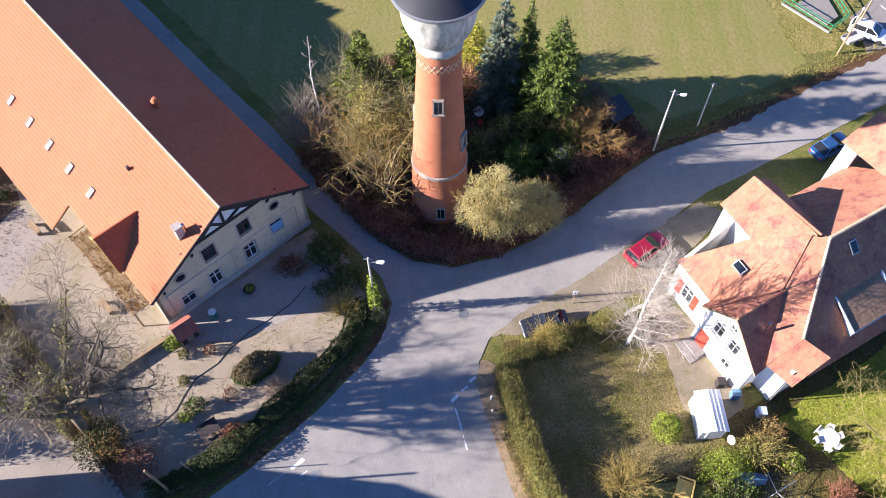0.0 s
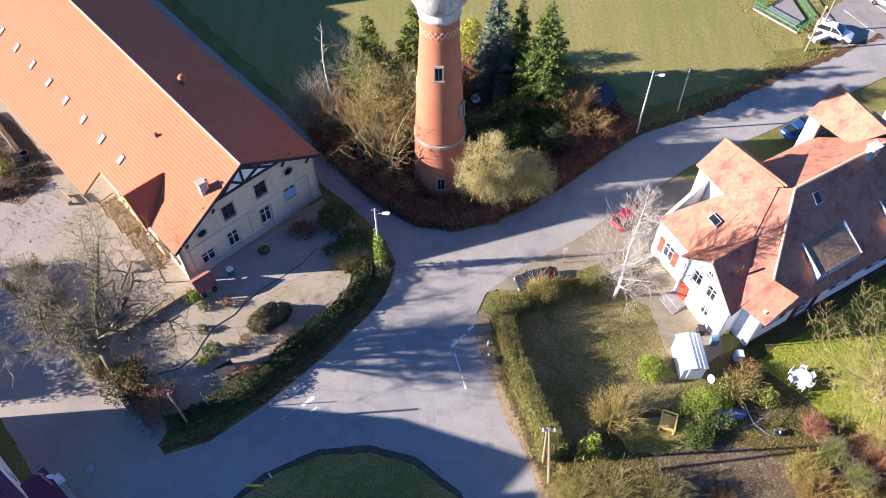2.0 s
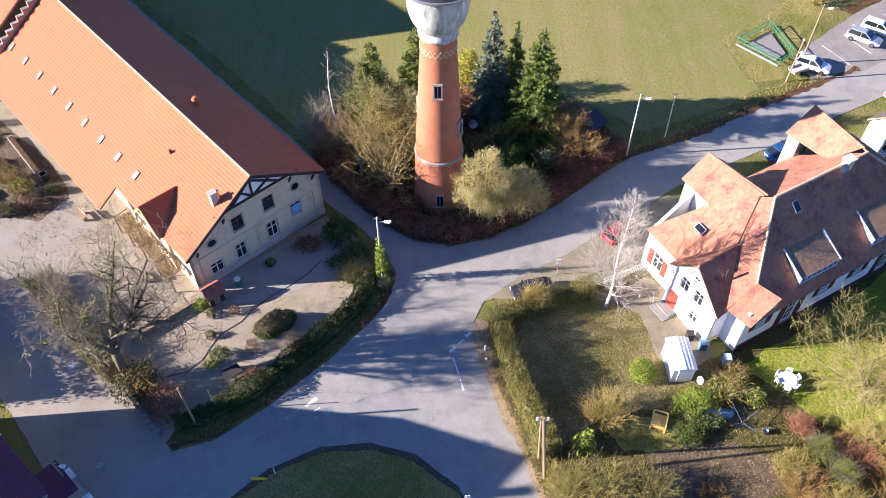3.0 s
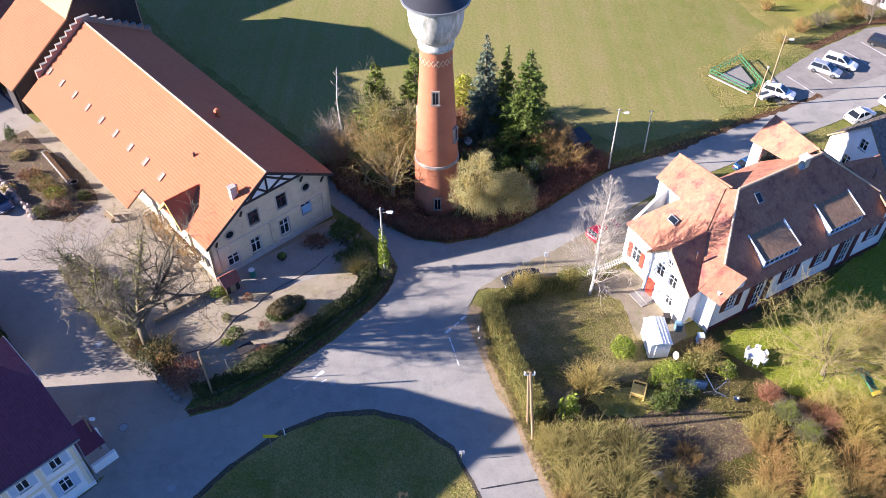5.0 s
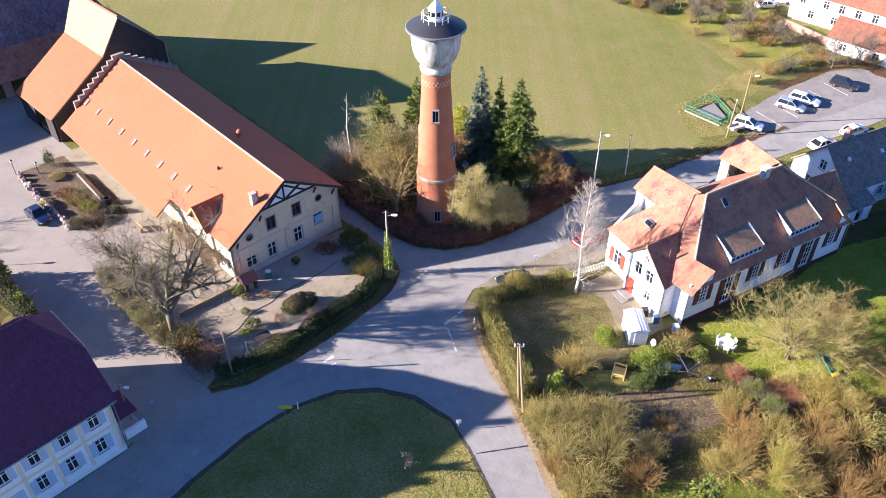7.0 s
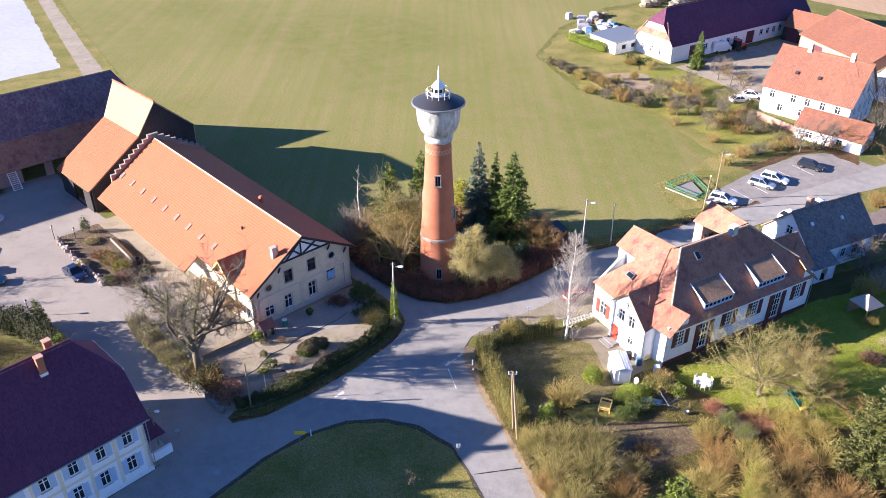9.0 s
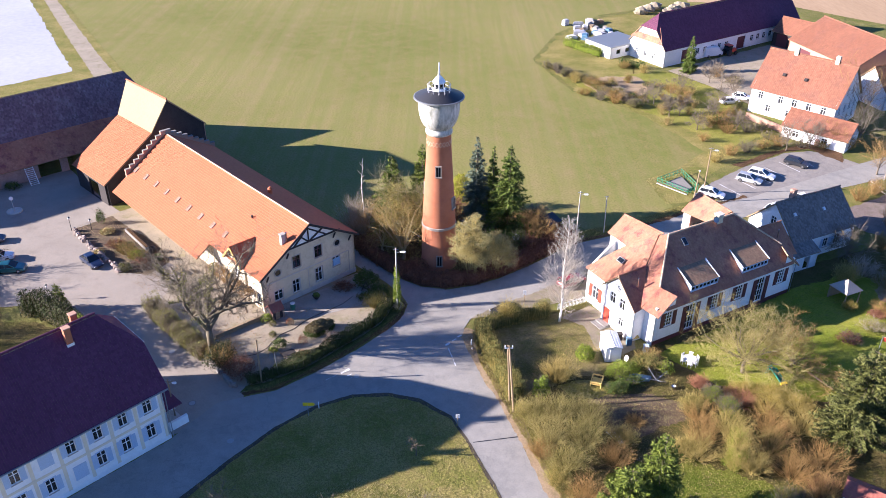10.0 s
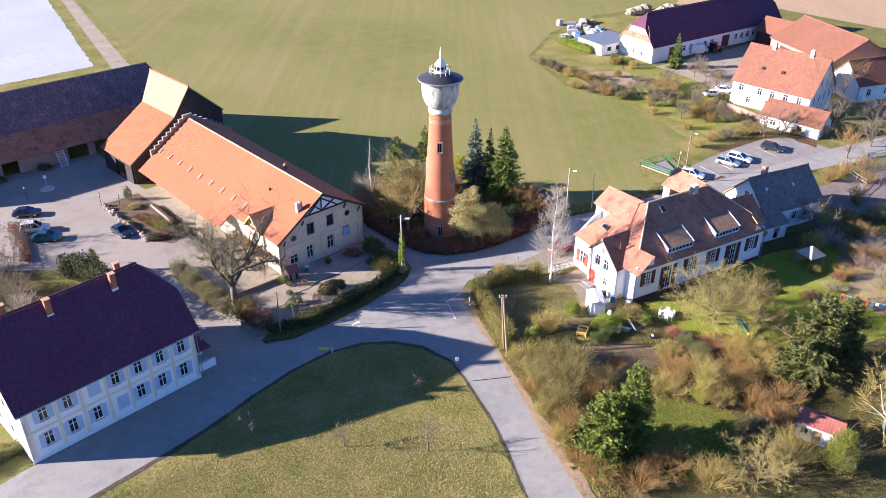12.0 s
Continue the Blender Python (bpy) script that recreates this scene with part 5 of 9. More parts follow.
# stepped fire gable at the far end
for p0, z_lo, steps in ((7.6, 5.6, 9), (-8.2, 5.9, 9)):
    for k in range(steps):
        a, b = I(NA + 0.25, p0 * (1 - k / steps), 0), I(NA + 0.25, p0 * (1 - (k + 1) / steps), 0)
        top = z_lo + (10.8 - z_lo) * (k + 1) / steps + 0.45
        st = part("gable_step", Geo().beam(a + Vector((0, 0, top / 2)), b + Vector((0, 0, top / 2)), 0.42, top), M["brick_core"], inn)
        part("coping", Geo().beam(a + Vector((0, 0, top + 0.05)), b + Vector((0, 0, top + 0.05)), 0.5, 0.1), M["stone_d"], st)


def on_roof(a, p):
    """A pose on the inn's slope: x along the ridge, y up the slope."""
    x, n = (I(a + 1, p) - I(a, p)).normalized(), None
    y = (I(a, p - 0.1) - I(a, p)).normalized() if p > 0 else (I(a, p + 0.1) - I(a, p)).normalized()
    n = x.cross(y)
    if n.z < 0:
        x, n = -x, -n
    m = Matrix((x, y, n)).transposed().to_4x4()
    m.translation = I(a, p)
    return m


for k in range(9):
    m = on_roof(11.6 + 3.47 * k, 6.2)
    fr = Geo()
    for x0, y0, x1, y1 in ((-0.31, -0.48, 0.31, -0.41), (-0.31, 0.41, 0.31, 0.48), (-0.31, -0.41, -0.24, 0.41), (0.24, -0.41, 0.31, 0.41)):
        fr.box(x0, y0, 0.0, x1, y1, 0.16, m)
    w = part("skylight", fr, M["stone_b"], inn)
    part("pane", Geo().box(-0.24, -0.41, 0.04, 0.24, 0.41, 0.12, m), M["rooflight"], w)
c = I(1.5, 3.3)
ch = part("chimney", Geo().box(-0.3, -0.26, -0.6, 0.3, 0.26, 1.3, pose(c.x, c.y, c.z, 0, 0, 43)), M["stone"], inn, "pale weathered stone chimney")
part("cap", Geo().box(-0.38, -0.34, 1.3, 0.38, 0.34, 1.4, pose(c.x, c.y, c.z, 0, 0, 43)), M["stone"], ch)
part("flue", Geo().tube((c.x + 0.5, c.y + 0.1, c.z), (c.x + 0.5, c.y + 0.1, c.z + 1.5), 0.13, 0.13, 10), M["chrome"], ch)
c = I(13.3, -2.4)
ch = part("cowl", Geo().lathe([(0.3, -0.2), (0.3, 0.6), (0.38, 0.7), (0.2, 1.0), (0.0, 1.05)], tuple(c), 12), M["tile_o"], inn, "round clay chimney cowl")
part("vent", Geo().tube(I(9.6, 2.9), I(9.6, 2.9) + Vector((0, 0, 0.45)), 0.14, 0.14, 8), M["black"], inn)

# ---- barn behind the inn, and the wing across the courtyard ----
barn = thing("barn", "tall tiled barn with a black boarded gable behind the inn", "barn")
bl = local(-44.7 + 0.72 * -13.2, 68.2 + 0.70 * -13.2, 135.8)   # a along the ridge, b negative to the north-east
B = lambda a, b, z: bl(a, -b, z)
tiled_roof(barn, [B(11.5, 0, 3.9), B(0, 0, 3.9), B(0, 9.6, 10.2), B(11.5, 9.6, 10.2)], M["tile_o"], lift=0.05, tw=0.25, th=0.35, edge=M["tile_e"], label="orange tiled lower slope")
part("upper_roof", Geo().slab([B(0, 9.55, 10.2), B(0, 13.2, 15.0), B(13.6, 13.2, 15.0), B(11.5, 9.55, 10.2)], 0.15), M["sheet"], barn, "pale cream sheet upper slope")
tiled_roof(barn, [B(0, 19.6, 9.0), B(13.6, 19.6, 9.0), B(13.6, 13.2, 15.0), B(0, 13.2, 15.0)], M["tile_w"])
g = Geo()
p0, p1 = B(0.5, 0.6, 0), B(0.5, 19.2, 0)
wall(barn, p1, p0, [(0, 9.2), (6.0, 14.7), (9.6, 10.0), (18.6, 4.2)], [], M["timber_d"], label="black boarded gable")
wall(barn, p0, B(11, 0.6, 0), 3.9, [(2.5, 0.05, 6.0, 3.2)], M["timber_d"])
wall(barn, B(13, 19.2, 0), p1, 8.9, [], M["brick_core"])
ridge_caps(barn, B(0, 13.2, 15.05), B(13.6, 13.2, 15.05), M["tile_o"], 0.16)
wing = thing("stable_wing", "old stable wing with a mossy dark tiled roof", "barn")
wl = local(-65.5, 72.7, 221.3)
WL = lambda a, b, z: wl(a, -b, z)
tiled_roof(wing, [WL(-5.5, -0.4, 3.0), WL(44, -0.4, 3.0), WL(44, 4.0, 6.4), WL(-19.0, 4.0, 6.4)], M["tile_r"], label="reddish lower courses of old tiles")
tiled_roof(wing, [WL(-19.0, 4.0, 6.4), WL(44, 4.0, 6.4), WL(44, 7.5, 13.05), WL(-15.0, 7.55, 13.05)], M["tile_w"], label="mossy dark tiled slope")
tiled_roof(wing, [WL(44, 18.6, 3.4), WL(-12, 18.6, 3.4), WL(-15.0, 7.55, 13.05), WL(44, 7.5, 13.05)], M["tile_w"])
whole = [(1.5, 0.05, 5.2, 2.6), (14, 0.05, 16.8, 2.5), (20, 0.9, 21.2, 2.0), (26, 0.05, 29, 2.5)]
wall(wing, WL(44, 0.6, 0), WL(0.2, 0.6, 0), 3.2, [(44 - h[2], h[1], 44 - h[0], h[3]) for h in whole], M["wall_p"], label="stained salmon plaster wall")
wall(wing, WL(0.2, 18, 0), WL(44, 18, 0), 3.4, [], M["brick_core"])
# blue-white trestle of boards leaning in the wing's gateway
lad = thing("leaning_ladder", "pale striped ladder frame leaning by the stable gateway", "ladder")
for k in range(2):
    part("rail", Geo().beam(WL(6.2 + k * 1.3, -1.6, 0.03), WL(6.2 + k * 1.3, 0.3, 3.0), 0.12, 0.1), M["white"], lad)
for k in range(11):
    f = k / 11 + 0.03
    part("rung", Geo().beam(WL(6.2, -1.6 + 1.9 * f, 0.03 + 2.97 * f), WL(7.5, -1.6 + 1.9 * f, 0.03 + 2.97 * f), 0.12, 0.05), M["white"], lad)

# ---- white house by the road ----
manor = thing("white_house", "two-storey white house with a dark tiled half-hipped roof", "house")
wh = local(-42.7, -7.7, 46.2)
tiled_roof(manor, [wh(-0.5, -0.45, 6.9), wh(20.6, -0.45, 6.9), wh(20.6, 3.17, 11.0), wh(17.6, 6.25, 14.5), wh(2.5, 6.25, 14.5), wh(-0.5, 3.17, 11.0)], M["tile_p"], tw=0.24, th=0.3, label="dark purple-brown tiled slope")
tiled_roof(manor, [wh(20.6, 14.35, 5.35), wh(-0.5, 14.35, 5.35), wh(-0.5, 9.33, 11.0), wh(2.5, 6.25, 14.5), wh(17.6, 6.25, 14.5), wh(20.6, 9.33, 11.0)], M["tile_p"], tw=0.3, th=0.4)
for a, b in ((20.6, 17.6), (-0.5, 2.5)):
    tiled_roof(manor, [wh(a, 3.17, 11.0), wh(a, 9.33, 11.0), wh(b, 6.25, 14.5)], M["tile_p"])
    part("hip_gutter", Geo().tube(wh(a, 3.1, 10.96), wh(a, 9.4, 10.96), 0.07, 0.07, 6), M["white"], manor)
ridge_caps(manor, wh(2.5, 6.25, 14.55), wh(17.6, 6.25, 14.55), M["tile_p"], 0.14)
mh = [(s, 4.75, s + 0.95, 6.4) for s in (1.75, 4.35, 9.7, 12.4, 15.05, 17.75)] + [(s, 1.45, s + 0.95, 3.2) for s in (1.7, 4.3, 7.05, 12.2, 14.85, 17.6)]
fr0, fr1 = wh(0, 0)[:2], wh(20, 0)[:2]
wall(manor, fr0, fr1, 6.9, mh, M["plaster"], label="white plastered front wall")
for h in mh:
    window(manor, fr0, fr1, h, M["white"], (1, 1), M["blue_g"], True, 0.1, M["blue_g"])
for s, z in ((7.05, 4.75), (9.75, 1.3)):
    m = Matrix.Translation((*fr0, 0)) @ Matrix.Rotation(radians(46.2), 4, "Z")
    part("closed_shutter", Geo().box(s, -0.06, z, s + 1.35, -0.0, z + 1.75, m), M["blue_g"], manor, "pale blue closed shutters")
m = Matrix.Translation((*fr0, 0)) @ Matrix.Rotation(radians(46.2), 4, "Z")
part("plinth", Geo().box(-0.03, -0.05, 0, 20.03, 0.0, 0.55, m), M["plaster"], manor, "grey stained plinth")
part("string_course", Geo().box(0, -0.05, 3.72, 20, 0.0, 4.0, m), M["cream_p"], manor, "cream painted string course")
for s in (0.3, 3.4, 6.05, 8.85, 11.35, 14.0, 16.7, 19.45):
    part("painted_band", Geo().box(s, -0.03, 0.56, s + 0.36, 0.0, 3.715, m).box(s, -0.03, 4.005, s + 0.36, 0.0, 6.6, m), M["cream_p"], manor, "cream painted wall band")
part("eave_board", Geo().box(-0.4, -0.42, 6.62, 20.4, 0.0, 6.78, m), M["white"], manor)
part("gutter", Geo().tube(wh(-0.5, -0.55, 6.85), wh(20.5, -0.55, 6.85), 0.08, 0.08, 8), M["grey"], manor)
part("downpipe", Geo().tube(wh(20.2, -0.15, 0.1), wh(20.2, -0.15, 6.8), 0.05, 0.05, 8), M["grey"], manor)
gt = [(0, 6.9), (3.4, 10.8), (9.1, 10.8), (13.8, 5.7)]
eh = [(5.6, 1.4, 6.5, 3.0), (9, 1.4, 9.9, 3.0), (3, 4.7, 3.9, 6.3), (8.6, 4.7, 9.5, 6.3)]
wall(manor, wh(20, 0)[:2], wh(20, 13.8)[:2], gt, eh, M["plaster"])
wall(manor, wh(0, 13.8)[:2], wh(0, 0)[:2], gt, eh, M["plaster"])
wall(manor, wh(20, 13.8)[:2], wh(0, 13.8)[:2], 5.6, [], M["plaster"])
for h in eh:
    window(manor, wh(20, 0)[:2], wh(20, 13.8)[:2], h, M["white"])
    window(manor, wh(0, 13.8)[:2], wh(0, 0)[:2], h, M["white"])
for a, b, z, mt in ((14.25, 5.2, 13.5, "brick"), (7.05, 5.3, 13.5, "brick"), (15.9, 7.5, 13.2, "brick"), (3.1, 6.9, 13.9, "brick")):
    p = wh(a, b)
    ch = part("chimney", Geo().box(-0.32, -0.28, -0.9, 0.32, 0.28, 1.5, pose(p.x, p.y, z, 0, 0, 46)), M[mt], manor, "orange brick chimney")
    part("flashing", Geo().box(-0.36, -0.32, -0.9, 0.36, 0.32, -0.25, pose(p.x, p.y, z, 0, 0, 46)), M["white"], ch)
    part("cap", Geo().box(-0.38, -0.34, 1.5, 0.38, 0.34, 1.6, pose(p.x, p.y, z, 0, 0, 46)), M["brick_core"], ch)
# porch steps and low wall at the road end
g = Geo()
for k in range(4):
    g.box(20.35, 1.2 + 0.0, 0, 22.4 - 0.34 * k, 3.6, 0.18 * (k + 1), m)
part("stair", g, M["stone"], manor, "stone entrance steps")
part("porch_wall", Geo().box(20.4, 3.7, 0, 22.6, 4.0, 1.3, m), M["plaster"], manor)
part("porch_wall", Geo().box(20.4, 0.8, 0, 22.6, 1.1, 1.1, m), M["plaster"], manor)
part("porch_roof", Geo().box(20.2, 0.7, 3.0, 22.2, 4.1, 3.12, m), M["tile_p"], manor)

# ---- double house with dormers ----
dbl = thing("double_house", "white double house with steep red roofs, gables and dormers", "house")
dh = local(26.4, 22.7, 29.5)
AX = 24.8


def D(p, mir):
    return dh(AX - p[0] if mir else p[0], p[1], p[2])


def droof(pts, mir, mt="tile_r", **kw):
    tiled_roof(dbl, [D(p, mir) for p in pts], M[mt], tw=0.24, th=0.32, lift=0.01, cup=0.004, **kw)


def dwall(p, q, top, holes, mir, shutters=None, frame_m="white", bars=(1, 1)):
    P, Q = (D((*p, 0), mir), D((*q, 0), mir))
    L = (P - Q).length
    if mir:
        P, Q = Q, P
        holes = [(L - h[2], h[1], L - h[0], h[3]) for h in holes]
        if isinstance(top, list):
            top = [(L - s, z) for s, z in reversed(top)]
    wall(dbl, P[:2], Q[:2], top, holes, M["plaster"])
    for h in holes:
        window(dbl, P[:2], Q[:2], h, M[frame_m], bars, shutters, True, 0.1)


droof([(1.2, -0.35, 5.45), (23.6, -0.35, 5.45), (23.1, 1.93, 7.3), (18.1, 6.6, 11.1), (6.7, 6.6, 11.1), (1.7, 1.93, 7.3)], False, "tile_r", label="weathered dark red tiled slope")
droof([(17.0, 12.6, 6.25), (7.8, 12.6, 6.25), (6.7, 6.6, 11.1), (18.1, 6.6, 11.1)], False)
ridge_caps(dbl, D((6.7, 6.6, 11.15), False), D((18.1, 6.6, 11.15), False), M["ridge_p"], 0.15)
for mir in (False, True):
    droof([(-0.15, -0.3, 4.75), (2.7, -0.15, 6.95), (1.7, 1.93, 7.4), (-0.84, 2.0, 5.15)], mir)
    droof([(-0.84, 2.0, 5.15), (1.7, 1.93, 7.35), (6.7, 6.6, 11.1), (5.9, 7.6, 10.7), (2.5, 5.5, 8.2)], mir)
    droof([(-1.1, 12.8, 5.2), (-1.1, 8.2, 5.2), (2.3, 5.5, 8.05), (5.9, 7.5, 10.8), (3.2, 10.3, 8.6)], mir, label="sunlit weathered red tiles")
    droof([(3.2, 14.0, 8.65), (3.2, 10.2, 8.65), (6.2, 7.3, 10.97), (5.7, 13.95, 10.82)], mir)
    droof([(8.4, 8.9, 9.05), (8.4, 14.0, 8.45), (5.7, 13.95, 10.82), (6.2, 7.3, 10.97)], mir)
    droof([(-2.0, 1.8, 4.85), (-0.8, 1.9, 5.0), (2.5, 5.5, 8.25), (-2.0, 5.45, 8.2)], mir)
    droof([(-1.0, 8.4, 5.35), (-2.0, 8.4, 5.35), (-2.0, 5.45, 8.2), (2.4, 5.5, 8.2)], mir)
    ridge_caps(dbl, D((1.7, 1.93, 7.42), mir), D((6.7, 6.6, 11.15), mir), M["ridge_p"], 0.13, name="hip_ridge")
    ridge_caps(dbl, D((-2.0, 5.45, 8.25), mir), D((2.5, 5.5, 8.3), mir), M["tile_r"], 0.12)
    ridge_caps(dbl, D((5.7, 13.9, 10.85), mir), D((6.4, 7.2, 11.05), mir), M["tile_r"], 0.12)
    g = Geo().add([D((0.25, -0.05, 4.9), mir), D((2.7, -0.05, 5.75), mir), D((2.7, -0.05, 6.85), mir), D((1.9, 1.5, 7.2), mir)], [(0, 1, 2), (0, 2, 3)])
    part("gable_cheek", g, M["plaster"], dbl)
    dwall((0.2, 0.4), (12.4, 0.4), 5.6, [(1.6, 2.3, 2.8, 4.4), (5.3, 0.6, 6.7, 4.3), (9.4, 2.3, 10.6, 4.4)], mir, M["shutter_d"], "white", (2, 3))
    # dark maroon band along the lowest 0.6 m of the front wall
    part("plinth", Geo().beam(D((0.2, 0.37, 0.3), mir), D((12.35, 0.37, 0.3), mir), 0.06, 0.6), M["shutter_d"], dbl, "dark maroon band along the wall foot")
    dwall((0.1, 2.2), (0.1, 0.4), 5.0, [], mir)
    dwall((-1.6, 2.2), (0.1, 2.2), 5.0, [], mir)
    dwall((-1.7, 8.0), (-1.7, 2.2), [(0, 5.4), (2.6, 7.9), (5.8, 4.9)], [(0.5, 0.3, 1.5, 2.4), (1.2, 3.6, 2.2, 5.2), (3.0, 3.6, 4.0, 5.2), (3.2, 1.2, 4.1, 2.4), (2.4, 6.0, 3.0, 6.7)], mir)
    dwall((-0.7, 12.5), (-0.7, 8.0), 5.1, [(1.2, 1.2, 2.4, 3.2)], mir, M["red"])
    dwall((3.5, 12.6), (-0.7, 12.6), [(0, 8.4), (4.2, 5.2)], [(1.4, 1.2, 2.6, 3.0)], mir)
    dwall((3.5, 13.7), (3.5, 9.9), 8.6, [], mir)
    dwall((8.2, 13.7), (3.5, 13.7), [(0, 8.5), (2.5, 10.6), (4.7, 8.5)], [(0.8, 1.2, 1.9, 3.0), (2.8, 1.2, 3.9, 3.0), (0.9, 4.3, 2.0, 6.0), (2.7, 4.3, 3.8, 6.0)], mir)
    dwall((8.2, 12.4), (8.2, 13.7), 8.4, [], mir)
    dwall((12.4, 12.3), (8.2, 12.3), 6.4, [(1.2, 1.2, 2.4, 3.2)], mir)
    # shed dormer with a low band of panes
    x0, x1 = 5.7, 10.2
    tiled_roof(dbl, [D((x0 - 0.15, 0.5, 7.06), mir), D((x1 + 0.1, 0.5, 7.06), mir), D((x1 - 0.15, 3.15, 8.3), mir), D((x0 - 0.15, 3.15, 8.3), mir)], M["tile_b"], name="dormer_roof", tw=0.24, th=0.32, lift=0.01, cup=0.004, label="brown tiled dormer roof")
    for x in (x0, x1):
        cheek = [(0.6, 6.0), (0.6, 7.08), (3.1, 8.26), (2.9, 8.05)]
        g = Geo().add([D((x + s, a, b), mir) for s in (-0.06, 0.06) for a, b in cheek], [(3, 2, 1, 0), (4, 5, 6, 7), (0, 1, 5, 4), (1, 2, 6, 5), (2, 3, 7, 6), (3, 0, 4, 7)])
        part("dormer_cheek", g, M["plaster"], dbl)
        e = x - 0.15 if x == x0 else x + 0.08
        part("verge_board", Geo().beam(D((e, 0.45, 7.08), mir), D((e, 3.2, 8.38), mir), 0.1, 0.12), M["white"], dbl)
    g = Geo()
    g.beam(D((x0, 0.56, 6.95), mir), D((x1, 0.56, 6.95), mir), 0.1, 0.14)
    g.beam(D((x0, 0.56, 6.28), mir), D((x1, 0.56, 6.28), mir), 0.1, 0.24)
    for k in range(8):
        x = x0 + (x1 - x0) * k / 7
        g.beam(D((x, 0.56, 6.2), mir), D((x, 0.56, 6.98), mir), 0.1, 0.14)
    fr = part("dormer_window", g, M["blue_g"], dbl, "pale blue dormer window frames")
    part("pane", Geo().beam(D((x0, 0.6, 6.62), mir), D((x1, 0.6, 6.62), mir), 0.02, 0.7), M["glass_d"], fr)
    part("downpipe", Geo().tube(D((0.0, 0.25, 0.1), mir), D((0.0, 0.25, 4.8), mir), 0.05, 0.05, 6), M["grey"], dbl)
    part("stove_pipe", Geo().tube(D((0.0, 4.0, 6.6), mir), D((0.0, 4.0, 8.1), mir), 0.09, 0.09, 8), M["chrome"], dbl)
for a, b, z in ((1.5, 9.0, 7.5), (8.4, 5.4, 10.2)):
    p = dh(a, b, z)
    w = part("skylight", Geo().box(-0.35, -0.55, -0.05, 0.35, 0.55, 0.14, pose(p.x, p.y, p.z, 0, -38 if a < 5 else 0, 29.5) @ pose(0, 0, 0, 38 if a > 5 else 0, 0, 0)), M["grey"], dbl)
    part("pane", Geo().box(-0.27, -0.45, 0.12, 0.27, 0.45, 0.16, pose(p.x, p.y, p.z, 0, -38 if a < 5 else 0, 29.5) @ pose(0, 0, 0, 38 if a > 5 else 0, 0, 0)), M["glass_d"], w)
p = dh(15.2, 6.4, 10.4)
ch = part("chimney", Geo().box(-0.45, -0.35, -0.5, 0.45, 0.35, 1.5, pose(p.x, p.y, p.z, 0, 0, 29.5)), M["render_y"], dbl, "weathered cream plastered chimney")
part("cap", Geo().box(-0.55, -0.45, 1.5, 0.55, 0.45, 1.62, pose(p.x, p.y, p.z, 0, 0, 29.5)), M["stone"], ch)
dish = Geo().lathe([(0.0, 0.0), (0.25, 0.03), (0.45, 0.12)], n=16)
d = part("satellite_dish", dish, M["grey"], dbl)
d.matrix_basis = pose(p.x - 0.7, p.y - 0.9, 11.6, 60, 0, 20)
# red entrance door and steps on the west gable
p = dh(-1.74, 7.0)
part("door", Geo().box(-0.04, -0.5, 0.3, 0.03, 0.5, 2.4, pose(p.x, p.y, 0, 0, 0, 29.5)), M["red"], dbl, "red entrance door")
part("stair", Geo().box(-1.6, -1.0, 0.0, -0.02, 1.0, 0.16, pose(p.x, p.y, 0, 0, 0, 29.5)).box(-0.9, -0.9, 0.16, -0.02, 0.9, 0.3, pose(p.x, p.y, 0, 0, 0, 29.5)), M["stone_d"], dbl)

# ---- grey-roofed house ----
gry = thing("grey_roof_house", "white house with a dark slate-grey gabled roof", "house")
kh = local(50.6, 42.6, 26)
tiled_roof(gry, [kh(-0.3, -0.3, 3.5), kh(12.6, -0.3, 3.5), kh(12.6, 4.4, 8.0), kh(-0.3, 4.4, 8.0)], M["tile_k"], tw=0.25, th=0.3)
tiled_roof(gry, [kh(12.6, 9.1, 3.5), kh(-0.3, 9.1, 3.5), kh(-0.3, 4.4, 8.0), kh(12.6, 4.4, 8.0)], M["tile_k"], tw=0.3, th=0.35)
ridge_caps(gry, kh(-0.3, 4.4, 8.05), kh(12.6, 4.4, 8.05), M["tile_k"], 0.14)
kg = [(0, 3.5), (4.4, 7.8), (8.8, 3.5)]
kwh = [(6.2, 1.2, 7.2, 2.7), (8.4, 1.2, 9.6, 2.7), (2.6, 1.2, 3.7, 2.7)]
wall(gry, kh(0, 0)[:2], kh(12.3, 0)[:2], 3.5, kwh, M["plaster"])
for h in kwh:
    window(gry, kh(0, 0)[:2], kh(12.3, 0)[:2], h, M["white"], (1, 1), M["blue_g"])
kwg = [(2.6, 1.2, 3.6, 2.6), (5.4, 1.2, 6.4, 2.6), (3.9, 4.4, 4.9, 5.7)]
wall(gry, kh(0, 8.8)[:2], kh(0, 0)[:2], kg, kwg, M["plaster"])
for h in kwg:
    window(gry, kh(0, 8.8)[:2], kh(0, 0)[:2], h, M["white"])
wall(gry, kh(12.3, 0)[:2], kh(12.3, 8.8)[:2], kg, [], M["plaster"])
wall(gry, kh(12.3, 8.8)[:2], kh(0, 8.8)[:2], 3.5, [], M["plaster"])
p = kh(3.6, 5.0)
part("chimney", Geo().box(-0.35, -0.35, 6.6, 0.35, 0.35, 9.1, pose(p.x, p.y, 0, 0, 0, 26)), M["brick_core"], gry)
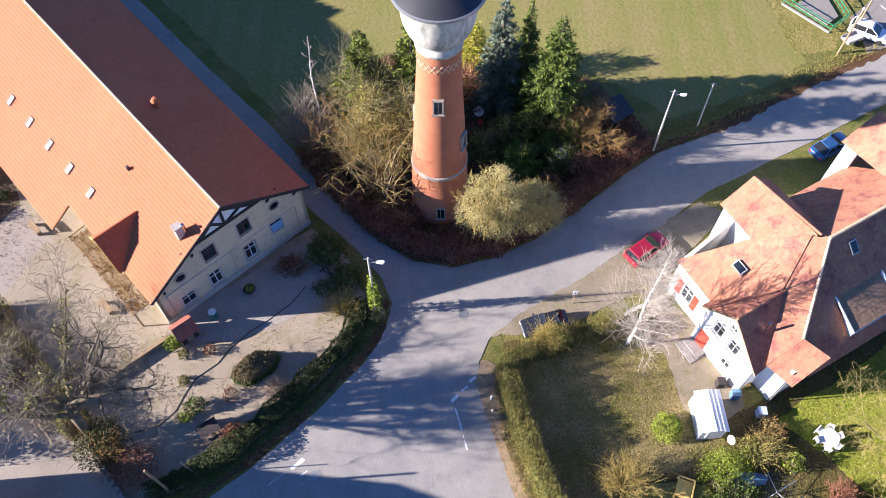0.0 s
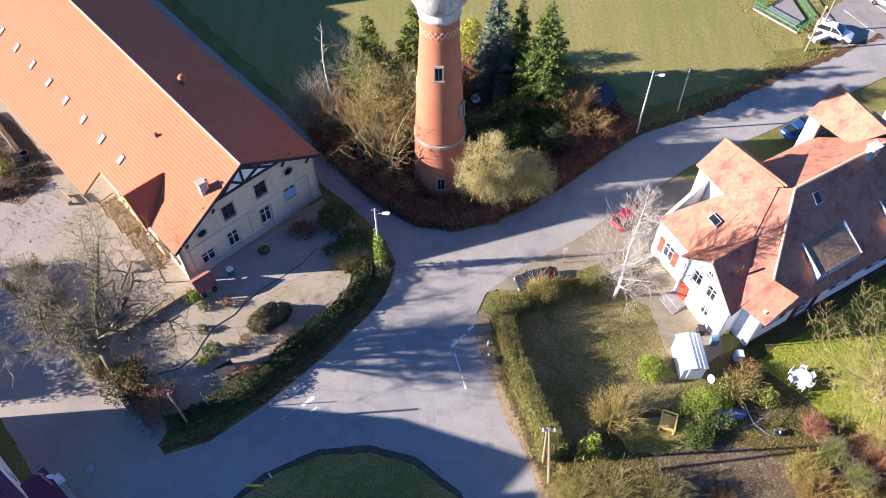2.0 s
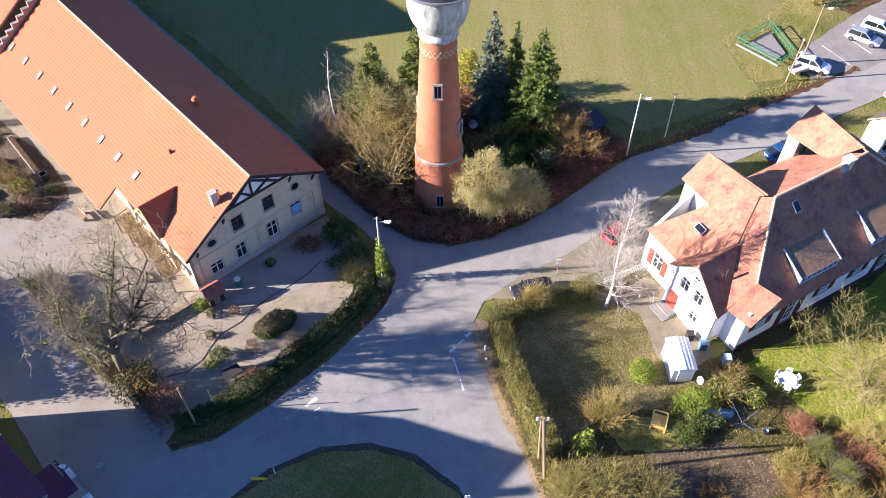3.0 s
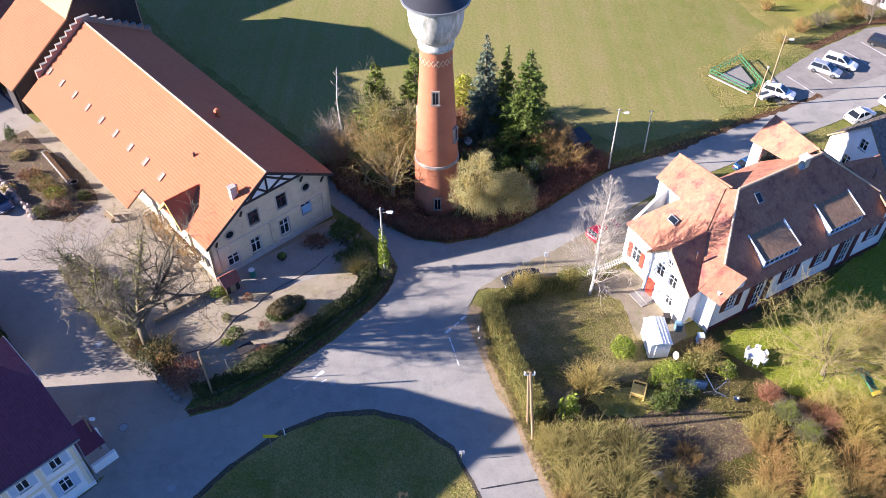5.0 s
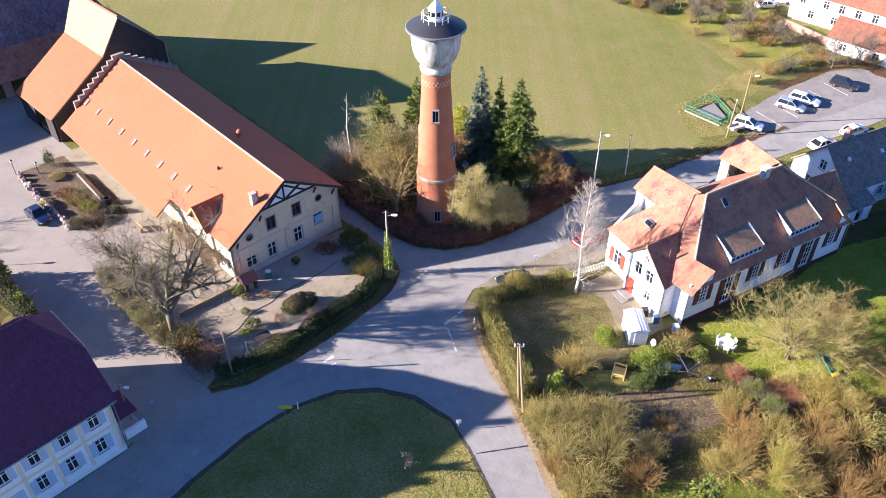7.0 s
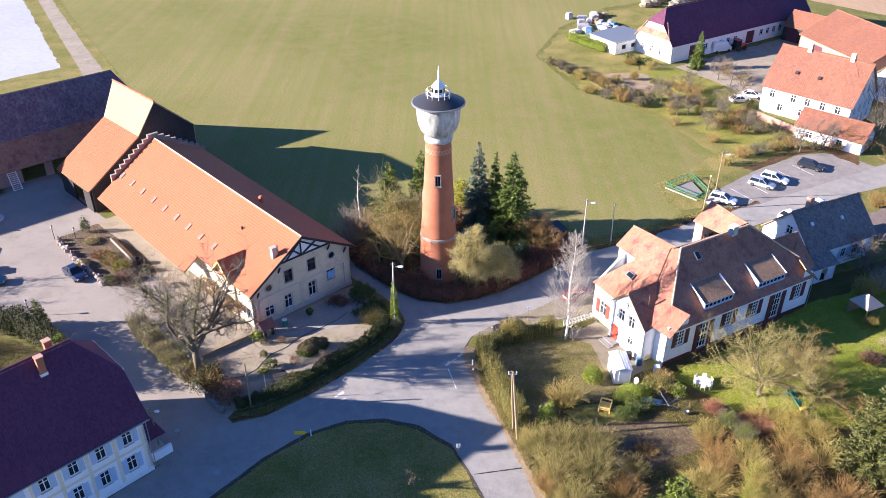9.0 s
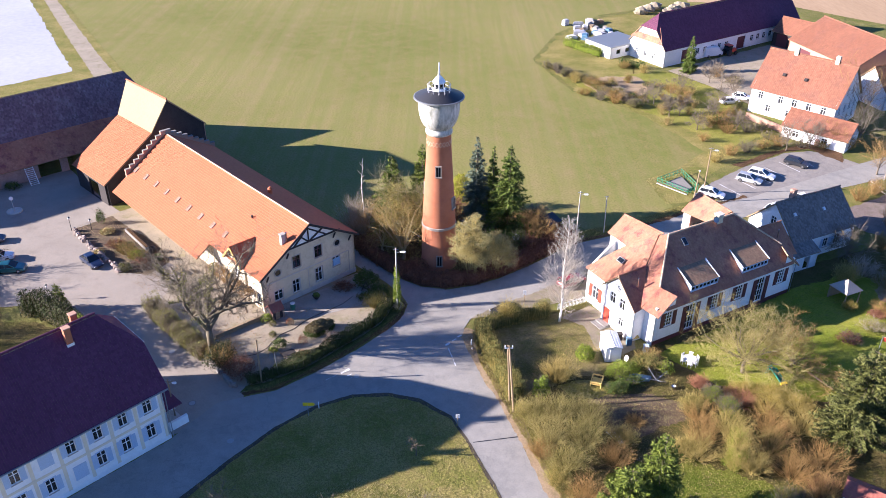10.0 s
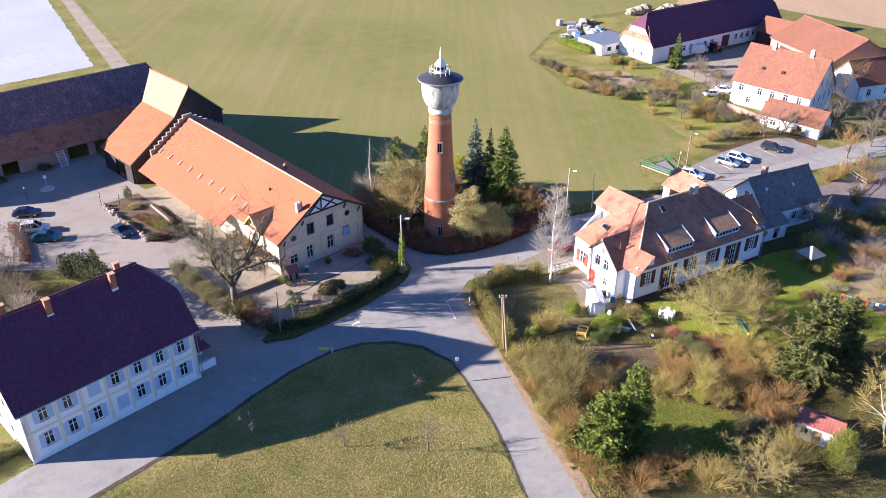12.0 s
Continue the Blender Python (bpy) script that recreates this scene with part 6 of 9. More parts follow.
for a, b in ((2.0, 2.6), (7.6, 2.4)):
    p = kh(a, b, 3.5 + (b + 0.3) * 0.957 + 0.1)
    part("roof_vent", Geo().box(-0.2, -0.25, 0.0, 0.2, 0.25, 0.2, pose(p.x, p.y, p.z, 40, 0, 26)), M["lamp_white"], gry)
annex = thing("annex", "low dark-roofed shed between the houses", "shed")
ax = local(48.2, 38.8, 26)
tiled_roof(annex, [ax(0, 0, 2.6), ax(7.0, 0, 2.6), ax(7.0, 3.6, 4.2), ax(0, 3.6, 4.2)], M["tile_k"])
wall(annex, ax(0.2, 0.3)[:2], ax(6.8, 0.3)[:2], 2.5, [(1, 0.9, 2.6, 2.0), (4, 0.05, 5.2, 2.1)], M["plaster"])
wall(annex, ax(0.2, 3.6)[:2], ax(0.2, 0.3)[:2], [(0, 4.1), (3.3, 2.6)], [], M["plaster"])
wall(annex, ax(6.8, 0.3)[:2], ax(6.8, 3.6)[:2], [(0, 2.6), (3.3, 4.1)], [], M["plaster"])


# ---- far farm ----
def gable_house(name, label, ox, oy, deg, L, W, eave, ridge, roof_m, wall_m, front=(), back=(), left=(), right=(), shutters=None, hip=0.0, over=0.35, category="house", tile=(0.35, 0.45)):
    """A plain gabled building: a along the ridge, b to the left."""
    t = thing(name, label, category)
    f = local(ox, oy, deg)
    s = (ridge - eave) / (W / 2)
    e = eave - over * s
    hz = ridge - hip * s
    tiled_roof(t, [f(-over, -over, e), f(L + over, -over, e)] + ([f(L + over, W / 2 - hip, hz), f(L - hip, W / 2, ridge), f(hip, W / 2, ridge), f(-over, W / 2 - hip, hz)] if hip else [f(L + over, W / 2, ridge), f(-over, W / 2, ridge)]), M[roof_m], tw=tile[0], th=tile[1])
    tiled_roof(t, [f(L + over, W + over, e), f(-over, W + over, e)] + ([f(-over, W / 2 + hip, hz), f(hip, W / 2, ridge), f(L - hip, W / 2, ridge), f(L + over, W / 2 + hip, hz)] if hip else [f(-over, W / 2, ridge), f(L + over, W / 2, ridge)]), M[roof_m], tw=tile[0], th=tile[1])
    if hip:
        tiled_roof(t, [f(-over, W / 2 + hip, hz), f(-over, W / 2 - hip, hz), f(hip, W / 2, ridge)], M[roof_m], tw=tile[0], th=tile[1])
        tiled_roof(t, [f(L + over, W / 2 - hip, hz), f(L + over, W / 2 + hip, hz), f(L - hip, W / 2, ridge)], M[roof_m], tw=tile[0], th=tile[1])
    ridge_caps(t, f(hip - (0 if hip else over), W / 2, ridge + 0.05), f(L - hip + (0 if hip else over), W / 2, ridge + 0.05), M[roof_m], 0.15)
    g = [(0, eave), (W / 2 - hip, hz - 0.1), (W / 2 + hip, hz - 0.1), (W, eave)] if hip else [(0, eave), (W / 2, ridge - 0.15), (W, eave)]
    for p, q, tp, hs in ((f(0, 0), f(L, 0), eave, front), (f(L, W), f(0, W), eave, back), (f(0, W), f(0, 0), g, left), (f(L, 0), f(L, W), g, right)):
        wall(t, p[:2], q[:2], tp, list(hs), M[wall_m])
        for h in hs:
            if h[3] - h[1] < 2.2:
                window(t, p[:2], q[:2], h, M["white"], (1, 1), shutters)
            else:
                d = (q - p).normalized()
                o = Vector((-d.y, d.x, 0)) * 0.2
                c = p + d * (h[0] + h[2]) / 2 + o
                part("door", Geo().beam(c + Vector((0, 0, h[1])), c + Vector((0, 0, h[3])), h[2] - h[0], 0.08) if abs(d.x) > 2 else Geo().beam(p + d * h[0] + o + Vector((0, 0, (h[1] + h[3]) / 2)), p + d * h[2] + o + Vector((0, 0, (h[1] + h[3]) / 2)), 0.08, h[3] - h[1]), M["shutter_d"], t)
    return t, f


rowh = lambda n, s0, ds, z, w, hh: [(s0 + i * ds, z, s0 + i * ds + w, z + hh) for i in range(n)]
lng, lf = gable_house("long_farm_building", "long white farm building with a dark tiled roof", 52.4, 130.4, 33.5, 50, 11.5, 4.4, 11.2, "tile_p", "plaster",
                      front=[(6, 0.05, 9, 3.2)] + rowh(5, 11, 2.6, 1.5, 1.2, 1.3) + [(26, 0.05, 29, 3.2)] + rowh(4, 31, 2.4, 1.5, 1.2, 1.4) + [(42.5, 0.05, 46, 3.6)],
                      left=rowh(3, 2, 2.8, 1.2, 0.9, 1.4), hip=2.6, category="barn")
tiled_roof(lng, [lf(-0.6, 11.0, 5.2), lf(-0.6, 0.6, 5.2), lf(0.9, 3.2, 8.6), lf(0.9, 8.2, 8.6)], M["tile_r"])
fmh, mf = gable_house("farmhouse", "white farmhouse with a red tiled roof", 63.8, 103.0, -43.5, 17.2, 12.4, 5.4, 12.0, "tile_f", "plaster",
                      front=rowh(2, 1.6, 4.2, 3.2, 1.0, 1.5) + rowh(3, 8.6, 2.9, 3.2, 1.0, 1.5) + rowh(2, 3.6, 4.2, 0.9, 1.0, 1.4), right=rowh(4, 1.8, 2.6, 3.2, 0.9, 1.4) + rowh(4, 1.8, 2.6, 0.9, 0.9, 1.4) + rowh(2, 4.2, 2.6, 6.6, 0.9, 1.4), shutters=None)
for a in (5.2, 13.4):
    p = mf(a, 6.2)
    part("chimney", Geo().box(-0.4, -0.4, 11.2, 0.4, 0.4, 13.2, pose(p.x, p.y, 0, 0, 0, -43.5)), M["render_y"], fmh)
for a in (5, 9.4):
    p = mf(a, 2.6, 5.4 + 2.6 * 1.06 + 0.1)
    part("roof_hatch", Geo().box(-0.3, -0.3, 0, 0.3, 0.3, 0.25, pose(p.x, p.y, p.z, 46, 0, -43.5)), M["timber_d"], fmh)
gable_house("farm_shed", "low whitewashed shed with a red tiled roof", 66.0, 89.5, -42, 12, 6.5, 2.6, 4.9, "tile_f", "plaster", front=[(2, 0.6, 3.2, 1.8), (7.5, 0.6, 8.6, 1.8)], right=[(2.2, 0.8, 3.6, 2.0)], category="shed")
gable_house("red_barn", "broad barn with a red tiled roof behind the farmhouse", 85.0, 139.5, -73, 22.5, 18, 4.4, 9.2, "tile_f", "brick_core", front=[(4, 0.05, 8, 3.4), (14, 0.05, 18, 3.4)], category="barn")
gable_house("cart_shed", "low open cart shed closing the farmyard", 84.5, 149.0, -50, 9, 8, 3.8, 6.6, "tile_f", "timber_d", front=[(1, 0.05, 4, 3.2), (5, 0.05, 8, 3.2)], category="shed")
gable_house("white_outbuilding", "white outbuilding with a red roof by the farm lane", 92, 103, 20, 22, 9, 4.0, 8.2, "tile_f", "plaster", front=rowh(4, 2.5, 5, 1.2, 1.2, 1.5), category="house")
flat = thing("flat_shed", "low flat-roofed white shed beside the farm building", "shed")
fs = local(37.5, 141.5, 33.5)
wall(flat, fs(0, -6)[:2], fs(9, -6)[:2], 2.8, [(2, 0.9, 3.4, 2.0), (5, 0.9, 6.4, 2.0)], M["plaster"])
wall(flat, fs(0, 3)[:2], fs(0, -6)[:2], 2.8, [], M["plaster"])
part("roof", Geo().prism([fs(-0.3, -6.3)[:2], fs(11, -6.3)[:2], fs(11, 3.2)[:2], fs(-0.3, 3.2)[:2]], 2.8, 3.0), M["grey"], flat, "pale sheet metal roof")

# ---- water tower ----
twr = thing("water_tower", "red brick water tower with a pale tank and dark cap", "water tower")
TX, TY = -0.3, 42.6
part("shaft", Geo().lathe([(2.62, 0), (2.62, 0.9), (2.5, 1.0), (2.42, 6.4), (2.34, 7.0), (1.66, 18.6), (1.62, 20.4)], (TX, TY, 0), 48), M["brick"], twr, "tapered red brick shaft", smooth=True)
part("stone_band", Geo().lathe([(2.38, 6.5), (2.45, 6.54), (2.45, 6.84), (2.36, 6.92)], (TX, TY, 0), 48), M["stone_b"], twr, "worn grey stone band")
g = Geo()
for k in range(11):
    a0, a1, am = 2 * math.pi * k / 11, 2 * math.pi * (k + 1) / 11, 2 * math.pi * (k + 0.5) / 11
    q = lambda a, z: (TX + 1.67 * math.cos(a), TY + 1.67 * math.sin(a), z)
    g.beam(q(a0, 18.85), q(am, 19.55), 0.045, 0.06)
    g.beam(q(am, 19.55), q(a1, 18.85), 0.045, 0.06)
    g.beam(q(a0, 19.55), q(am, 18.85), 0.045, 0.06)
    g.beam(q(am, 18.85), q(a1, 19.55), 0.045, 0.06)
part("zigzag_frieze", g, M["brick_y"], twr, "pale brick zigzag frieze")
part("neck", Geo().lathe([(1.64, 20.3), (1.78, 20.4), (1.82, 20.75), (1.7, 20.9), (1.72, 21.3)], (TX, TY, 0), 48), M["plaster_o"], twr, "pale neck moulding", smooth=True)
part("tank", Geo().lathe([(1.6, 21.15), (1.82, 21.3), (2.08, 21.6), (2.33, 22.05), (2.52, 22.6), (2.65, 23.2), (2.72, 23.9), (2.74, 25.3)], (TX, TY, 0), 48), M["plaster_o"], twr, "stained pale tank", smooth=True)
part("cap", Geo().lathe([(2.75, 25.2), (3.22, 25.25), (3.26, 25.4), (3.2, 25.46), (0.9, 26.3)], (TX, TY, 0), 48), M["black"], twr, "dark felt cap", smooth=True)
part("cap_rim", Geo().lathe([(3.2, 25.22), (3.32, 25.24), (3.32, 25.42), (3.2, 25.46)], (TX, TY, 0), 48), M["grey"], twr)
lant = part("lantern", Geo().lathe([(0.95, 26.2), (0.95, 26.45), (0.8, 26.5), (0.8, 27.3), (0.9, 27.35), (0.5, 27.9), (0.16, 28.2), (0.05, 29.9)], (TX, TY, 0), 8), M["white"], twr, "white lantern with a spire")
for k in range(8):
    a = 2 * math.pi * (k + 0.5) / 8
    part("pane", Geo().box(-0.2, -0.02, 26.6, 0.2, 0.02, 27.2, pose(TX + 0.75 * math.cos(a), TY + 0.75 * math.sin(a), 0, 0, 0, math.degrees(a) + 90)), M["glass_d"], lant)
g = Geo()
for k in range(12):
    a, b = 2 * math.pi * k / 12, 2 * math.pi * (k + 1) / 12
    p = lambda w, z: (TX + 1.5 * math.cos(w), TY + 1.5 * math.sin(w), z)
    g.tube(p(a, 26.0), p(a, 27.0), 0.03, 0.03, 5)
    for z in (26.5, 27.0):
        g.tube(p(a, z), p(b, z), 0.025, 0.025, 5)
part("railing", g, M["white"], twr, "white railing round the lantern")
for ang, z0, z1, r in ((-92, 14.7, 16.1, 1.86), (-25, 9.5, 11.0, 2.2), (150, 11, 12.6, 2.1), (-88, 1.0, 2.5, 2.52)):
    a = radians(ang)
    m = pose(TX + r * math.cos(a), TY + r * math.sin(a), 0, 0, 0, ang + 90)
    w = part("window", Geo().box(-0.42, -0.12, z0, -0.3, 0.2, z1, m).box(0.3, -0.12, z0, 0.42, 0.2, z1, m).box(-0.42, -0.12, z1, 0.42, 0.2, z1 + 0.15, m).box(-0.5, -0.18, z0 - 0.15, 0.5, 0.2, z0, m).box(-0.03, -0.05, z0, 0.03, 0.02, z1, m), M["stone_b"], twr)
    part("pane", Geo().box(-0.3, -0.03, z0, 0.3, 0.03, z1, m), M["glass_d"], w)

# paving along the courtyard side of the inn
patch("inn_paving", [tuple(I(1.0, 10.2)[:2]), tuple(I(1.0, 6.8)[:2]), tuple(I(NA, 6.8)[:2]), tuple(I(NA, 12.2)[:2])], 0.056, M["gravel"], "pale tan paving along the inn wall", "paving", amount=0.15)


# ---- plants of the tower plot ----
conifer(5.4, 54.1, 15.2, 2.9, "tall blue-grey spruce beside the water tower", 11, "needle_b", droop=0.35)
conifer(10.2, 51.2, 15.1, 4.6, "tall dark green spruce beside the water tower", 12, "needle", droop=0.2)
conifer(8.0, 55.4, 13.2, 1.9, "slender dark spruce between two larger ones", 13, "needle", droop=0.3)
conifer(-7.4, 51.6, 13.2, 4.2, "green spruce behind bare trees", 14, "needle_l", droop=0.2)
conifer(-2.8, 51.4, 15.0, 3.6, "green fir behind the water tower", 15, "needle_l", droop=0.15)
conifer(12.8, 48.8, 4.2, 2.2, "low spreading dark spruce under taller trees", 16, "needle", droop=0.1)
conifer(7.2, 46.6, 3.6, 2.8, "low dark yew spreading by the tower", 17, "needle", droop=0.05)
clump_tree(2.9, 58.6, "bright yellow-green bush behind the tower", 18, "leaf_f", "twig_y", [(0, 0, 4.6, 1.7), (-0.8, 0.3, 2.8, 1.6), (0.9, -0.2, 2.9, 1.5), (0.2, 0, 5.8, 1.0)], 420, 0.1)
bare_tree(-5.4, 43.4, 11.6, "wide bare tree with pale brown twigs beside the tower", 21, 0.14, 0.24, 9, 2, 3, 0.6, 0.12, "twig_t", "bark_l", 0.46, 0.014, shrink=0.55)
bare_tree(-8.6, 45.4, 8.2, "bare brown-twigged tree at the lane", 22, 0.18, 0.17, 7, 3, 2, 0.65, 0.1, "twig_o", "bark_l", 0.45, 0.013)
clump_tree(-6.6, 46.4, "olive-green ivy-clad tree in the thicket", 28, "ivy", "twig_y", [(-0.6, 0, 5.2, 2.1), (1.4, 0.6, 7.4, 2.0), (0.2, 0.8, 9.2, 1.6), (2.6, -0.6, 4.8, 2.0), (-2.0, 0.6, 3.8, 1.9), (3.6, 0.6, 8.4, 1.6), (3.9, 0.2, 6.2, 1.7), (-0.2, -1.4, 3.0, 1.8)], 330, 0.09, "tree", "tree", 0.1)
bare_tree(-6.0, 48.6, 11.5, "bare tree with ivy-tinted branches", 23, 0.2, 0.17, 7, 3, 3, 0.6, 0.1, "twig_m", "bark_l", 0.5, 0.013, ivy=1500)
bare_tree(13.0, 48.6, 5.4, "dense bare brown tree under the spruces", 29, 0.15, 0.14, 8, 3, 3, 0.65, 0.08, "twig_o", "bark", 0.7, 0.013)
bare_tree(15.0, 52.6, 3.8, "bare grey tree at the field edge", 30, 0.15, 0.12, 8, 3, 3, 0.65, 0.08, "twig", "bark", 0.7, 0.013)
spire_tree(-11.9, 50.6, 12.6, "slim dead pale tree with few branches", 24, 2.0, 0.14, "twig_w", "birch", 0.3, 13, (0.2, 0.4), 0.018, 1)
shrub(-12.6, 49.0, 2.5, 2.2, 6.4, "pinkish bare thicket by the lane", 25, None, "twig_w", 0, 130, 0.08, depth=1)
clump_tree(4.3, 38.7, "olive willow with cloudy pale yellow clumps of twigs", 26, "leaf_o", "twig_y",
           [(-1.6, -0.5, 6.2, 1.6), (0.1, 0.3, 8.4, 1.4), (-0.6, -0.9, 4.4, 1.5), (1.2, -0.2, 6.4, 1.5), (-2.2, -0.3, 4.2, 1.3), (0.9, -0.9, 3.4, 1.4), (0.5, 0.3, 9.6, 0.7), (-1.5, 0.2, 7.9, 1.0)], 900, 0.05, "willow_bush")
clump_tree(7.4, 39.2, "spreading olive willow by the road hedge", 27, "leaf_o", "twig_y",
           [(-0.6, 0.1, 5.6, 1.5), (1.2, 0.2, 5.0, 1.5), (0.2, -0.8, 3.8, 1.5), (2.2, 0.2, 3.8, 1.3), (-1.6, -0.4, 3.6, 1.3), (0.4, 0.5, 6.2, 1.0), (2.4, -0.3, 2.6, 1.1)], 900, 0.05, "willow_bush")
for k, (x, y, r, h, lf, tw, lab) in enumerate((
        (13.2, 45.6, 2.0, 2.6, "leaf_br", "twig_r", "reddish withered shrub on the tower plot"), (16.4, 48.2, 1.8, 2.2, "leaf_br", "twig_r", "reddish withered shrub on the tower plot"),
        (14.6, 51.4, 1.9, 3.4, None, "twig_o", "bare brown shrub under the spruces"), (11.2, 46.4, 1.7, 3.0, "leaf_g", "twig", "dark evergreen shrub by the tower"),
        (3.6, 47.6, 1.8, 3.4, "leaf_g", "twig", "dark evergreen shrub by the tower"), (6.4, 49.8, 2.2, 3.6, "leaf_g", "twig", "dark evergreen shrub under the spruces"),
        (1.8, 55.4, 2.2, 4.0, "leaf_br", "twig_r", "russet shrub behind the tower"), (-2.6, 49.6, 2.0, 3.6, "leaf_g", "twig_o", "dark shrub behind the tower"),
        (-9.8, 53.8, 2.0, 3.8, "leaf_l", "twig", "green shrub at the field edge"), (-3.4, 40.4, 1.7, 1.9, "leaf_br", "twig_r", "low russet shrub at the tower foot"),
        (0.6, 38.2, 1.5, 1.2, "leaf_br", "twig_r", "low russet shrub at the plot corner"), (9.8, 43.6, 1.6, 2.2, "leaf_br", "twig_o", "brown shrub along the road hedge"),
        (-10.6, 46.6, 1.7, 2.2, "leaf_br", "twig_r", "russet shrub along the lane"), (17.6, 51.0, 1.5, 1.6, "leaf_br", "twig_r", "russet shrub by the dark hut"))):
    shrub(x, y, r, r * 0.9, h, lab, 40 + k, lf, tw, 1100, 34, 0.11)
hedge([(-13.2, 48.4), (-10.8, 44.9), (-8.0, 41.6), (-5.1, 39.0), (-2.4, 37.3), (1.0, 36.7), (4.4, 37.6), (8.4, 39.8), (12.5, 43.0), (17.1, 47.0), (19.8, 49.6)], 2.4, 1.7,
      "withered brown beech hedge round the tower plot", 60, "leaf_br", "twig_r", 150, 0.1)

# ---- the inn's garden and courtyard ----
gnarled_tree(-27.2, 19.6, "large bare garden tree with gnarled ivy-clad limbs", 75)
hedge([(-38.6, 31.2), (-36.4, 28.2), (-33.4, 25.2), (-30.8, 22.6), (-28.6, 20.4)], 2.6, 1.7, "overgrown ivy hedge full of bare grey twigs", 73, "ivy", "twig", 130, 0.07, twigs=240, ragged_top=0.9, core=False)
shrub(-26.4, 19.2, 2.2, 2.2, 3.0, "dark ivy-grown thicket round the garden tree", 74, "leaf_d", "twig_o", 3600, 60, 0.08)
hedge([(-6.8, 31.8), (-8.1, 28.0), (-11.9, 23.6), (-16.5, 18.95), (-20.5, 16.45), (-22.4, 15.6)], 1.7, 1.35, "ragged dark green garden hedge above the road", 75, "leaf_d", "twig", 330, 0.07, twigs=14, ragged_top=0.4)
shrub(-8.6, 31.4, 1.9, 1.6, 2.3, "straw-coloured ornamental grass clump", 77, "leaf_w", "twig_y", 1000, 160, 0.06, depth=0, name="ornamental_grass", turn=20)
shrub(-10.4, 36.6, 1.9, 1.7, 2.2, "dark rhododendron at the gable corner", 78, "leaf_g", "twig", 1600, 20, 0.12)
shrub(-8.4, 34.2, 1.5, 1.3, 1.6, "dark evergreen bush at the terrace", 79, "leaf_g", "twig", 1200, 20, 0.1)
shrub(-13.4, 35.4, 1.5, 1.1, 1.3, "dark red barberry bush on the terrace", 80, "leaf_br", "twig_r", 1000, 30, 0.08)
shrub(-10.2, 33.2, 1.3, 0.9, 0.9, "low dark bush on the gravel", 81, "leaf_g", "twig", 700, 14, 0.08)
ringd = thing("box_hedge", "oval clipped olive-brown box hedge with a dark rim", "hedge")
rng0 = np.random.default_rng(82)
for pname, n, lo, hi, top, mt in (("rim", 3500, 0.78, 1.0, 0.95, "leaf_g"), ("foliage", 9000, 0.0, 0.92, 1.35, "leaf_b")):
    a, e = rng0.uniform(0, 2 * np.pi, n), np.sqrt(rng0.uniform(lo ** 2, hi ** 2, n)) * (1 + 0.06 * rng0.normal(size=n))
    lump = np.array([1 + 0.25 * noise.noise(Vector((math.cos(w) * 1.7, math.sin(w) * 1.7, 4.0))) for w in a])
    px, py = 1.95 * e * lump * np.cos(a), 1.2 * e * lump * np.sin(a)
    zz = top * (1 - 0.25 * e ** 4) * rng0.uniform(0.05 if pname == "rim" else 0.6, 1.0, n)
    v, f = cards(np.column_stack([-15.5 + 0.82 * px - 0.57 * py, 25.7 + 0.57 * px + 0.82 * py, 0.08 + zz]), 0.075, rng0)
    array_part(pname, v, f, M[mt], ringd)
for k, (x, y, r) in enumerate(((-21.6, 27.0, 0.5), (-19.5, 27.4, 0.55), (-21.2, 24.7, 0.5), (-17.2, 23.4, 0.7))):
    shrub(x, y, r, r, r * 1.7, "small round clipped bush on the gravel", 84 + k, "leaf_br" if k % 2 else "leaf_h", "twig", 420, 8, 0.06, group="round garden bushes", lumpy=0.15)
shrub(-19.9, 22.5, 0.9, 0.75, 1.5, "dark broad garden bush", 90, "leaf_g", "twig", 800, 12, 0.08)
shrub(-20.6, 21.6, 0.7, 0.5, 0.7, "low bright green bush", 91, "leaf_l", "twig", 400, 10, 0.07)
shrub(-13.2, 23.8, 1.3, 0.9, 1.3, "pinkish dry shrub beside the hedge", 92, "leaf_br", "twig_w", 300, 60, 0.07)
shrub(-16.6, 20.4, 1.0, 0.8, 1.2, "russet shrub beside the hedge", 93, "leaf_br", "twig_r", 600, 30, 0.08)
shrub(-23.9, 17.5, 2.1, 1.8, 2.1, "dark reddish bush at the garden corner", 94, "leaf_br", "twig_r", 1300, 30, 0.09)
shrub(-22.6, 28.0, 0.9, 0.7, 1.2, "green ivy bush by the little red-roofed hut", 95, "leaf_l", "twig", 700, 10, 0.08)
bed_pts = [(-57, 52), (-52.6, 56), (-41.6, 46.2), (-39.4, 42.2), (-41.5, 38.9), (-46, 39.4)]
patch("flower_bed", bed_pts, 0.06, M["bed"], "overgrown brown flower bed in the courtyard", "soil", amount=0.3)
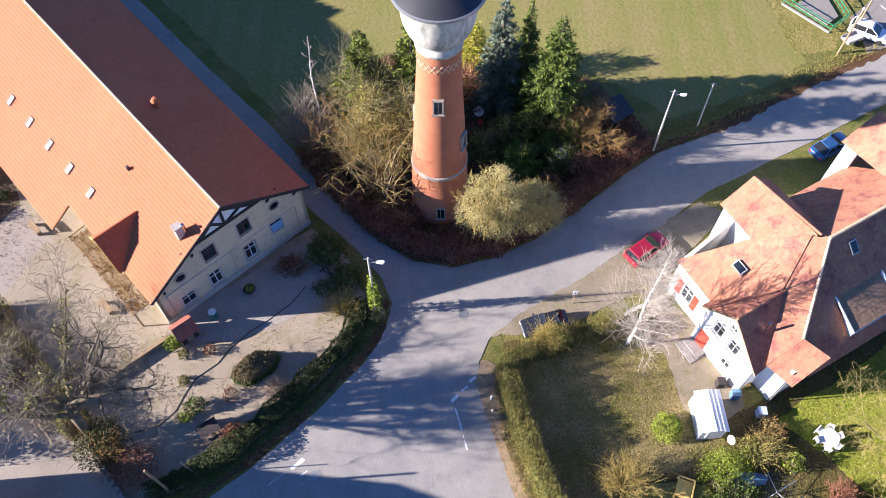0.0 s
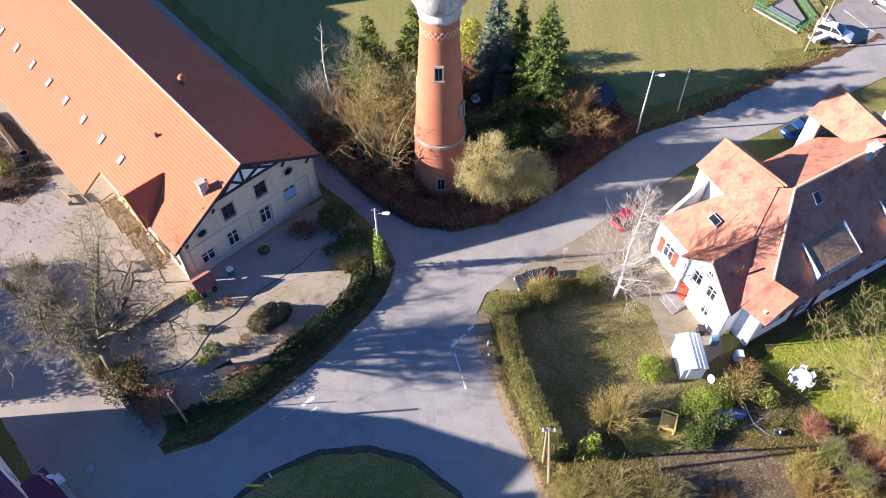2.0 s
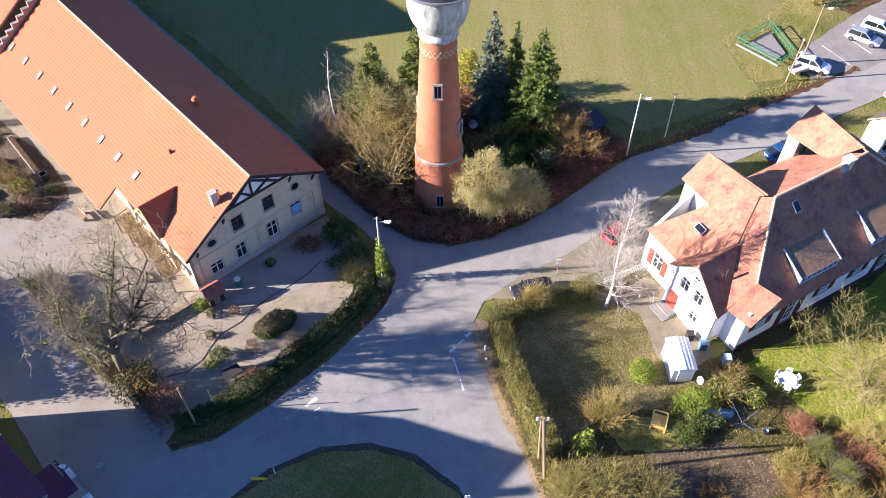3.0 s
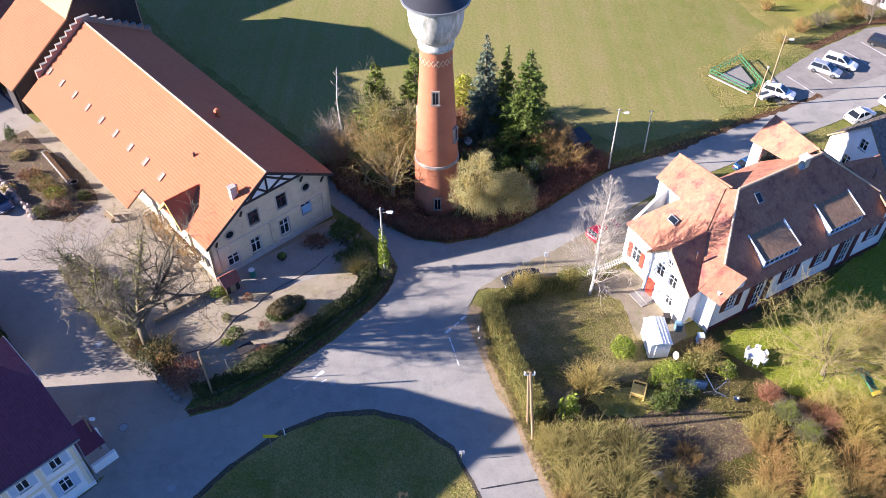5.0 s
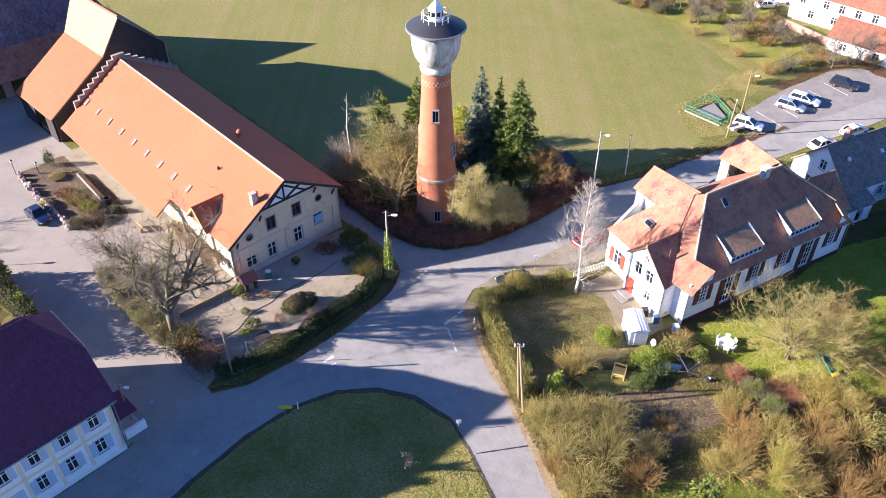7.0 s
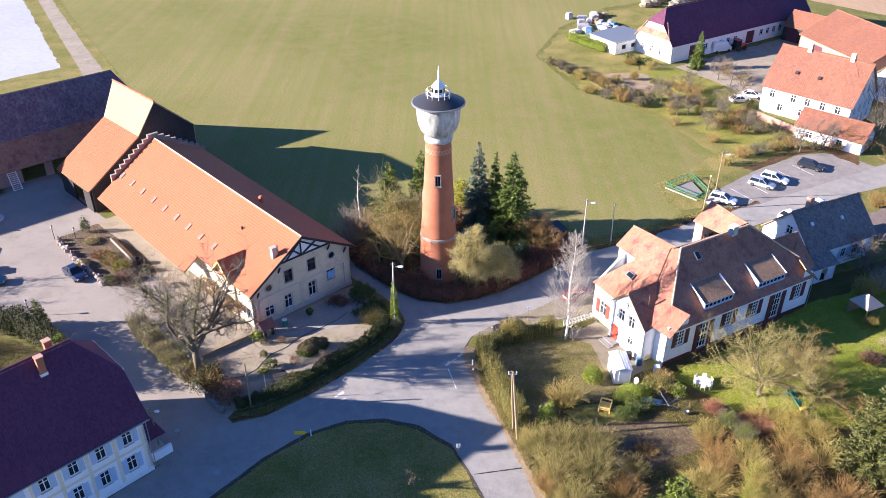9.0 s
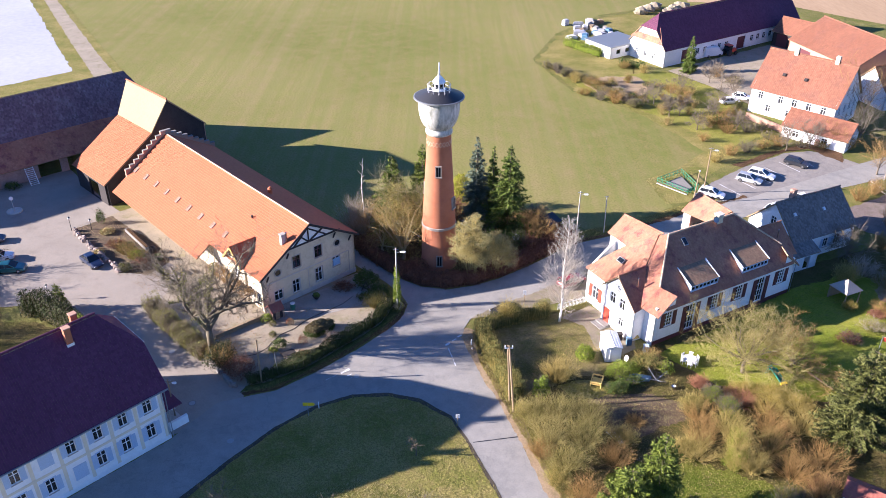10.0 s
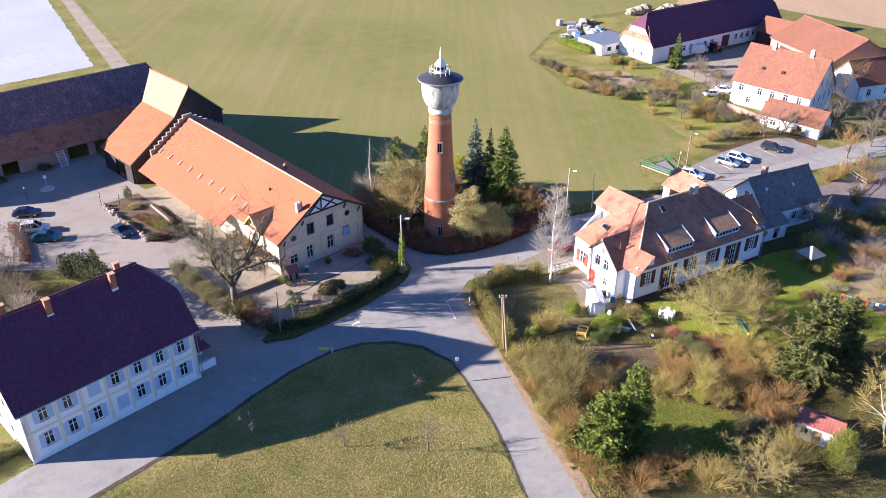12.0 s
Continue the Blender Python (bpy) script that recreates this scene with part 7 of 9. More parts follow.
for k, (x, y, r, h, lf, tw) in enumerate(((-46.4, 44.6, 1.6, 2.0, "leaf_h", "twig_o"), (-44.4, 43.0, 1.4, 1.7, "leaf_l", "twig_o"), (-43.2, 41.0, 1.5, 1.4, "leaf_br", "twig"), (-48.8, 46.8, 1.5, 1.0, "leaf_br", "twig_o"),
                                          (-51.4, 50.6, 1.2, 0.8, "leaf_o", "twig_o"), (-45.0, 40.2, 1.2, 1.2, "leaf_h", "twig"), (-41.2, 43.0, 0.7, 1.1, "leaf_g", "twig"), (-50.4, 44.4, 0.9, 0.8, "leaf_o", "twig_o"))):
    shrub(x, y, r, r * 0.85, h, "winter shrub in the courtyard bed", 100 + k, lf, tw, 650, 40, 0.09, group="shrubs in the courtyard bed")
shrub(-53.4, 53.6, 0.7, 0.7, 2.6, "small dark cypress in the courtyard bed", 110, "leaf_g", "twig", 900, 6, 0.08, name="cypress", category="tree")
hedge([(-54.6, 29.4), (-52, 29.0), (-47.5, 26.3), (-43.7, 22.3), (-40.3, 17.9)], 2.2, 3.7, "tall dark evergreen hedge behind the white house", 111, "leaf_d", "twig", 80, 0.11)
shrub(-44.6, 23.6, 1.2, 1.2, 4.0, "yellow-green cypress at the end of the tall hedge", 113, "leaf_l", "twig", 2600, 6, 0.09, name="cypress", category="tree", lumpy=0.2)
conifer(-50.2, 30.2, 4.4, 0.9, "small green column-shaped conifer", 112, "needle_l", name="cypress_tree", droop=-0.5, power=0.6)
for k, (x, y) in enumerate(((-63.6, 33.4), (-61.4, 28.6), (-66.4, 30.2), (-64.2, 38.6))):
    bare_tree(x, y, 4.6, "bare fruit bush at the courtyard edge", 114 + k, 0.15, 0.08, 7, 2, 3, 0.7, 0.05, "twig", "bark", 0.8, 0.018, category="bush", name="fruit_bush", group="fruit bushes")
hedge([(-68.5, 43.8), (-64.6, 38.4), (-61.5, 33)], 1.6, 1.0, "low bare brown hedge at the parking bays", 119, "leaf_br", "twig", 90, 0.09)

# ---- the garden of the double house ----
hedge([(5.2, 25.6), (6.0, 21.0), (7.6, 16.2), (8.9, 12.8)], 1.9, 2.7, "olive-green clipped hedge along the road", 130, "leaf_h", "twig_y", 320, 0.06, twigs=110, ragged_top=0.35)
hedge([(5.2, 26.0), (9.4, 27.9), (14.2, 29.6)], 1.7, 2.1, "olive-green clipped hedge beside the junction", 131, "leaf_h", "twig_y", 320, 0.06, twigs=110, ragged_top=0.35)
spire_tree(15.5, 28.0, 15.6, "tall bare white-stemmed birch", 132, 4.6, 0.17, "twig_p", "birch", 0.12, 70, (0.0, 0.0), 0.011, twigs="twig_p")
shrub(8.5, 28.0, 1.2, 1.2, 3.3, "yellowish fine-twigged bush at the corner", 133, "leaf_y", "twig_y", 1300, 70, 0.055)
shrub(17.7, 20.6, 1.25, 1.25, 1.9, "round bright green evergreen bush", 136, "leaf_l", "twig", 4200, 10, 0.06, lumpy=0.2)
shrub(14.0, 16.4, 2.2, 1.8, 3.0, "large straw-coloured bare bush on the lawn", 137, None, "twig_y", 0, 130, 0.08)
shrub(21.8, 17.4, 2.4, 1.4, 1.9, "dense bright green juniper", 138, "leaf_l", "twig", 5200, 12, 0.06, turn=20, name="juniper")
shrub(20.6, 14.6, 1.7, 1.1, 1.3, "dark green creeping juniper", 139, "leaf_g", "twig", 3200, 10, 0.06, turn=20, name="juniper")
shrub(24.6, 18.8, 2.0, 1.3, 2.1, "olive shrub beside the junipers", 140, "leaf_h", "twig_y", 1000, 40, 0.09)
shrub(26.9, 18.0, 1.0, 1.0, 1.7, "small upright green shrub", 141, "leaf_l", "twig", 700, 12, 0.08)
shrub(25.6, 20.4, 1.4, 0.9, 1.6, "dry brown shrub near the terrace", 142, "leaf_o", "twig_o", 300, 50, 0.08)
shrub(22.4, 15.8, 1.6, 0.9, 1.3, "low dark shrub behind the junipers", 143, "leaf_g", "twig", 900, 16, 0.09)
shrub(11.6, 13.4, 1.0, 0.9, 3.0, "golden green conifer shrub in the hedge", 144, "leaf_l", "twig", 1300, 8, 0.09)
bare_tree(36.2, 18.0, 9.6, "wide round-crowned bare apple tree on the lawn", 145, 0.24, 0.22, 17, 3, 3, 0.66, 0.08, "twig_a", "bark_m", 0.8, 0.012, shrink=0.54)
bare_tree(42.6, 19.4, 6.2, "spreading bare brown shrub-like tree on the lawn", 151, 0.08, 0.12, 11, 3, 3, 0.68, 0.03, "twig_o", "bark", 0.7, 0.012, shrink=0.5)
shrub(51.6, 24.2, 1.6, 1.2, 1.3, "low purplish bush on the lawn", 152, "leaf_br", "twig", 1400, 40, 0.07)
conifer(44.0, 6.6, 12.6, 4.6, "large olive-green spruce in the garden", 146, "needle_o", droop=0.05, dense=1.15, lowest=0.02, power=0.6)
conifer(48.6, 9.2, 10.6, 3.6, "olive-green spruce at the garden edge", 147, "needle_o", droop=0.05, dense=1.1, lowest=0.02, power=0.6)
conifer(17.2, -6.4, 9.4, 3.6, "bushy green fir beside the road", 148, "needle_l", droop=-0.1, lowest=0.0, dense=1.1, power=0.6)
conifer(20.4, -4.4, 11.6, 3.2, "green fir beside the road", 149, "needle_l", droop=-0.05, lowest=0.0, dense=1.1, power=0.65)
shrub(41.6, -8.0, 1.8, 1.8, 5.8, "dense olive-green thuja by the little shed", 150, "leaf_t", "twig", 15000, 10, 0.06, hollow=0.3, name="thuja", category="tree", lumpy=0.2)
wild = [
    (10.4, 9.6, 2.0, 2.8, "leaf_w", "twig_a"), (11.8, 6.2, 2.2, 3.0, None, "twig_a"), (13.2, 2.6, 2.2, 2.6, "leaf_w", "twig_a"), (13.2, 9.8, 2.2, 3.2, "leaf_w", "twig_a"), (14.6, -1.6, 2.0, 2.2, None, "twig_o"),
    (15.6, 6.0, 2.4, 3.4, "leaf_w", "twig_a"), (16.4, -8.6, 2.2, 2.0, None, "twig_o"), (18.4, 3.4, 1.8, 1.8, None, "twig_o"), (16.6, 9.6, 1.9, 2.6, "leaf_w", "twig_a"), (19.6, 6.4, 1.6, 1.5, None, "twig_y"),
    (29.0, 9.8, 2.0, 1.5, None, "twig_o"), (28.4, 6.6, 2.2, 2.2, None, "twig_o"), (27.2, 4.4, 2.2, 2.0, None, "twig_y"), (28.6, 11.8, 1.6, 1.4, "leaf_w", "twig_y"), (31.6, 8.0, 1.9, 2.4, "leaf_w", "twig_y"), (30.2, 15.4, 1.1, 1.3, None, "twig_r"),
    (31.2, 13.2, 1.2, 1.8, "leaf_l", "twig"), (32.4, 11.0, 1.2, 2.0, "leaf_l", "twig"), (34.4, 12.4, 1.6, 1.4, None, "twig_r"), (33.4, 13.6, 1.2, 1.0, "leaf_br", "twig_o"), (37.0, 11.4, 2.0, 1.9, "leaf_y", "twig_y"),
    (40.4, 11.8, 1.8, 1.6, "leaf_y", "twig_y"), (36.0, 8.2, 2.2, 2.2, None, "twig_o"), (39.4, 8.0, 2.2, 2.4, None, "twig_y"), (35.0, 5.2, 2.4, 2.6, "leaf_w", "twig_o"), (31.2, 4.6, 1.3, 3.8, "leaf_l", "twig_y"),
    (32.2, 2.2, 1.6, 2.4, None, "twig_y"), (36.2, 1.6, 2.4, 2.4, None, "twig_o"), (39.8, 3.0, 2.4, 2.0, None, "twig_o"), (38.0, -1.4, 2.2, 2.6, "leaf_br", "twig_o"), (34.4, -2.6, 1.8, 1.8, "leaf_g", "twig"),
    (24.0, -7.6, 2.6, 2.4, None, "twig_o"), (20.6, -10.2, 2.4, 2.0, None, "twig_o"), (28.0, -9.8, 2.4, 2.6, None, "twig_y"), (37.6, -6.6, 2.6, 3.6, "leaf_w", "twig_y"), (25.6, 4.6, 1.8, 1.6, "leaf_w", "twig_y"),
    (21.6, 9.4, 1.2, 0.6, None, "twig_o"), (30.4, 2.6, 1.2, 2.8, "leaf_l", "twig_y"), (9.4, 10.6, 1.2, 1.3, "leaf_w", "twig_y"), (10.8, 4.4, 1.4, 1.5, None, "twig_o"), (12.0, 0.6, 1.3, 1.4, "leaf_w", "twig_y"),
    (13.2, -3.6, 1.4, 1.5, None, "twig_y"), (14.4, -6.8, 1.4, 1.4, None, "twig_o"), (8.4, 13.6, 1.0, 1.5, "leaf_w", "twig_a"), (38.6, 13.6, 1.8, 1.3, "leaf_y", "twig_y"), (35.4, 14.4, 1.6, 1.0, "leaf_y", "twig_y")]
names_of = {"twig_a": "olive", "twig_y": "straw-coloured", "twig_o": "brown", "twig_r": "reddish", "twig_w": "pale grey", "twig": "grey"}
for k, (x, y, r, h, lf, tw) in enumerate(wild):
    lab = "wild %s winter shrub in the garden" % names_of[tw] if lf is None else "wild leafy shrub with %s twigs" % names_of[tw]
    shrub(x, y, r * 1.1, r, h, lab, 160 + k, lf, tw, 2400, 105 if lf is None else 80, 0.046, group="wild garden shrubs")
shrub(19.4, 7.4, 1.1, 0.7, 0.5, "low pile of purplish brush on the bed", 207, None, "twig_r", 0, 60, 0.05, name="brush_pile", category="brushwood", depth=0)
bare_tree(33.0, -9.4, 5.2, "round bare bush-like tree with pale twigs", 210, 0.08, 0.12, 14, 3, 3, 0.62, 0.05, "twig_a", "bark", 0.8, 0.011, shrink=0.5)
bare_tree(49.6, -1.6, 8.0, "pale bare tree behind the little shed", 211, 0.2, 0.15, 7, 2, 4, 0.65, 0.08, "twig_y", "birch", 0.7, 0.015)
bare_tree(53.6, 3.4, 7.5, "bare twiggy garden tree", 212, 0.2, 0.15, 7, 2, 4, 0.65, 0.08, "twig_y", "bark", 0.7, 0.015)
bare_tree(46.0, 13.0, 5.0, "small bare tree at the lawn edge", 213, 0.2, 0.1, 7, 2, 3, 0.7, 0.06, "twig_o", "bark", 0.8, 0.016)
bare_tree(59.6, 44.4, 5.0, "small bare fruit tree near the grey-roofed house", 214, 0.22, 0.1, 8, 2, 4, 0.7, 0.05, "twig_y", "bark", 0.85, 0.018)
for k, (x, y, r, h, lf, tw) in enumerate(((66, 38, 2.4, 2.0, None, "twig_w"), (62, 37, 2.0, 1.8, "leaf_w", "twig_w"), (69, 33, 2.4, 2.0, None, "twig_r"), (70.5, 48, 1.6, 2.2, "leaf_l", "twig"), (63, 27, 1.8, 1.3, "leaf_w", "twig_w"),
                                          (55.6, 26.6, 1.7, 1.1, "leaf_w", "twig_w"), (54.6, 31.4, 1.0, 1.2, "leaf_y", "twig_y"), (66.5, 42.5, 2.2, 1.7, None, "twig_o"), (57.6, 29.6, 1.1, 0.9, "leaf_br", "twig_r"), (73, 41, 2.4, 2.0, None, "twig_w"),
                                          (60.5, 14.5, 2.4, 2.4, None, "twig_o"), (57, 10, 2.4, 2.6, None, "twig_w"), (63, 33, 2.0, 1.6, "leaf_br", "twig_w"))):
    shrub(x, y, r * 1.1, r, h, "winter shrub in the neighbouring garden", 220 + k, lf, tw, 900, 80 if lf is None else 45, 0.07, group="shrubs in the neighbouring garden")

# ---- roadside and farm planting ----
for k, (x, y, h) in enumerate(((84.0, 95.0, 13), (80.5, 87.5, 8), (74.0, 84.5, 5), (89.0, 88.0, 7), (77.0, 72.5, 6.5), (76.5, 62.0, 6), (96, 92, 8), (84, 78, 6))):
    bare_tree(x, y, h, "bare roadside tree by the farm lane", 240 + k, 0.2, 0.15, 7, 2, 3, 0.6, 0.1, ("twig_o", "twig")[k % 2], "bark", 0.6, 0.02, group="roadside trees")
for k, (x, y, h) in enumerate(((46.6, 99.5, 5.0), (57.5, 104.0, 5.0), (50.5, 92.5, 4.4), (60.5, 120.0, 5.5), (43.0, 108.0, 3.6), (63.5, 112.5, 4.5), (44.8, 106.1, 5.6), (48.8, 100.0, 5.4), (62.0, 116.0, 7.0), (52.6, 114.0, 5.0), (55.0, 98.0, 4.8), (58.4, 92.6, 5.0), (64.5, 82.6, 5.6), (69.5, 84.0, 6.0))):
    bare_tree(x, y, h, "small bare orchard tree in the farm garden", 250 + k, 0.25, 0.1, 7, 2, 3, 0.65, 0.08, "twig_y", "bark", 0.7, 0.024, group="orchard trees", shrink=0.55)
conifer(57.6, 127.0, 9.0, 2.0, "dark spruce before the farm building", 258, "needle")
conifer(106, 117, 8.0, 1.8, "dark spruce behind the farmhouse", 259, "needle")
farm_bush = [(31, 112, "twig_o"), (34, 109, "twig"), (37, 107, "twig_o"), (40.5, 104.8, "twig"), (34, 118, "twig_o"), (30, 120, "twig_y"), (38.5, 113, "twig_w"), (53, 96, "twig_y"), (57, 97, "twig_o"), (59.5, 100, "twig_o"),
             (56, 91, "twig_o"), (60, 91.5, "twig"), (63, 92.5, "twig_w"), (53.5, 80.5, "twig_o"), (57, 82, "twig"), (60.5, 84, "twig_o"), (64, 84.8, "twig_o"), (68, 84.2, "twig"), (72, 84.0, "twig_o"), (50, 77.5, "twig_y"),
             (76.5, 83.5, "twig_o"), (43, 130, "twig_o"), (47, 126.5, "twig_y"), (63.5, 124, "twig_o"), (66, 120, "twig_y"), (54, 112, "twig_y"), (51, 106, "twig_o"), (63, 88, "twig")]
for k, (x, y, tw) in enumerate(farm_bush):
    shrub(x, y, 1.7, 1.4, 1.5 + 0.5 * (k % 3), "dry %s bush at the field edge" % names_of[tw], 260 + k, "leaf_w" if k % 3 == 0 else None, tw, 700, 40, 0.08, group="field edge bushes", thin=0.017)
hedge([(31.6, 148.0), (35.4, 142.6), (38.6, 138.4)], 2.2, 2.0, "green hedge before the white bales", 300, "leaf_l", "twig", 60, 0.14)
hedge([(42.6, 132.8), (47.5, 129.0)], 1.6, 1.5, "dark hedge beside the farm building", 301, "leaf_g", "twig", 60, 0.14)
hedge([(60.0, 101.5), (63.0, 105.6)], 1.2, 1.3, "green hedge beside the farmhouse", 302, "leaf_h", "twig", 60, 0.13)
for k, (x, y, h) in enumerate(((-1.3, -5.6, 4.4), (-10.4, -5.0, 3.6), (-20.9, -3.4, 3.8), (-2.4, 4.2, 2.4))):
    bare_tree(x, y, h, "young bare sapling on the grass island", 310 + k, 0.45, 0.06, 5, 2, 2, 0.6, 0.12, "twig_w", "bark", 0.7, 0.014, name="sapling", group="saplings", z=0.07)
# ivy on the lamp post
shrub(-5.75, 31.1, 0.55, 0.5, 6.6, "bright ivy climbing the street lamp pole", 316, "leaf_l", "twig", 900, 0, 0.11, name="ivy", category="plant")
shrub(-5.5, 30.6, 0.8, 0.7, 1.1, "low pale shrub at the lamp foot", 317, "leaf_h", "twig_w", 400, 20, 0.08)

# ---- grass blades ----
tufts("meadow_grass", island_edge + [(-51, -28), (13.5, -28)], 0.075, 20000, 0.16, "grass_b", "short green grass of the island", 1)
tufts("rough_meadow_grass", island_edge + [(-51, -28), (13.5, -28)], 0.075, 40000, 0.18, "grass_m", "rough brownish grass of the island", 11)
tufts("dry_meadow_grass", [(-36, -14), (-20, -4), (-8, 1), (3, -2), (8, -14)], 0.075, 40000, 0.16, "grass_d", "dry straw grass of the island", 2)
tufts("lawn_grass", [(27, 21.6), (33, 15.6), (40, 13), (52, 12.5), (66, 20), (70, 34), (58, 40), (48.5, 36)], 0.05, 30000, 0.15, "grass_b", "short lawn grass", 3)
tufts("roadside_grass", [(4.0, 26), (4.7, 20), (7.5, 11.5), (11.5, 0), (16, -12), (19, -12), (14.2, 0), (9.6, 12), (6.6, 20), (6, 25)], 0.06, 36000, 0.26, "grass_m", "dry roadside grass", 4)
tufts("bank_grass", [(-4.9, 31.4), (-5.2, 29.4), (-6.9, 26.4), (-10.6, 21.9), (-15.4, 17.2), (-20, 14.2), (-22, 14.4), (-20, 15.6), (-15.6, 18.4), (-11, 23), (-7.4, 27.4)], 0.06, 9000, 0.18, "grass_m", "rough grass on the roadside bank", 5)
tufts("garden_grass", [(8, 18), (14, 28), (19, 24), (30, 15), (36, 8), (38, -6), (18, -6), (14, 6)], 0.05, 30000, 0.16, "grass_m", "rough winter garden grass", 6)

tufts("ditch_grass", [(20.4, 48.4), (26.1, 50.8), (31.9, 53.9), (40.6, 58.8), (47, 62), (46, 63.4), (40, 60.6), (31, 55.8), (25, 53), (19.5, 51)], 0.05, 9000, 0.22, "grass_m", "rough grass along the field ditch", 7)
tufts("plot_grass", [(-13, 48), (-8, 41.4), (-2.4, 37), (1, 36.6), (8.4, 39.6), (17, 47), (19, 52), (8, 60), (-8, 60)], 0.06, 14000, 0.3, "grass_m", "dead grass under the tower plot trees", 8)
# ---- bare scrub west of the white house and in the eastern border ----
rs1 = random.Random(77)
for k in range(13):
    x, y = rs1.uniform(-76, -56), rs1.uniform(16, 34)
    if y > 26 and x > -60:
        y -= 9
    r = rs1.uniform(1.3, 2.3)
    shrub(x, y, r, r * 0.9, rs1.uniform(1.8, 3.4), "bare grey-brown shrub behind the white house", 400 + k, None, ("twig", "twig_o", "twig_w")[k % 3], 0, 45, 0.1, group="bare scrub", thin=0.016)
for k in range(11):
    x, y = rs1.uniform(58, 74), rs1.uniform(21, 40)
    r = rs1.uniform(1.3, 2.2)
    shrub(x, y, r, r * 0.9, rs1.uniform(1.6, 3.0), "bare pinkish-brown shrub in the neighbouring border", 420 + k, None, ("twig_w", "twig_o", "twig_y")[k % 3], 0, 55, 0.1, group="border shrubs", thin=0.015)


def fallen_leaves(name, pts, z, n, label, seed):
    """Dead leaves lying flat on the ground: uncountable."""
    rng = np.random.default_rng(seed)
    P = np.array(pts, float)
    c = rng.uniform(P.min(axis=0), P.max(axis=0), (n * 3, 2))
    inside = np.zeros(len(c), bool)
    for (x0, y0), (x1, y1) in zip(P, np.roll(P, -1, axis=0)):
        inside ^= ((y0 > c[:, 1]) != (y1 > c[:, 1])) & (c[:, 0] < (x1 - x0) * (c[:, 1] - y0) / (y1 - y0 + 1e-12) + x0)
    c = c[inside]
    thick = np.array([noise.noise(Vector((p[0] * 0.35, p[1] * 0.35, seed))) for p in c]) + rng.uniform(-0.5, 0.5, len(c)) > 0
    c = c[thick][:n]
    v, f = cards(np.column_stack([c, np.full(len(c), z)]), 0.07, rng, 0.85)
    tagged(new(name, array_mesh(name, v, f, M["dead_leaf"])), label, "leaves", kind="stuff")


fallen_leaves("fallen_leaves", [(-22.5, 15.8), (-28.6, 21), (-37, 31), (-34, 35), (-24.4, 29.5), (-10, 33), (-7.4, 29), (-11.2, 23.8), (-16, 19.2)], 0.1, 3000, "brown leaves scattered over the garden gravel", 5)
fallen_leaves("fallen_leaves", [(3.4, 26), (3.2, 23), (6.6, 13), (10.4, 0.8), (14.4, -12), (17, -12), (12.2, 2), (9, 12), (5.6, 21), (5, 26)], 0.09, 6000, "dead leaves along the roadside strip", 6)
fallen_leaves("fallen_leaves", [(8, 18), (14, 28), (19, 24), (30, 15), (36, 8), (38, -6), (18, -6), (14, 6)], 0.08, 1800, "dead leaves on the garden ground", 7)
fallen_leaves("fallen_leaves", [(-50, 46), (-57, 52), (-54, 57), (-33, 38), (-38, 33), (-46, 39)], 0.1, 5000, "dead leaves in the courtyard bed", 8)

for k in range(58):
    f = rs1.random()
    if k % 3 == 0:
        x, y = 25 + 16 * f + rs1.uniform(-1, 1), 130 - 26 * f + rs1.uniform(-1.5, 1.5)
    else:
        x, y = rs1.uniform(31, 62), rs1.uniform(94, 128)
        if y > 122 - 0.2 * (x - 30) or x > 58:
            x, y = x - 8, y - 8
    if y < 121:
        x = max(x, 31.6 + (121 - y) * 0.52)
    r = rs1.uniform(0.8, 1.7)
    shrub(x, y, r, r * 0.9, rs1.uniform(0.9, 2.4), "dry winter bush in the farm garden", 530 + k, ("leaf_w", None, "leaf_h", None, "leaf_g")[k % 5], ("twig", "twig_o", "twig_t")[k % 3], 500, 30, 0.085, group="farm garden bushes", thin=0.017)

for k, (x, y, r, h) in enumerate(((70.5, 53.5, 1.9, 3.6), (66.4, 47.2, 1.6, 2.2), (72.8, 49.0, 1.5, 2.4), (76.0, 62.0, 1.8, 2.6), (69.6, 62.6, 1.7, 2.8), (73.0, 65.0, 1.6, 2.6), (77.6, 67.6, 1.7, 2.8))):
    shrub(x, y, r, r * 0.9, h, "orange-brown bare shrub along the paddock fence", 490 + k, None, "twig_o", 0, 50, 0.1, group="paddock shrubs", thin=0.015)
shrub(56.4, 37.4, 1.7, 1.6, 3.2, "round straw-coloured bush by the pavilion", 499, "leaf_w", "twig_y", 1400, 80, 0.055)


# ---- vehicles ----
car_paint = {"navy": (0.02, 0.03, 0.07), "white": (0.75, 0.75, 0.76), "teal": (0.02, 0.14, 0.15), "red": (0.3, 0.012, 0.03), "blue": (0.03, 0.09, 0.22), "black": (0.02, 0.022, 0.028), "silver": (0.35, 0.37, 0.4)}
for key, c in car_paint.items():
    M["car_" + key] = paint_mat("car_paint_" + key, c, 0.3, 0.2 if key != "white" else 0.0, 0.8)


def ring_loft(stations, section):
    g = Geo()
    n = len(section(*stations[0][1:]))
    for st in stations:
        g.v += [(st[0], y, z) for y, z in section(*st[1:])]
    for j in range(len(stations) - 1):
        g.f += [(j * n + i, j * n + (i + 1) % n, (j + 1) * n + (i + 1) % n, (j + 1) * n + i) for i in range(n)]
    e = (len(stations) - 1) * n
    g.f += [tuple(range(n))[::-1], tuple(range(e, e + n))]
    return g


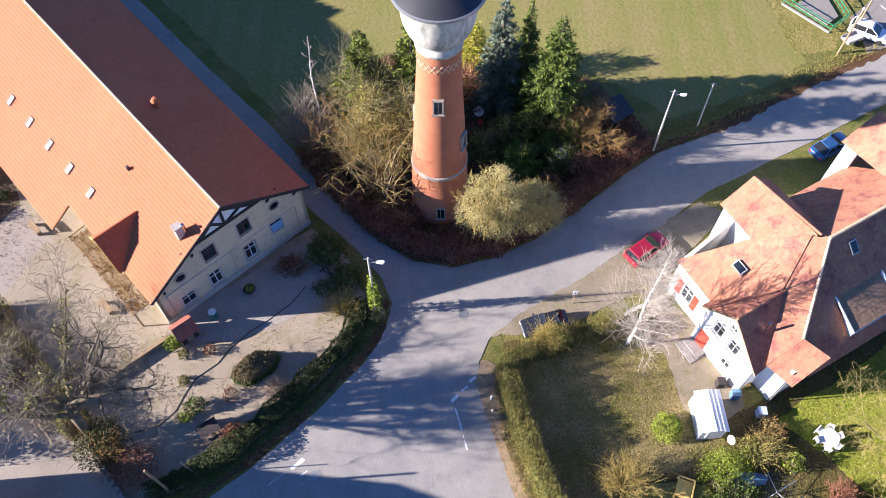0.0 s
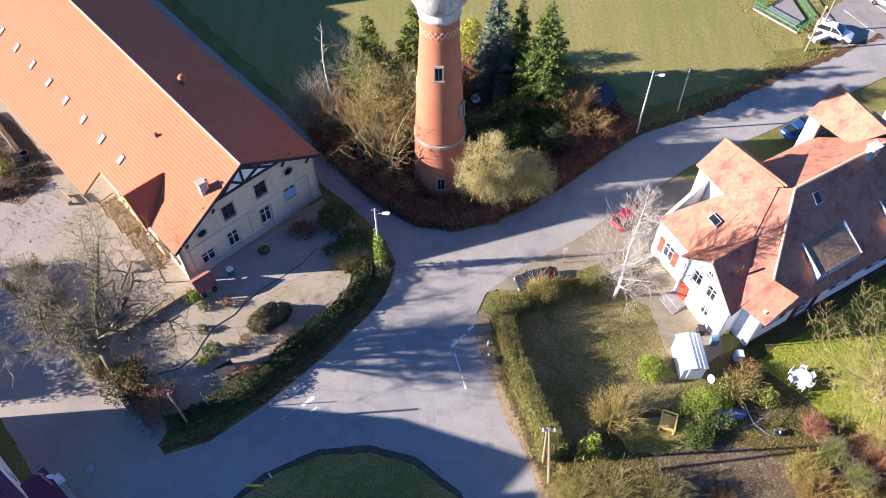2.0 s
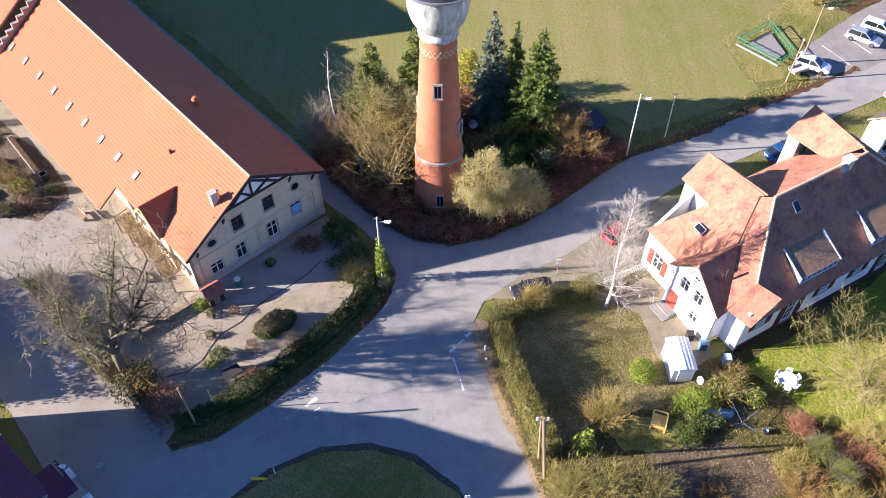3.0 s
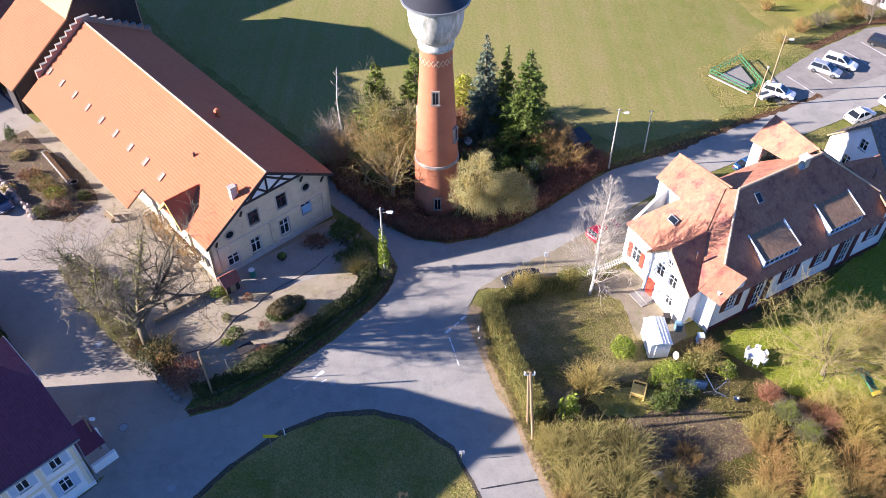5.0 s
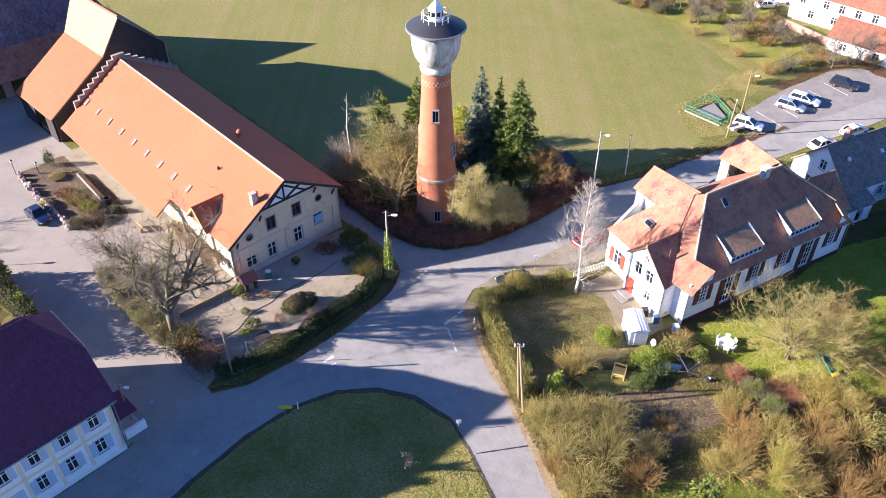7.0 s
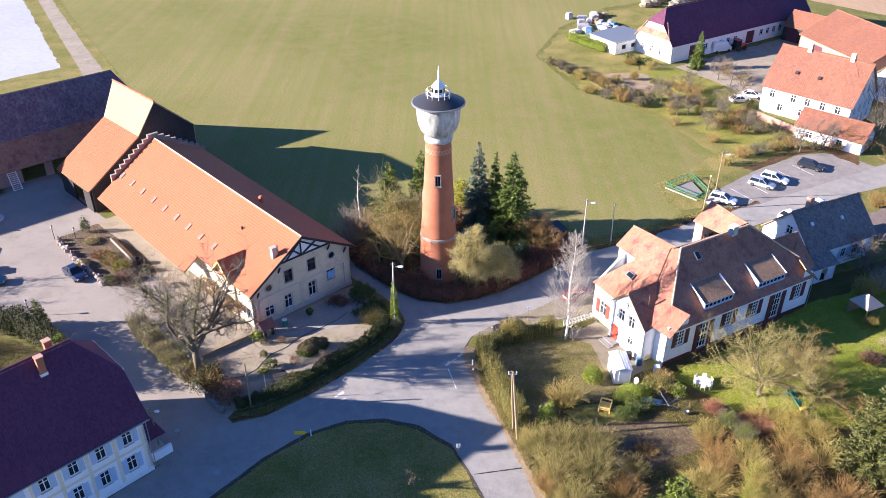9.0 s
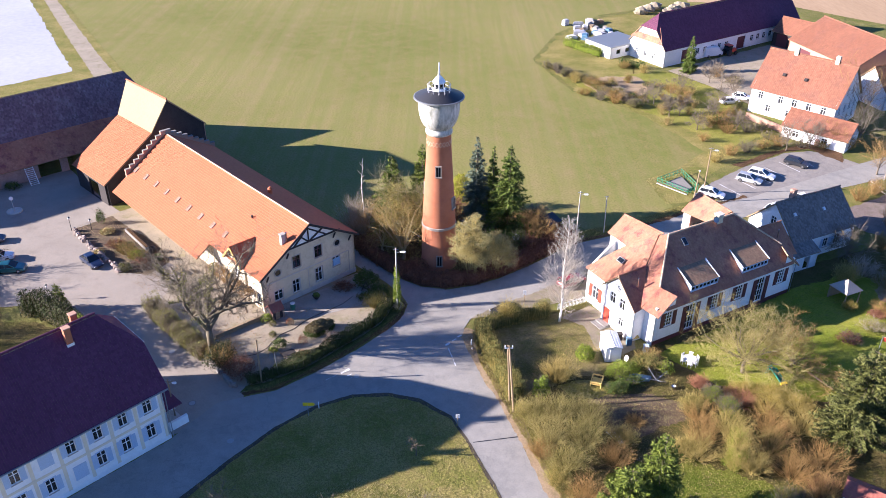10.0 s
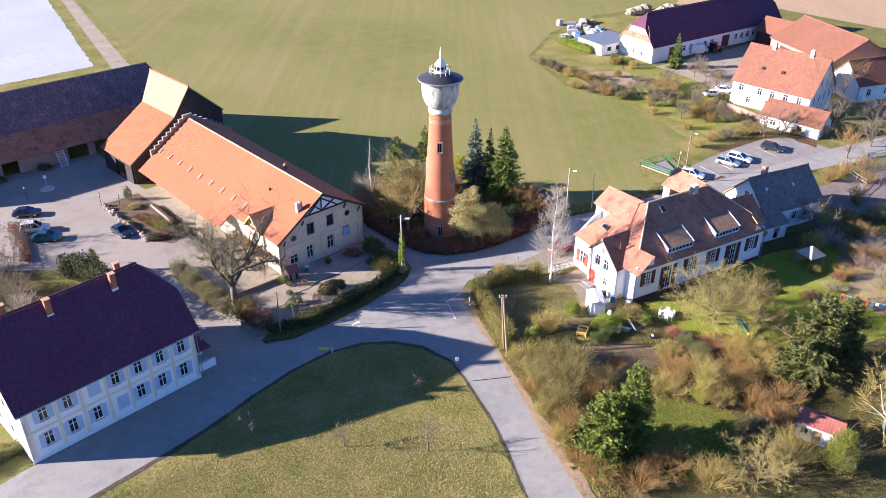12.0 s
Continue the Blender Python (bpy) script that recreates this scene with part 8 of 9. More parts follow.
def car(x, y, deg, col, label, estate=False, length=4.3, high=1.46):
    t = thing("car", label, "car", m=pose(x, y, 0.055, 0, 0, deg))
    k = length / 4.3
    sec = lambda w, zb, zt: [(-w * 0.9, zb), (-w, zb + 0.12), (-w, (zb + zt) / 2 + 0.05), (-w * 0.95, zt - 0.06), (-w * 0.84, zt), (w * 0.84, zt), (w * 0.95, zt - 0.06), (w, (zb + zt) / 2 + 0.05), (w, zb + 0.12), (w * 0.9, zb)]
    st = [(-2.15, 0.74, 0.38, 0.74), (-2.08, 0.84, 0.28, 0.86), (-1.7, 0.88, 0.24, 0.95), (0.0, 0.89, 0.22, 0.95), (0.9, 0.88, 0.22, 0.93), (1.6, 0.86, 0.24, 0.82), (2.02, 0.8, 0.28, 0.7), (2.15, 0.68, 0.36, 0.56)]
    part("body", ring_loft([(a * k, w, b, c) for a, w, b, c in st], sec), M["car_" + col], t, smooth=False)
    back = -2.0 if estate else -1.75
    roofb = -1.75 if estate else -1.1
    gs = lambda w, z: [(-w, z), (w, z)]
    zt = high - 0.05
    pts = [(back * k, 0.8, 0.93), (1.0 * k, 0.8, 0.92), (0.15 * k, 0.62, zt), (roofb * k, 0.62, zt)]
    g = Geo()
    vs = [(px, s * w, z) for s in (-1, 1) for px, w, z in pts]
    g.add(vs, [(0, 1, 2, 3), (7, 6, 5, 4), (1, 5, 6, 2), (4, 0, 3, 7), (3, 2, 6, 7)])
    part("window_glass", g, M["glass_d"], t, "dark tinted windows")
    g = Geo()
    rv = [((roofb - 0.05) * k, 0.63), (0.17 * k, 0.63)]
    g.add([(rv[0][0], -0.63, zt), (rv[1][0], -0.63, zt), (rv[1][0], 0.63, zt), (rv[0][0], 0.63, zt), (rv[0][0] + 0.1, -0.52, high + 0.02), (rv[1][0] - 0.15, -0.52, high + 0.02), (rv[1][0] - 0.15, 0.52, high + 0.02), (rv[0][0] + 0.1, 0.52, high + 0.02)],
          [(0, 1, 5, 4), (1, 2, 6, 5), (2, 3, 7, 6), (3, 0, 4, 7), (4, 5, 6, 7), (3, 2, 1, 0)])
    for s in (-1, 1):
        for a, b in (((1.0 * k, 0.81, 0.92), (0.15 * k, 0.63, zt)), ((back * k, 0.81, 0.93), (roofb * k, 0.63, zt)), ((-0.4 * k, 0.81, 0.93), (-0.4 * k, 0.64, zt))):
            part("pillar", Geo().beam((a[0], s * a[1], a[2]), (b[0], s * b[1], b[2]), 0.07, 0.07), M["car_" + col], t)
    part("roof", g, M["car_" + col], t)
    for wx in (-1.32 * k, 1.3 * k):
        for s in (-1, 1):
            w = part("wheel", Geo().tube((wx, s * 0.7, 0.31), (wx, s * 0.9, 0.31), 0.31, 0.31, 16), M["tyre"], t)
            part("rim", Geo().tube((wx, s * 0.89, 0.31), (wx, s * 0.915, 0.31), 0.19, 0.17, 12), M["chrome"], w)
    for s in (-1, 1):
        part("headlight", Geo().box(2.02 * k, s * 0.58 - 0.15, 0.5, 2.13 * k, s * 0.58 + 0.15, 0.64), M["lamp_white"], t)
        part("tail_light", Geo().box(-2.16 * k, s * 0.64 - 0.1, 0.55, -2.08 * k, s * 0.64 + 0.1, 0.78), M["lamp_red"], t)
        part("mirror", Geo().box(0.72 * k, s * 0.93 - 0.08, 0.9, 0.86 * k, s * 0.93 + 0.08, 1.02), M["car_" + col], t)
    return t


car(-50.4, 41.7, -41, "navy", "dark blue car parked by the boulders", length=4.2)
car(-68.0, 47.7, 14, "navy", "dark blue car in the courtyard bays")
car(-64.4, 42.5, 21, "white", "white car in the courtyard bays", True, 4.4, 1.75)
car(-61.3, 39.7, 8, "teal", "dark teal car in the courtyard bays")
car(18.2, 37.1, 37, "red", "red car parked by the house forecourt", True)
car(8.6, 29.65, 194.7, "black", "black car parked behind the corner bush", length=4.1)
car(37.4, 48.6, 32, "blue", "blue car parked behind the double house")
car(45.3, 63.9, -30, "white", "white estate car in the parking bays", True)
car(53.4, 69.4, -36, "silver", "silver car with a dark roof in the parking bays", True)
car(56.1, 71.2, -36, "white", "white car in the parking bays", True, 4.6)
car(64.1, 76.2, -38, "black", "dark car in the parking bays", True)
car(54.3, 58.6, 28, "white", "white car parked along the road")
car(60.2, 62.2, 27, "white", "white car parked along the road")
car(61.2, 107.0, 10, "white", "white car beside the farmhouse")
car(64.6, 109.4, -20, "white", "white car beside the farmhouse")
car(94.0, 99.0, 30, "blue", "blue car by the farm lane")
trl = thing("trailer", "small pale flat trailer beside the parking bays", "trailer", m=pose(43.3, 63.0, 0.055, 0, 0, 25))
part("bed", Geo().box(-1.1, -0.6, 0.45, 1.1, 0.6, 0.55).box(-1.1, -0.6, 0.55, 1.1, -0.56, 0.85).box(-1.1, 0.56, 0.55, 1.1, 0.6, 0.85), M["stone"], trl)
part("drawbar", Geo().tube((1.1, 0, 0.5), (2.2, 0, 0.4), 0.05, 0.05, 6), M["grey"], trl)
for s in (-1, 1):
    part("wheel", Geo().tube((0, s * 0.62, 0.3), (0, s * 0.78, 0.3), 0.3, 0.3, 12), M["tyre"], trl)
van = thing("delivery_van", "white box van in the farmyard", "van", m=pose(66.4, 139.2, 0.045, 0, 0, 20))
part("body", ring_loft([(-2.6, 0.95, 0.45, 2.3), (-2.5, 1.0, 0.4, 2.5), (1.2, 1.0, 0.4, 2.5), (1.9, 0.98, 0.4, 1.6), (2.6, 0.9, 0.45, 1.2)], lambda w, a, b: [(-w, a), (-w, b - 0.1), (-w * 0.9, b), (w * 0.9, b), (w, b - 0.1), (w, a)]), M["car_white"], van)
part("windscreen", Geo().add([(1.3, -0.85, 2.3), (1.3, 0.85, 2.3), (2.0, 0.88, 1.6), (2.0, -0.88, 1.6)], [(0, 1, 2, 3)]), M["glass_d"], van)
for a in (-1.6, 1.7):
    for s in (-1, 1):
        part("wheel", Geo().tube((a, s * 0.75, 0.36), (a, s * 1.0, 0.36), 0.36, 0.36, 14), M["tyre"], van)
trc = thing("tractor", "red tractor in the farmyard", "tractor", m=pose(71.0, 140.4, 0.045, 0, 0, 30))
part("hood", Geo().box(0.2, -0.4, 0.7, 2.0, 0.4, 1.5), M["red"], trc)
part("cab", Geo().box(-1.2, -0.7, 0.9, 0.2, 0.7, 2.5), M["glass_d"], trc)
part("cab_roof", Geo().box(-1.3, -0.8, 2.5, 0.3, 0.8, 2.65), M["red"], trc)
for a, r, w in ((-0.7, 0.75, 0.45), (1.5, 0.5, 0.35)):
    for s in (-1, 1):
        part("wheel", Geo().tube((a, s * 0.6, r), (a, s * (0.6 + w), r), r, r, 16), M["tyre"], trc)


# ---- poles, lamps and signs ----
def lamp_pole(x, y, h, arm, label, mt="stone", name="street_lamp", r=0.11):
    t = thing(name, label, "street lamp")
    part("pole", Geo().tube((x, y, 0), (x, y, h), r, r * 0.7, 10), M[mt], t)
    part("insulator_bar", Geo().beam((x - 0.35, y, h - 0.2), (x + 0.35, y, h - 0.2), 0.08, 0.08), M["grey"], t)
    part("arm", Geo().tube((x, y, h - 0.7), (x + arm * 0.55, y - 0.1, h - 0.45), 0.03, 0.03, 6), M["grey"], t)
    hd = part("lamp_head", ring_loft([(x + arm * 0.5, 0.05, 0), (x + arm * 0.6, 0.13, 0), (x + arm * 0.95, 0.17, 0), (x + arm * 1.05, 0.06, 0)], lambda w, _: [(y - 0.1 - w, h - 0.55), (y - 0.1 - w * 0.8, h - 0.4), (y - 0.1 + w * 0.8, h - 0.4), (y - 0.1 + w, h - 0.55)]), M["white"], t)
    return t


lamp_pole(-5.75, 31.1, 9.3, 1.2, "street lamp on a tall pole grown with ivy")
lamp_pole(-29.3, 9.8, 5.6, 0.9, "street lamp on a dark pole beside the white house", "wood", r=0.09)
lamp_pole(20.4, 48.5, 8.7, 1.1, "street lamp on a weathered pole by the field")
lamp_pole(44.1, 64.6, 8.6, 1.1, "street lamp on a leaning pole by the parking bays", "wood")
pl = thing("utility_pole", "thin pale pole with a small crossbar by the road", "pole")
part("pole", Geo().tube((25.2, 51.6, 0), (25.0, 51.4, 6.4), 0.09, 0.07, 8), M["stone"], pl)
part("crossbar", Geo().beam((24.7, 51.4, 6.3), (25.3, 51.4, 6.3), 0.07, 0.07), M["grey"], pl)
pl = thing("wooden_pole", "leaning wooden pole beside the green fence", "pole")
part("pole", Geo().tube((41.5, 61.3, 0), (41.9, 61.8, 5.6), 0.11, 0.09, 8), M["wood"], pl)
part("lamp_head", Geo().ball((41.9, 61.8, 5.7), 0.16, 0.16, 0.14, 8, 5), M["white"], pl)
pl = thing("utility_pole", "double wooden A-frame utility pole beside the road", "pole")
part("pole", Geo().tube((8.0, 12.7, 0), (7.35, 11.9, 8.7), 0.13, 0.1, 9), M["wood"], pl)
part("pole", Geo().tube((8.3, 10.9, 0), (7.5, 11.8, 8.7), 0.13, 0.1, 9), M["wood"], pl)
part("insulator_bar", Geo().beam((7.0, 11.8, 8.4), (7.9, 11.8, 8.4), 0.1, 0.1).box(7.0, 11.7, 8.45, 7.1, 11.9, 8.7).box(7.8, 11.7, 8.45, 7.9, 11.9, 8.7), M["white"], pl)
pl = thing("wooden_pole", "grey wooden pole at the garden wall", "pole")
part("pole", Geo().tube((-20.9, 15.8, 0), (-20.8, 15.6, 6.5), 0.11, 0.09, 8), M["wood"], pl)
pl = thing("wooden_pole", "thin grey post in the garden hedge", "pole")
part("pole", Geo().tube((-19.2, 17.2, 0), (-19.3, 17.0, 3.6), 0.05, 0.04, 8), M["grey"], pl)


def sign(x, y, h, geo, mt, label, post="grey"):
    t = thing("road_sign", label, "sign")
    part("post", Geo().tube((x, y, 0.04), (x, y, h), 0.035, 0.035, 8), M[post], t)
    part("board", geo, M[mt], t)
    return t


sign(-14.6, 10.2, 1.9, Geo().add([(-15.1, 10.17, 1.5), (-14.0, 10.17, 1.5), (-13.75, 10.17, 1.72), (-14.0, 10.17, 1.95), (-15.1, 10.17, 1.95), (-15.1, 10.21, 1.5), (-14.0, 10.21, 1.5), (-13.75, 10.21, 1.72), (-14.0, 10.21, 1.95), (-15.1, 10.21, 1.95)],
     [(0, 1, 2, 3, 4), (9, 8, 7, 6, 5), (0, 5, 6, 1), (1, 6, 7, 2), (2, 7, 8, 3), (3, 8, 9, 4), (4, 9, 5, 0)]), "yellow", "yellow arrow-shaped direction sign at the grass island")
sign(2.0, 8.9, 1.5, Geo().box(1.78, 8.88, 1.0, 2.22, 8.92, 1.5), "white", "small white road sign at the grass island", "wood")
sign(11.2, 31.9, 2.3, Geo().box(11.0, 31.87, 1.7, 11.4, 31.91, 2.35), "white", "white sign on a post beside the junction", "wood")
single("marker_post", Geo().tube((-13.6, 11.4, 0.05), (-13.6, 11.4, 1.0), 0.07, 0.05, 8), M["white"], "short white roadside marker post", "post")
single("marker_post", Geo().tube((3.9, 23.2, 0.06), (3.9, 23.2, 0.8), 0.09, 0.07, 8), M["white"], "short white roadside marker post at the hedge", "post")
single("marker_post", Geo().ball((4.0, 22.2, 0.2), 0.16, 0.14, 0.14, 8, 5), M["stone"], "small white stone at the roadside", "stone")
for x, y in ((1.75, 30.8), (-9.9, 17.0), (3.6, 14.0), (-22.4, 6.2), (-33.1, 21.5), (-28.1, 12.15)):
    mh_ = thing("manhole_cover", "round iron manhole cover in the asphalt", "manhole", "manhole covers")
    part("ring", Geo().lathe([(0.46, 0.045), (0.46, 0.062), (0.36, 0.062), (0.36, 0.05)], (x, y, 0), 20), M["stone_d"], mh_)
    part("lid", Geo().lathe([(0.36, 0.052), (0.36, 0.058), (0.0, 0.058)], (x, y, 0), 20), M["grey"], mh_)
marks = [((-11.8, 17.5), (-10.9, 18.3), 0.5), ((-13.4, 16.3), (-12.2, 17.3), 0.12), ((-11.0, 17.0), (-10.5, 17.4), 0.35), ((-10.8, 16.4), (-10.4, 16.8), 0.16), ((0.7, 23.0), (1.2, 23.5), 0.3), ((1.5, 23.9), (2.0, 24.3), 0.3), ((2.2, 24.7), (2.7, 25.1), 0.35),
         ((1.0, 22.4), (1.5, 20.6), 0.06), ((1.6, 20.2), (1.9, 19.0), 0.06)]
for p, q, w in marks:
    d = (Vector((*q, 0)) - Vector((*p, 0))).normalized()
    n = Vector((-d.y, d.x, 0)) * w * 0.3
    pts = [Vector((*p, 0)) - n, Vector((*q, 0)) - n, Vector((*q, 0)) + n, Vector((*p, 0)) + n]
    patch("road_marking", [(c.x, c.y) for c in pts], 0.056, M["line"], "worn white road paint", "road marking", 0.2, 0.12)
patch("tar_seam", [(3.6, 6.1), (8.6, 7.0), (8.6, 7.12), (3.6, 6.22)], 0.056, M["black"], "dark tar seam across the road", "road", 0.4, 0.06)
for k in range(7):
    a = Vector((44.6, 66.2, 0)).lerp(Vector((66.5, 80.8, 0)), k / 6.5)
    d = Vector((0.5, -0.866, 0)) * 4.6
    n = Vector((0.866, 0.5, 0)) * 0.06
    patch("bay_line", [((a - n).x, (a - n).y), ((a + d - n).x, (a + d - n).y), ((a + d + n).x, (a + d + n).y), ((a + n).x, (a + n).y)], 0.061, M["line"], "pale parking bay line", "road marking", 0.6, 0.05)

# ---- things round the inn ----
hut = thing("garden_hut", "little garden hut with a red pitched roof", "hut", m=pose(-21.6, 28.9, 0.08, 0, 0, 40))
part("wall", Geo().box(-0.75, -0.65, 0, 0.75, 0.65, 1.5), M["timber_d"], hut)
part("roof", Geo().slab([(-0.95, -0.95, 1.3), (0.95, -0.95, 1.3), (0.95, 0.0, 2.2), (-0.95, 0.0, 2.2)], 0.08).slab([(0.95, 0.95, 1.3), (-0.95, 0.95, 1.3), (-0.95, 0.0, 2.2), (0.95, 0.0, 2.2)], 0.08), M["pink"], hut, "faded red roof")
part("door", Geo().box(-0.3, -0.69, 0.05, 0.3, -0.65, 1.3), M["wood"], hut)
part("post", Geo().box(-0.85, -0.9, 0, -0.77, -0.82, 1.35), M["wood"], hut)
part("post", Geo().box(0.77, -0.9, 0, 0.85, -0.82, 1.35), M["wood"], hut)
lw = thing("garden_wall", "low tan timber-topped garden wall", "wall")
part("wall", Geo().beam((-28.3, 24.1, 0.3), (-23.3, 28.3, 0.3), 0.24, 0.6), M["wood"], lw)
part("top_beam", Geo().beam((-28.4, 24.0, 0.64), (-23.2, 28.4, 0.64), 0.34, 0.08), M["wood"], lw, "weathered timber top")
sw = thing("retaining_wall", "low pale stone wall at the garden corner", "wall")
rw_pts = [(-23.6, 14.9), (-24.1, 15.0), (-26.2, 17.4), (-28.6, 20.2)]
rng1 = random.Random(5)
for (ax_, ay_), (bx_, by_) in zip(rw_pts, rw_pts[1:]):
    L = math.hypot(bx_ - ax_, by_ - ay_)
    n = max(1, int(L / 0.55))
    for row in range(2):
        for i in range(n):
            f = (i + 0.5 + 0.25 * row) / n
            if f < 1:
                part("stone", Geo().box(-0.26, -0.2, 0, 0.26, 0.2, 0.3, pose(ax_ + (bx_ - ax_) * f, ay_ + (by_ - ay_) * f, 0.06 + row * 0.31, rng1.uniform(-3, 3), rng1.uniform(-3, 3), math.degrees(math.atan2(by_ - ay_, bx_ - ax_)) + rng1.uniform(-4, 4))), M["stone_d"], sw)
for k in range(17):
    f = k / 16
    x, y = -56.6 + 10.8 * f, 50.8 - 11.2 * f
    single("boulder", Geo().ball((x + rng1.uniform(-0.2, 0.2), y + rng1.uniform(-0.2, 0.2), 0.3), rng1.uniform(0.35, 0.6), rng1.uniform(0.3, 0.5), rng1.uniform(0.35, 0.5), 9, 6, 0.5), M["boulder"], "brownish rough boulder edging the courtyard bed", "boulder", "boulders")
tr = thing("stone_trough", "long weathered stone trough in the courtyard bed", "trough")
part("trough", Geo().beam((-48.6, 51.2, 0.35), (-43.4, 45.3, 0.35), 0.6, 0.5), M["stone_d"], tr)
part("soil", Geo().beam((-48.4, 51.0, 0.62), (-43.6, 45.5, 0.62), 0.45, 0.08), M["litter"], tr)
bar_ = thing("rain_barrel", "dark open barrel beside the trough", "barrel")
part("body", Geo().lathe([(0.4, 0.06), (0.5, 0.5), (0.45, 0.95), (0.38, 0.95), (0.38, 0.3), (0.0, 0.3)], (-42.7, 44.9, 0), 16), M["timber_d"], bar_)


def lantern(x, y, h, label):
    t = thing("garden_lantern", label, "lamp", "courtyard lanterns")
    part("post", Geo().tube((x, y, 0.04), (x, y, h - 0.35), 0.05, 0.04, 8), M["black"], t)
    part("lamp_glass", Geo().lathe([(0.08, h - 0.35), (0.15, h - 0.3), (0.17, h - 0.05), (0.1, h)], (x, y, 0), 8), M["lamp_white"], t)
    part("lamp_cap", Geo().lathe([(0.2, h - 0.04), (0.05, h + 0.12), (0.0, h + 0.15)], (x, y, 0), 8), M["black"], t)


for x, y, h in ((-57.2, 51.3, 2.4), (-52.7, 32.5, 2.5), (-70.6, 53.4, 2.4), (-54.2, 51.6, 1.9)):
    lantern(x, y, h, "black lantern post in the courtyard")
ft = thing("courtyard_lamp", "pale round lamp on a post in a small round bed", "lamp")
part("bed", Geo().lathe([(1.2, 0.04), (1.2, 0.22), (1.0, 0.24), (1.0, 0.15), (0, 0.18)], (-68.8, 57.4, 0), 20), M["stone"], ft)
part("post", Geo().tube((-68.8, 57.4, 0.1), (-68.8, 57.4, 2.2), 0.07, 0.05, 8), M["stone"], ft)
part("globe", Geo().ball((-68.8, 57.4, 2.4), 0.32, 0.32, 0.32, 12, 8), M["white"], ft, smooth=True)
gz = thing("picnic_set", "dark garden table with benches on the gravel", "table", m=pose(-18.4, 20.4, 0.08, 0, 0, 35))
part("tabletop", Geo().box(-0.8, -0.4, 0.7, 0.8, 0.4, 0.76), M["timber_d"], gz)
for s in (-1, 1):
    part("bench", Geo().box(-0.8, s * 0.75 - 0.15, 0.4, 0.8, s * 0.75 + 0.15, 0.45), M["timber_d"], gz)
    part("leg", Geo().beam((s * 0.6, -0.7, 0), (s * 0.6, 0.7, 0.0 + 0.7), 0.07, 0.07).beam((s * 0.6, 0.7, 0), (s * 0.6, -0.7, 0.7), 0.07, 0.07), M["timber_d"], gz)
fb = thing("fire_bowl", "dark planted bowl on the terrace", "planter")
part("bowl", Geo().lathe([(0.2, 0.09), (0.35, 0.3), (0.55, 0.65), (0.48, 0.65), (0.0, 0.5)], (-16.8, 33.0, 0), 16), M["timber_d"], fb)
part("plant", Geo().ball((-16.8, 33.0, 0.75), 0.42, 0.42, 0.35, 10, 6, 0.5), M["leaf_g"], fb)
tb = thing("garden_barrel", "teal garden barrel with a pale lid on the terrace", "barrel")
part("body", Geo().lathe([(0.3, 0.09), (0.36, 0.5), (0.3, 1.0), (0.0, 1.0)], (-19.6, 30.6, 0), 14), M["teal"], tb)
part("lid", Geo().lathe([(0.33, 1.0), (0.33, 1.06), (0.0, 1.1)], (-19.6, 30.6, 0), 14), M["white"], tb)
arb = thing("garden_arch", "dark triangular trellis on the gravel", "trellis")
part("rail", Geo().beam((-10.9, 35.0, 0.08), (-10.2, 34.6, 1.9), 0.08, 0.08), M["timber_d"], arb)
part("rail", Geo().beam((-9.5, 34.2, 0.08), (-10.2, 34.6, 1.9), 0.08, 0.08), M["timber_d"], arb)
part("crossbar", Geo().beam((-10.7, 34.9, 0.7), (-9.7, 34.3, 0.7), 0.06, 0.06), M["timber_d"], arb)
kerb = thing("gravel_edging", "dark metal edging strip across the gravel", "edging", kind="structure")
kp = [(-12.0, 33.6), (-13.1, 31.9), (-14.9, 30.3), (-16.6, 29.0), (-17.9, 27.6), (-18.7, 26.3), (-20.3, 25.0), (-21.0, 23.6), (-21.5, 22.2), (-22.6, 21.0), (-24.4, 20.4)]
for p, q in zip(kp, kp[1:]):
    part("strip", Geo().beam((*p, 0.09), (*q, 0.09), 0.07, 0.05), M["timber_d"], kerb)
# pergola and benches along the inn's west side
prg = thing("pergola", "wooden pergola along the inn wall", "pergola")
pd = Vector((0.68, -0.733, 0))
po = Vector((-pd.y, pd.x, 0)) * -1
pb = I(12.4, 7.6, 0)
for k in range(5):
    c = pb + pd * (k * 2.6) + po * 1.9
    part("post", Geo().beam(c, c + Vector((0, 0, 2.3)), 0.12, 0.12), M["wood"], prg)
    part("rafter", Geo().beam(c + Vector((0, 0, 2.4)) + po * 0.3, c - po * 1.4 + Vector((0, 0, 2.6)), 0.08, 0.12), M["wood"], prg)
part("beam", Geo().beam(pb + po * 1.9 + Vector((0, 0, 2.32)), pb + po * 1.9 + pd * 10.6 + Vector((0, 0, 2.32)), 0.12, 0.14), M["wood"], prg)
vp = [pb + po * w + pd * 0.4 for w in (1.2,)] + [pb + po * 1.2 + pd * 10.4]
hedge([tuple(c[:2]) for c in vp], 2.0, 0.5, "tangled bare vine over the pergola", 98, "leaf_br", "twig_o", 45, 0.07, name="vine", twigs=160, core=False, category="vine", z=2.35)
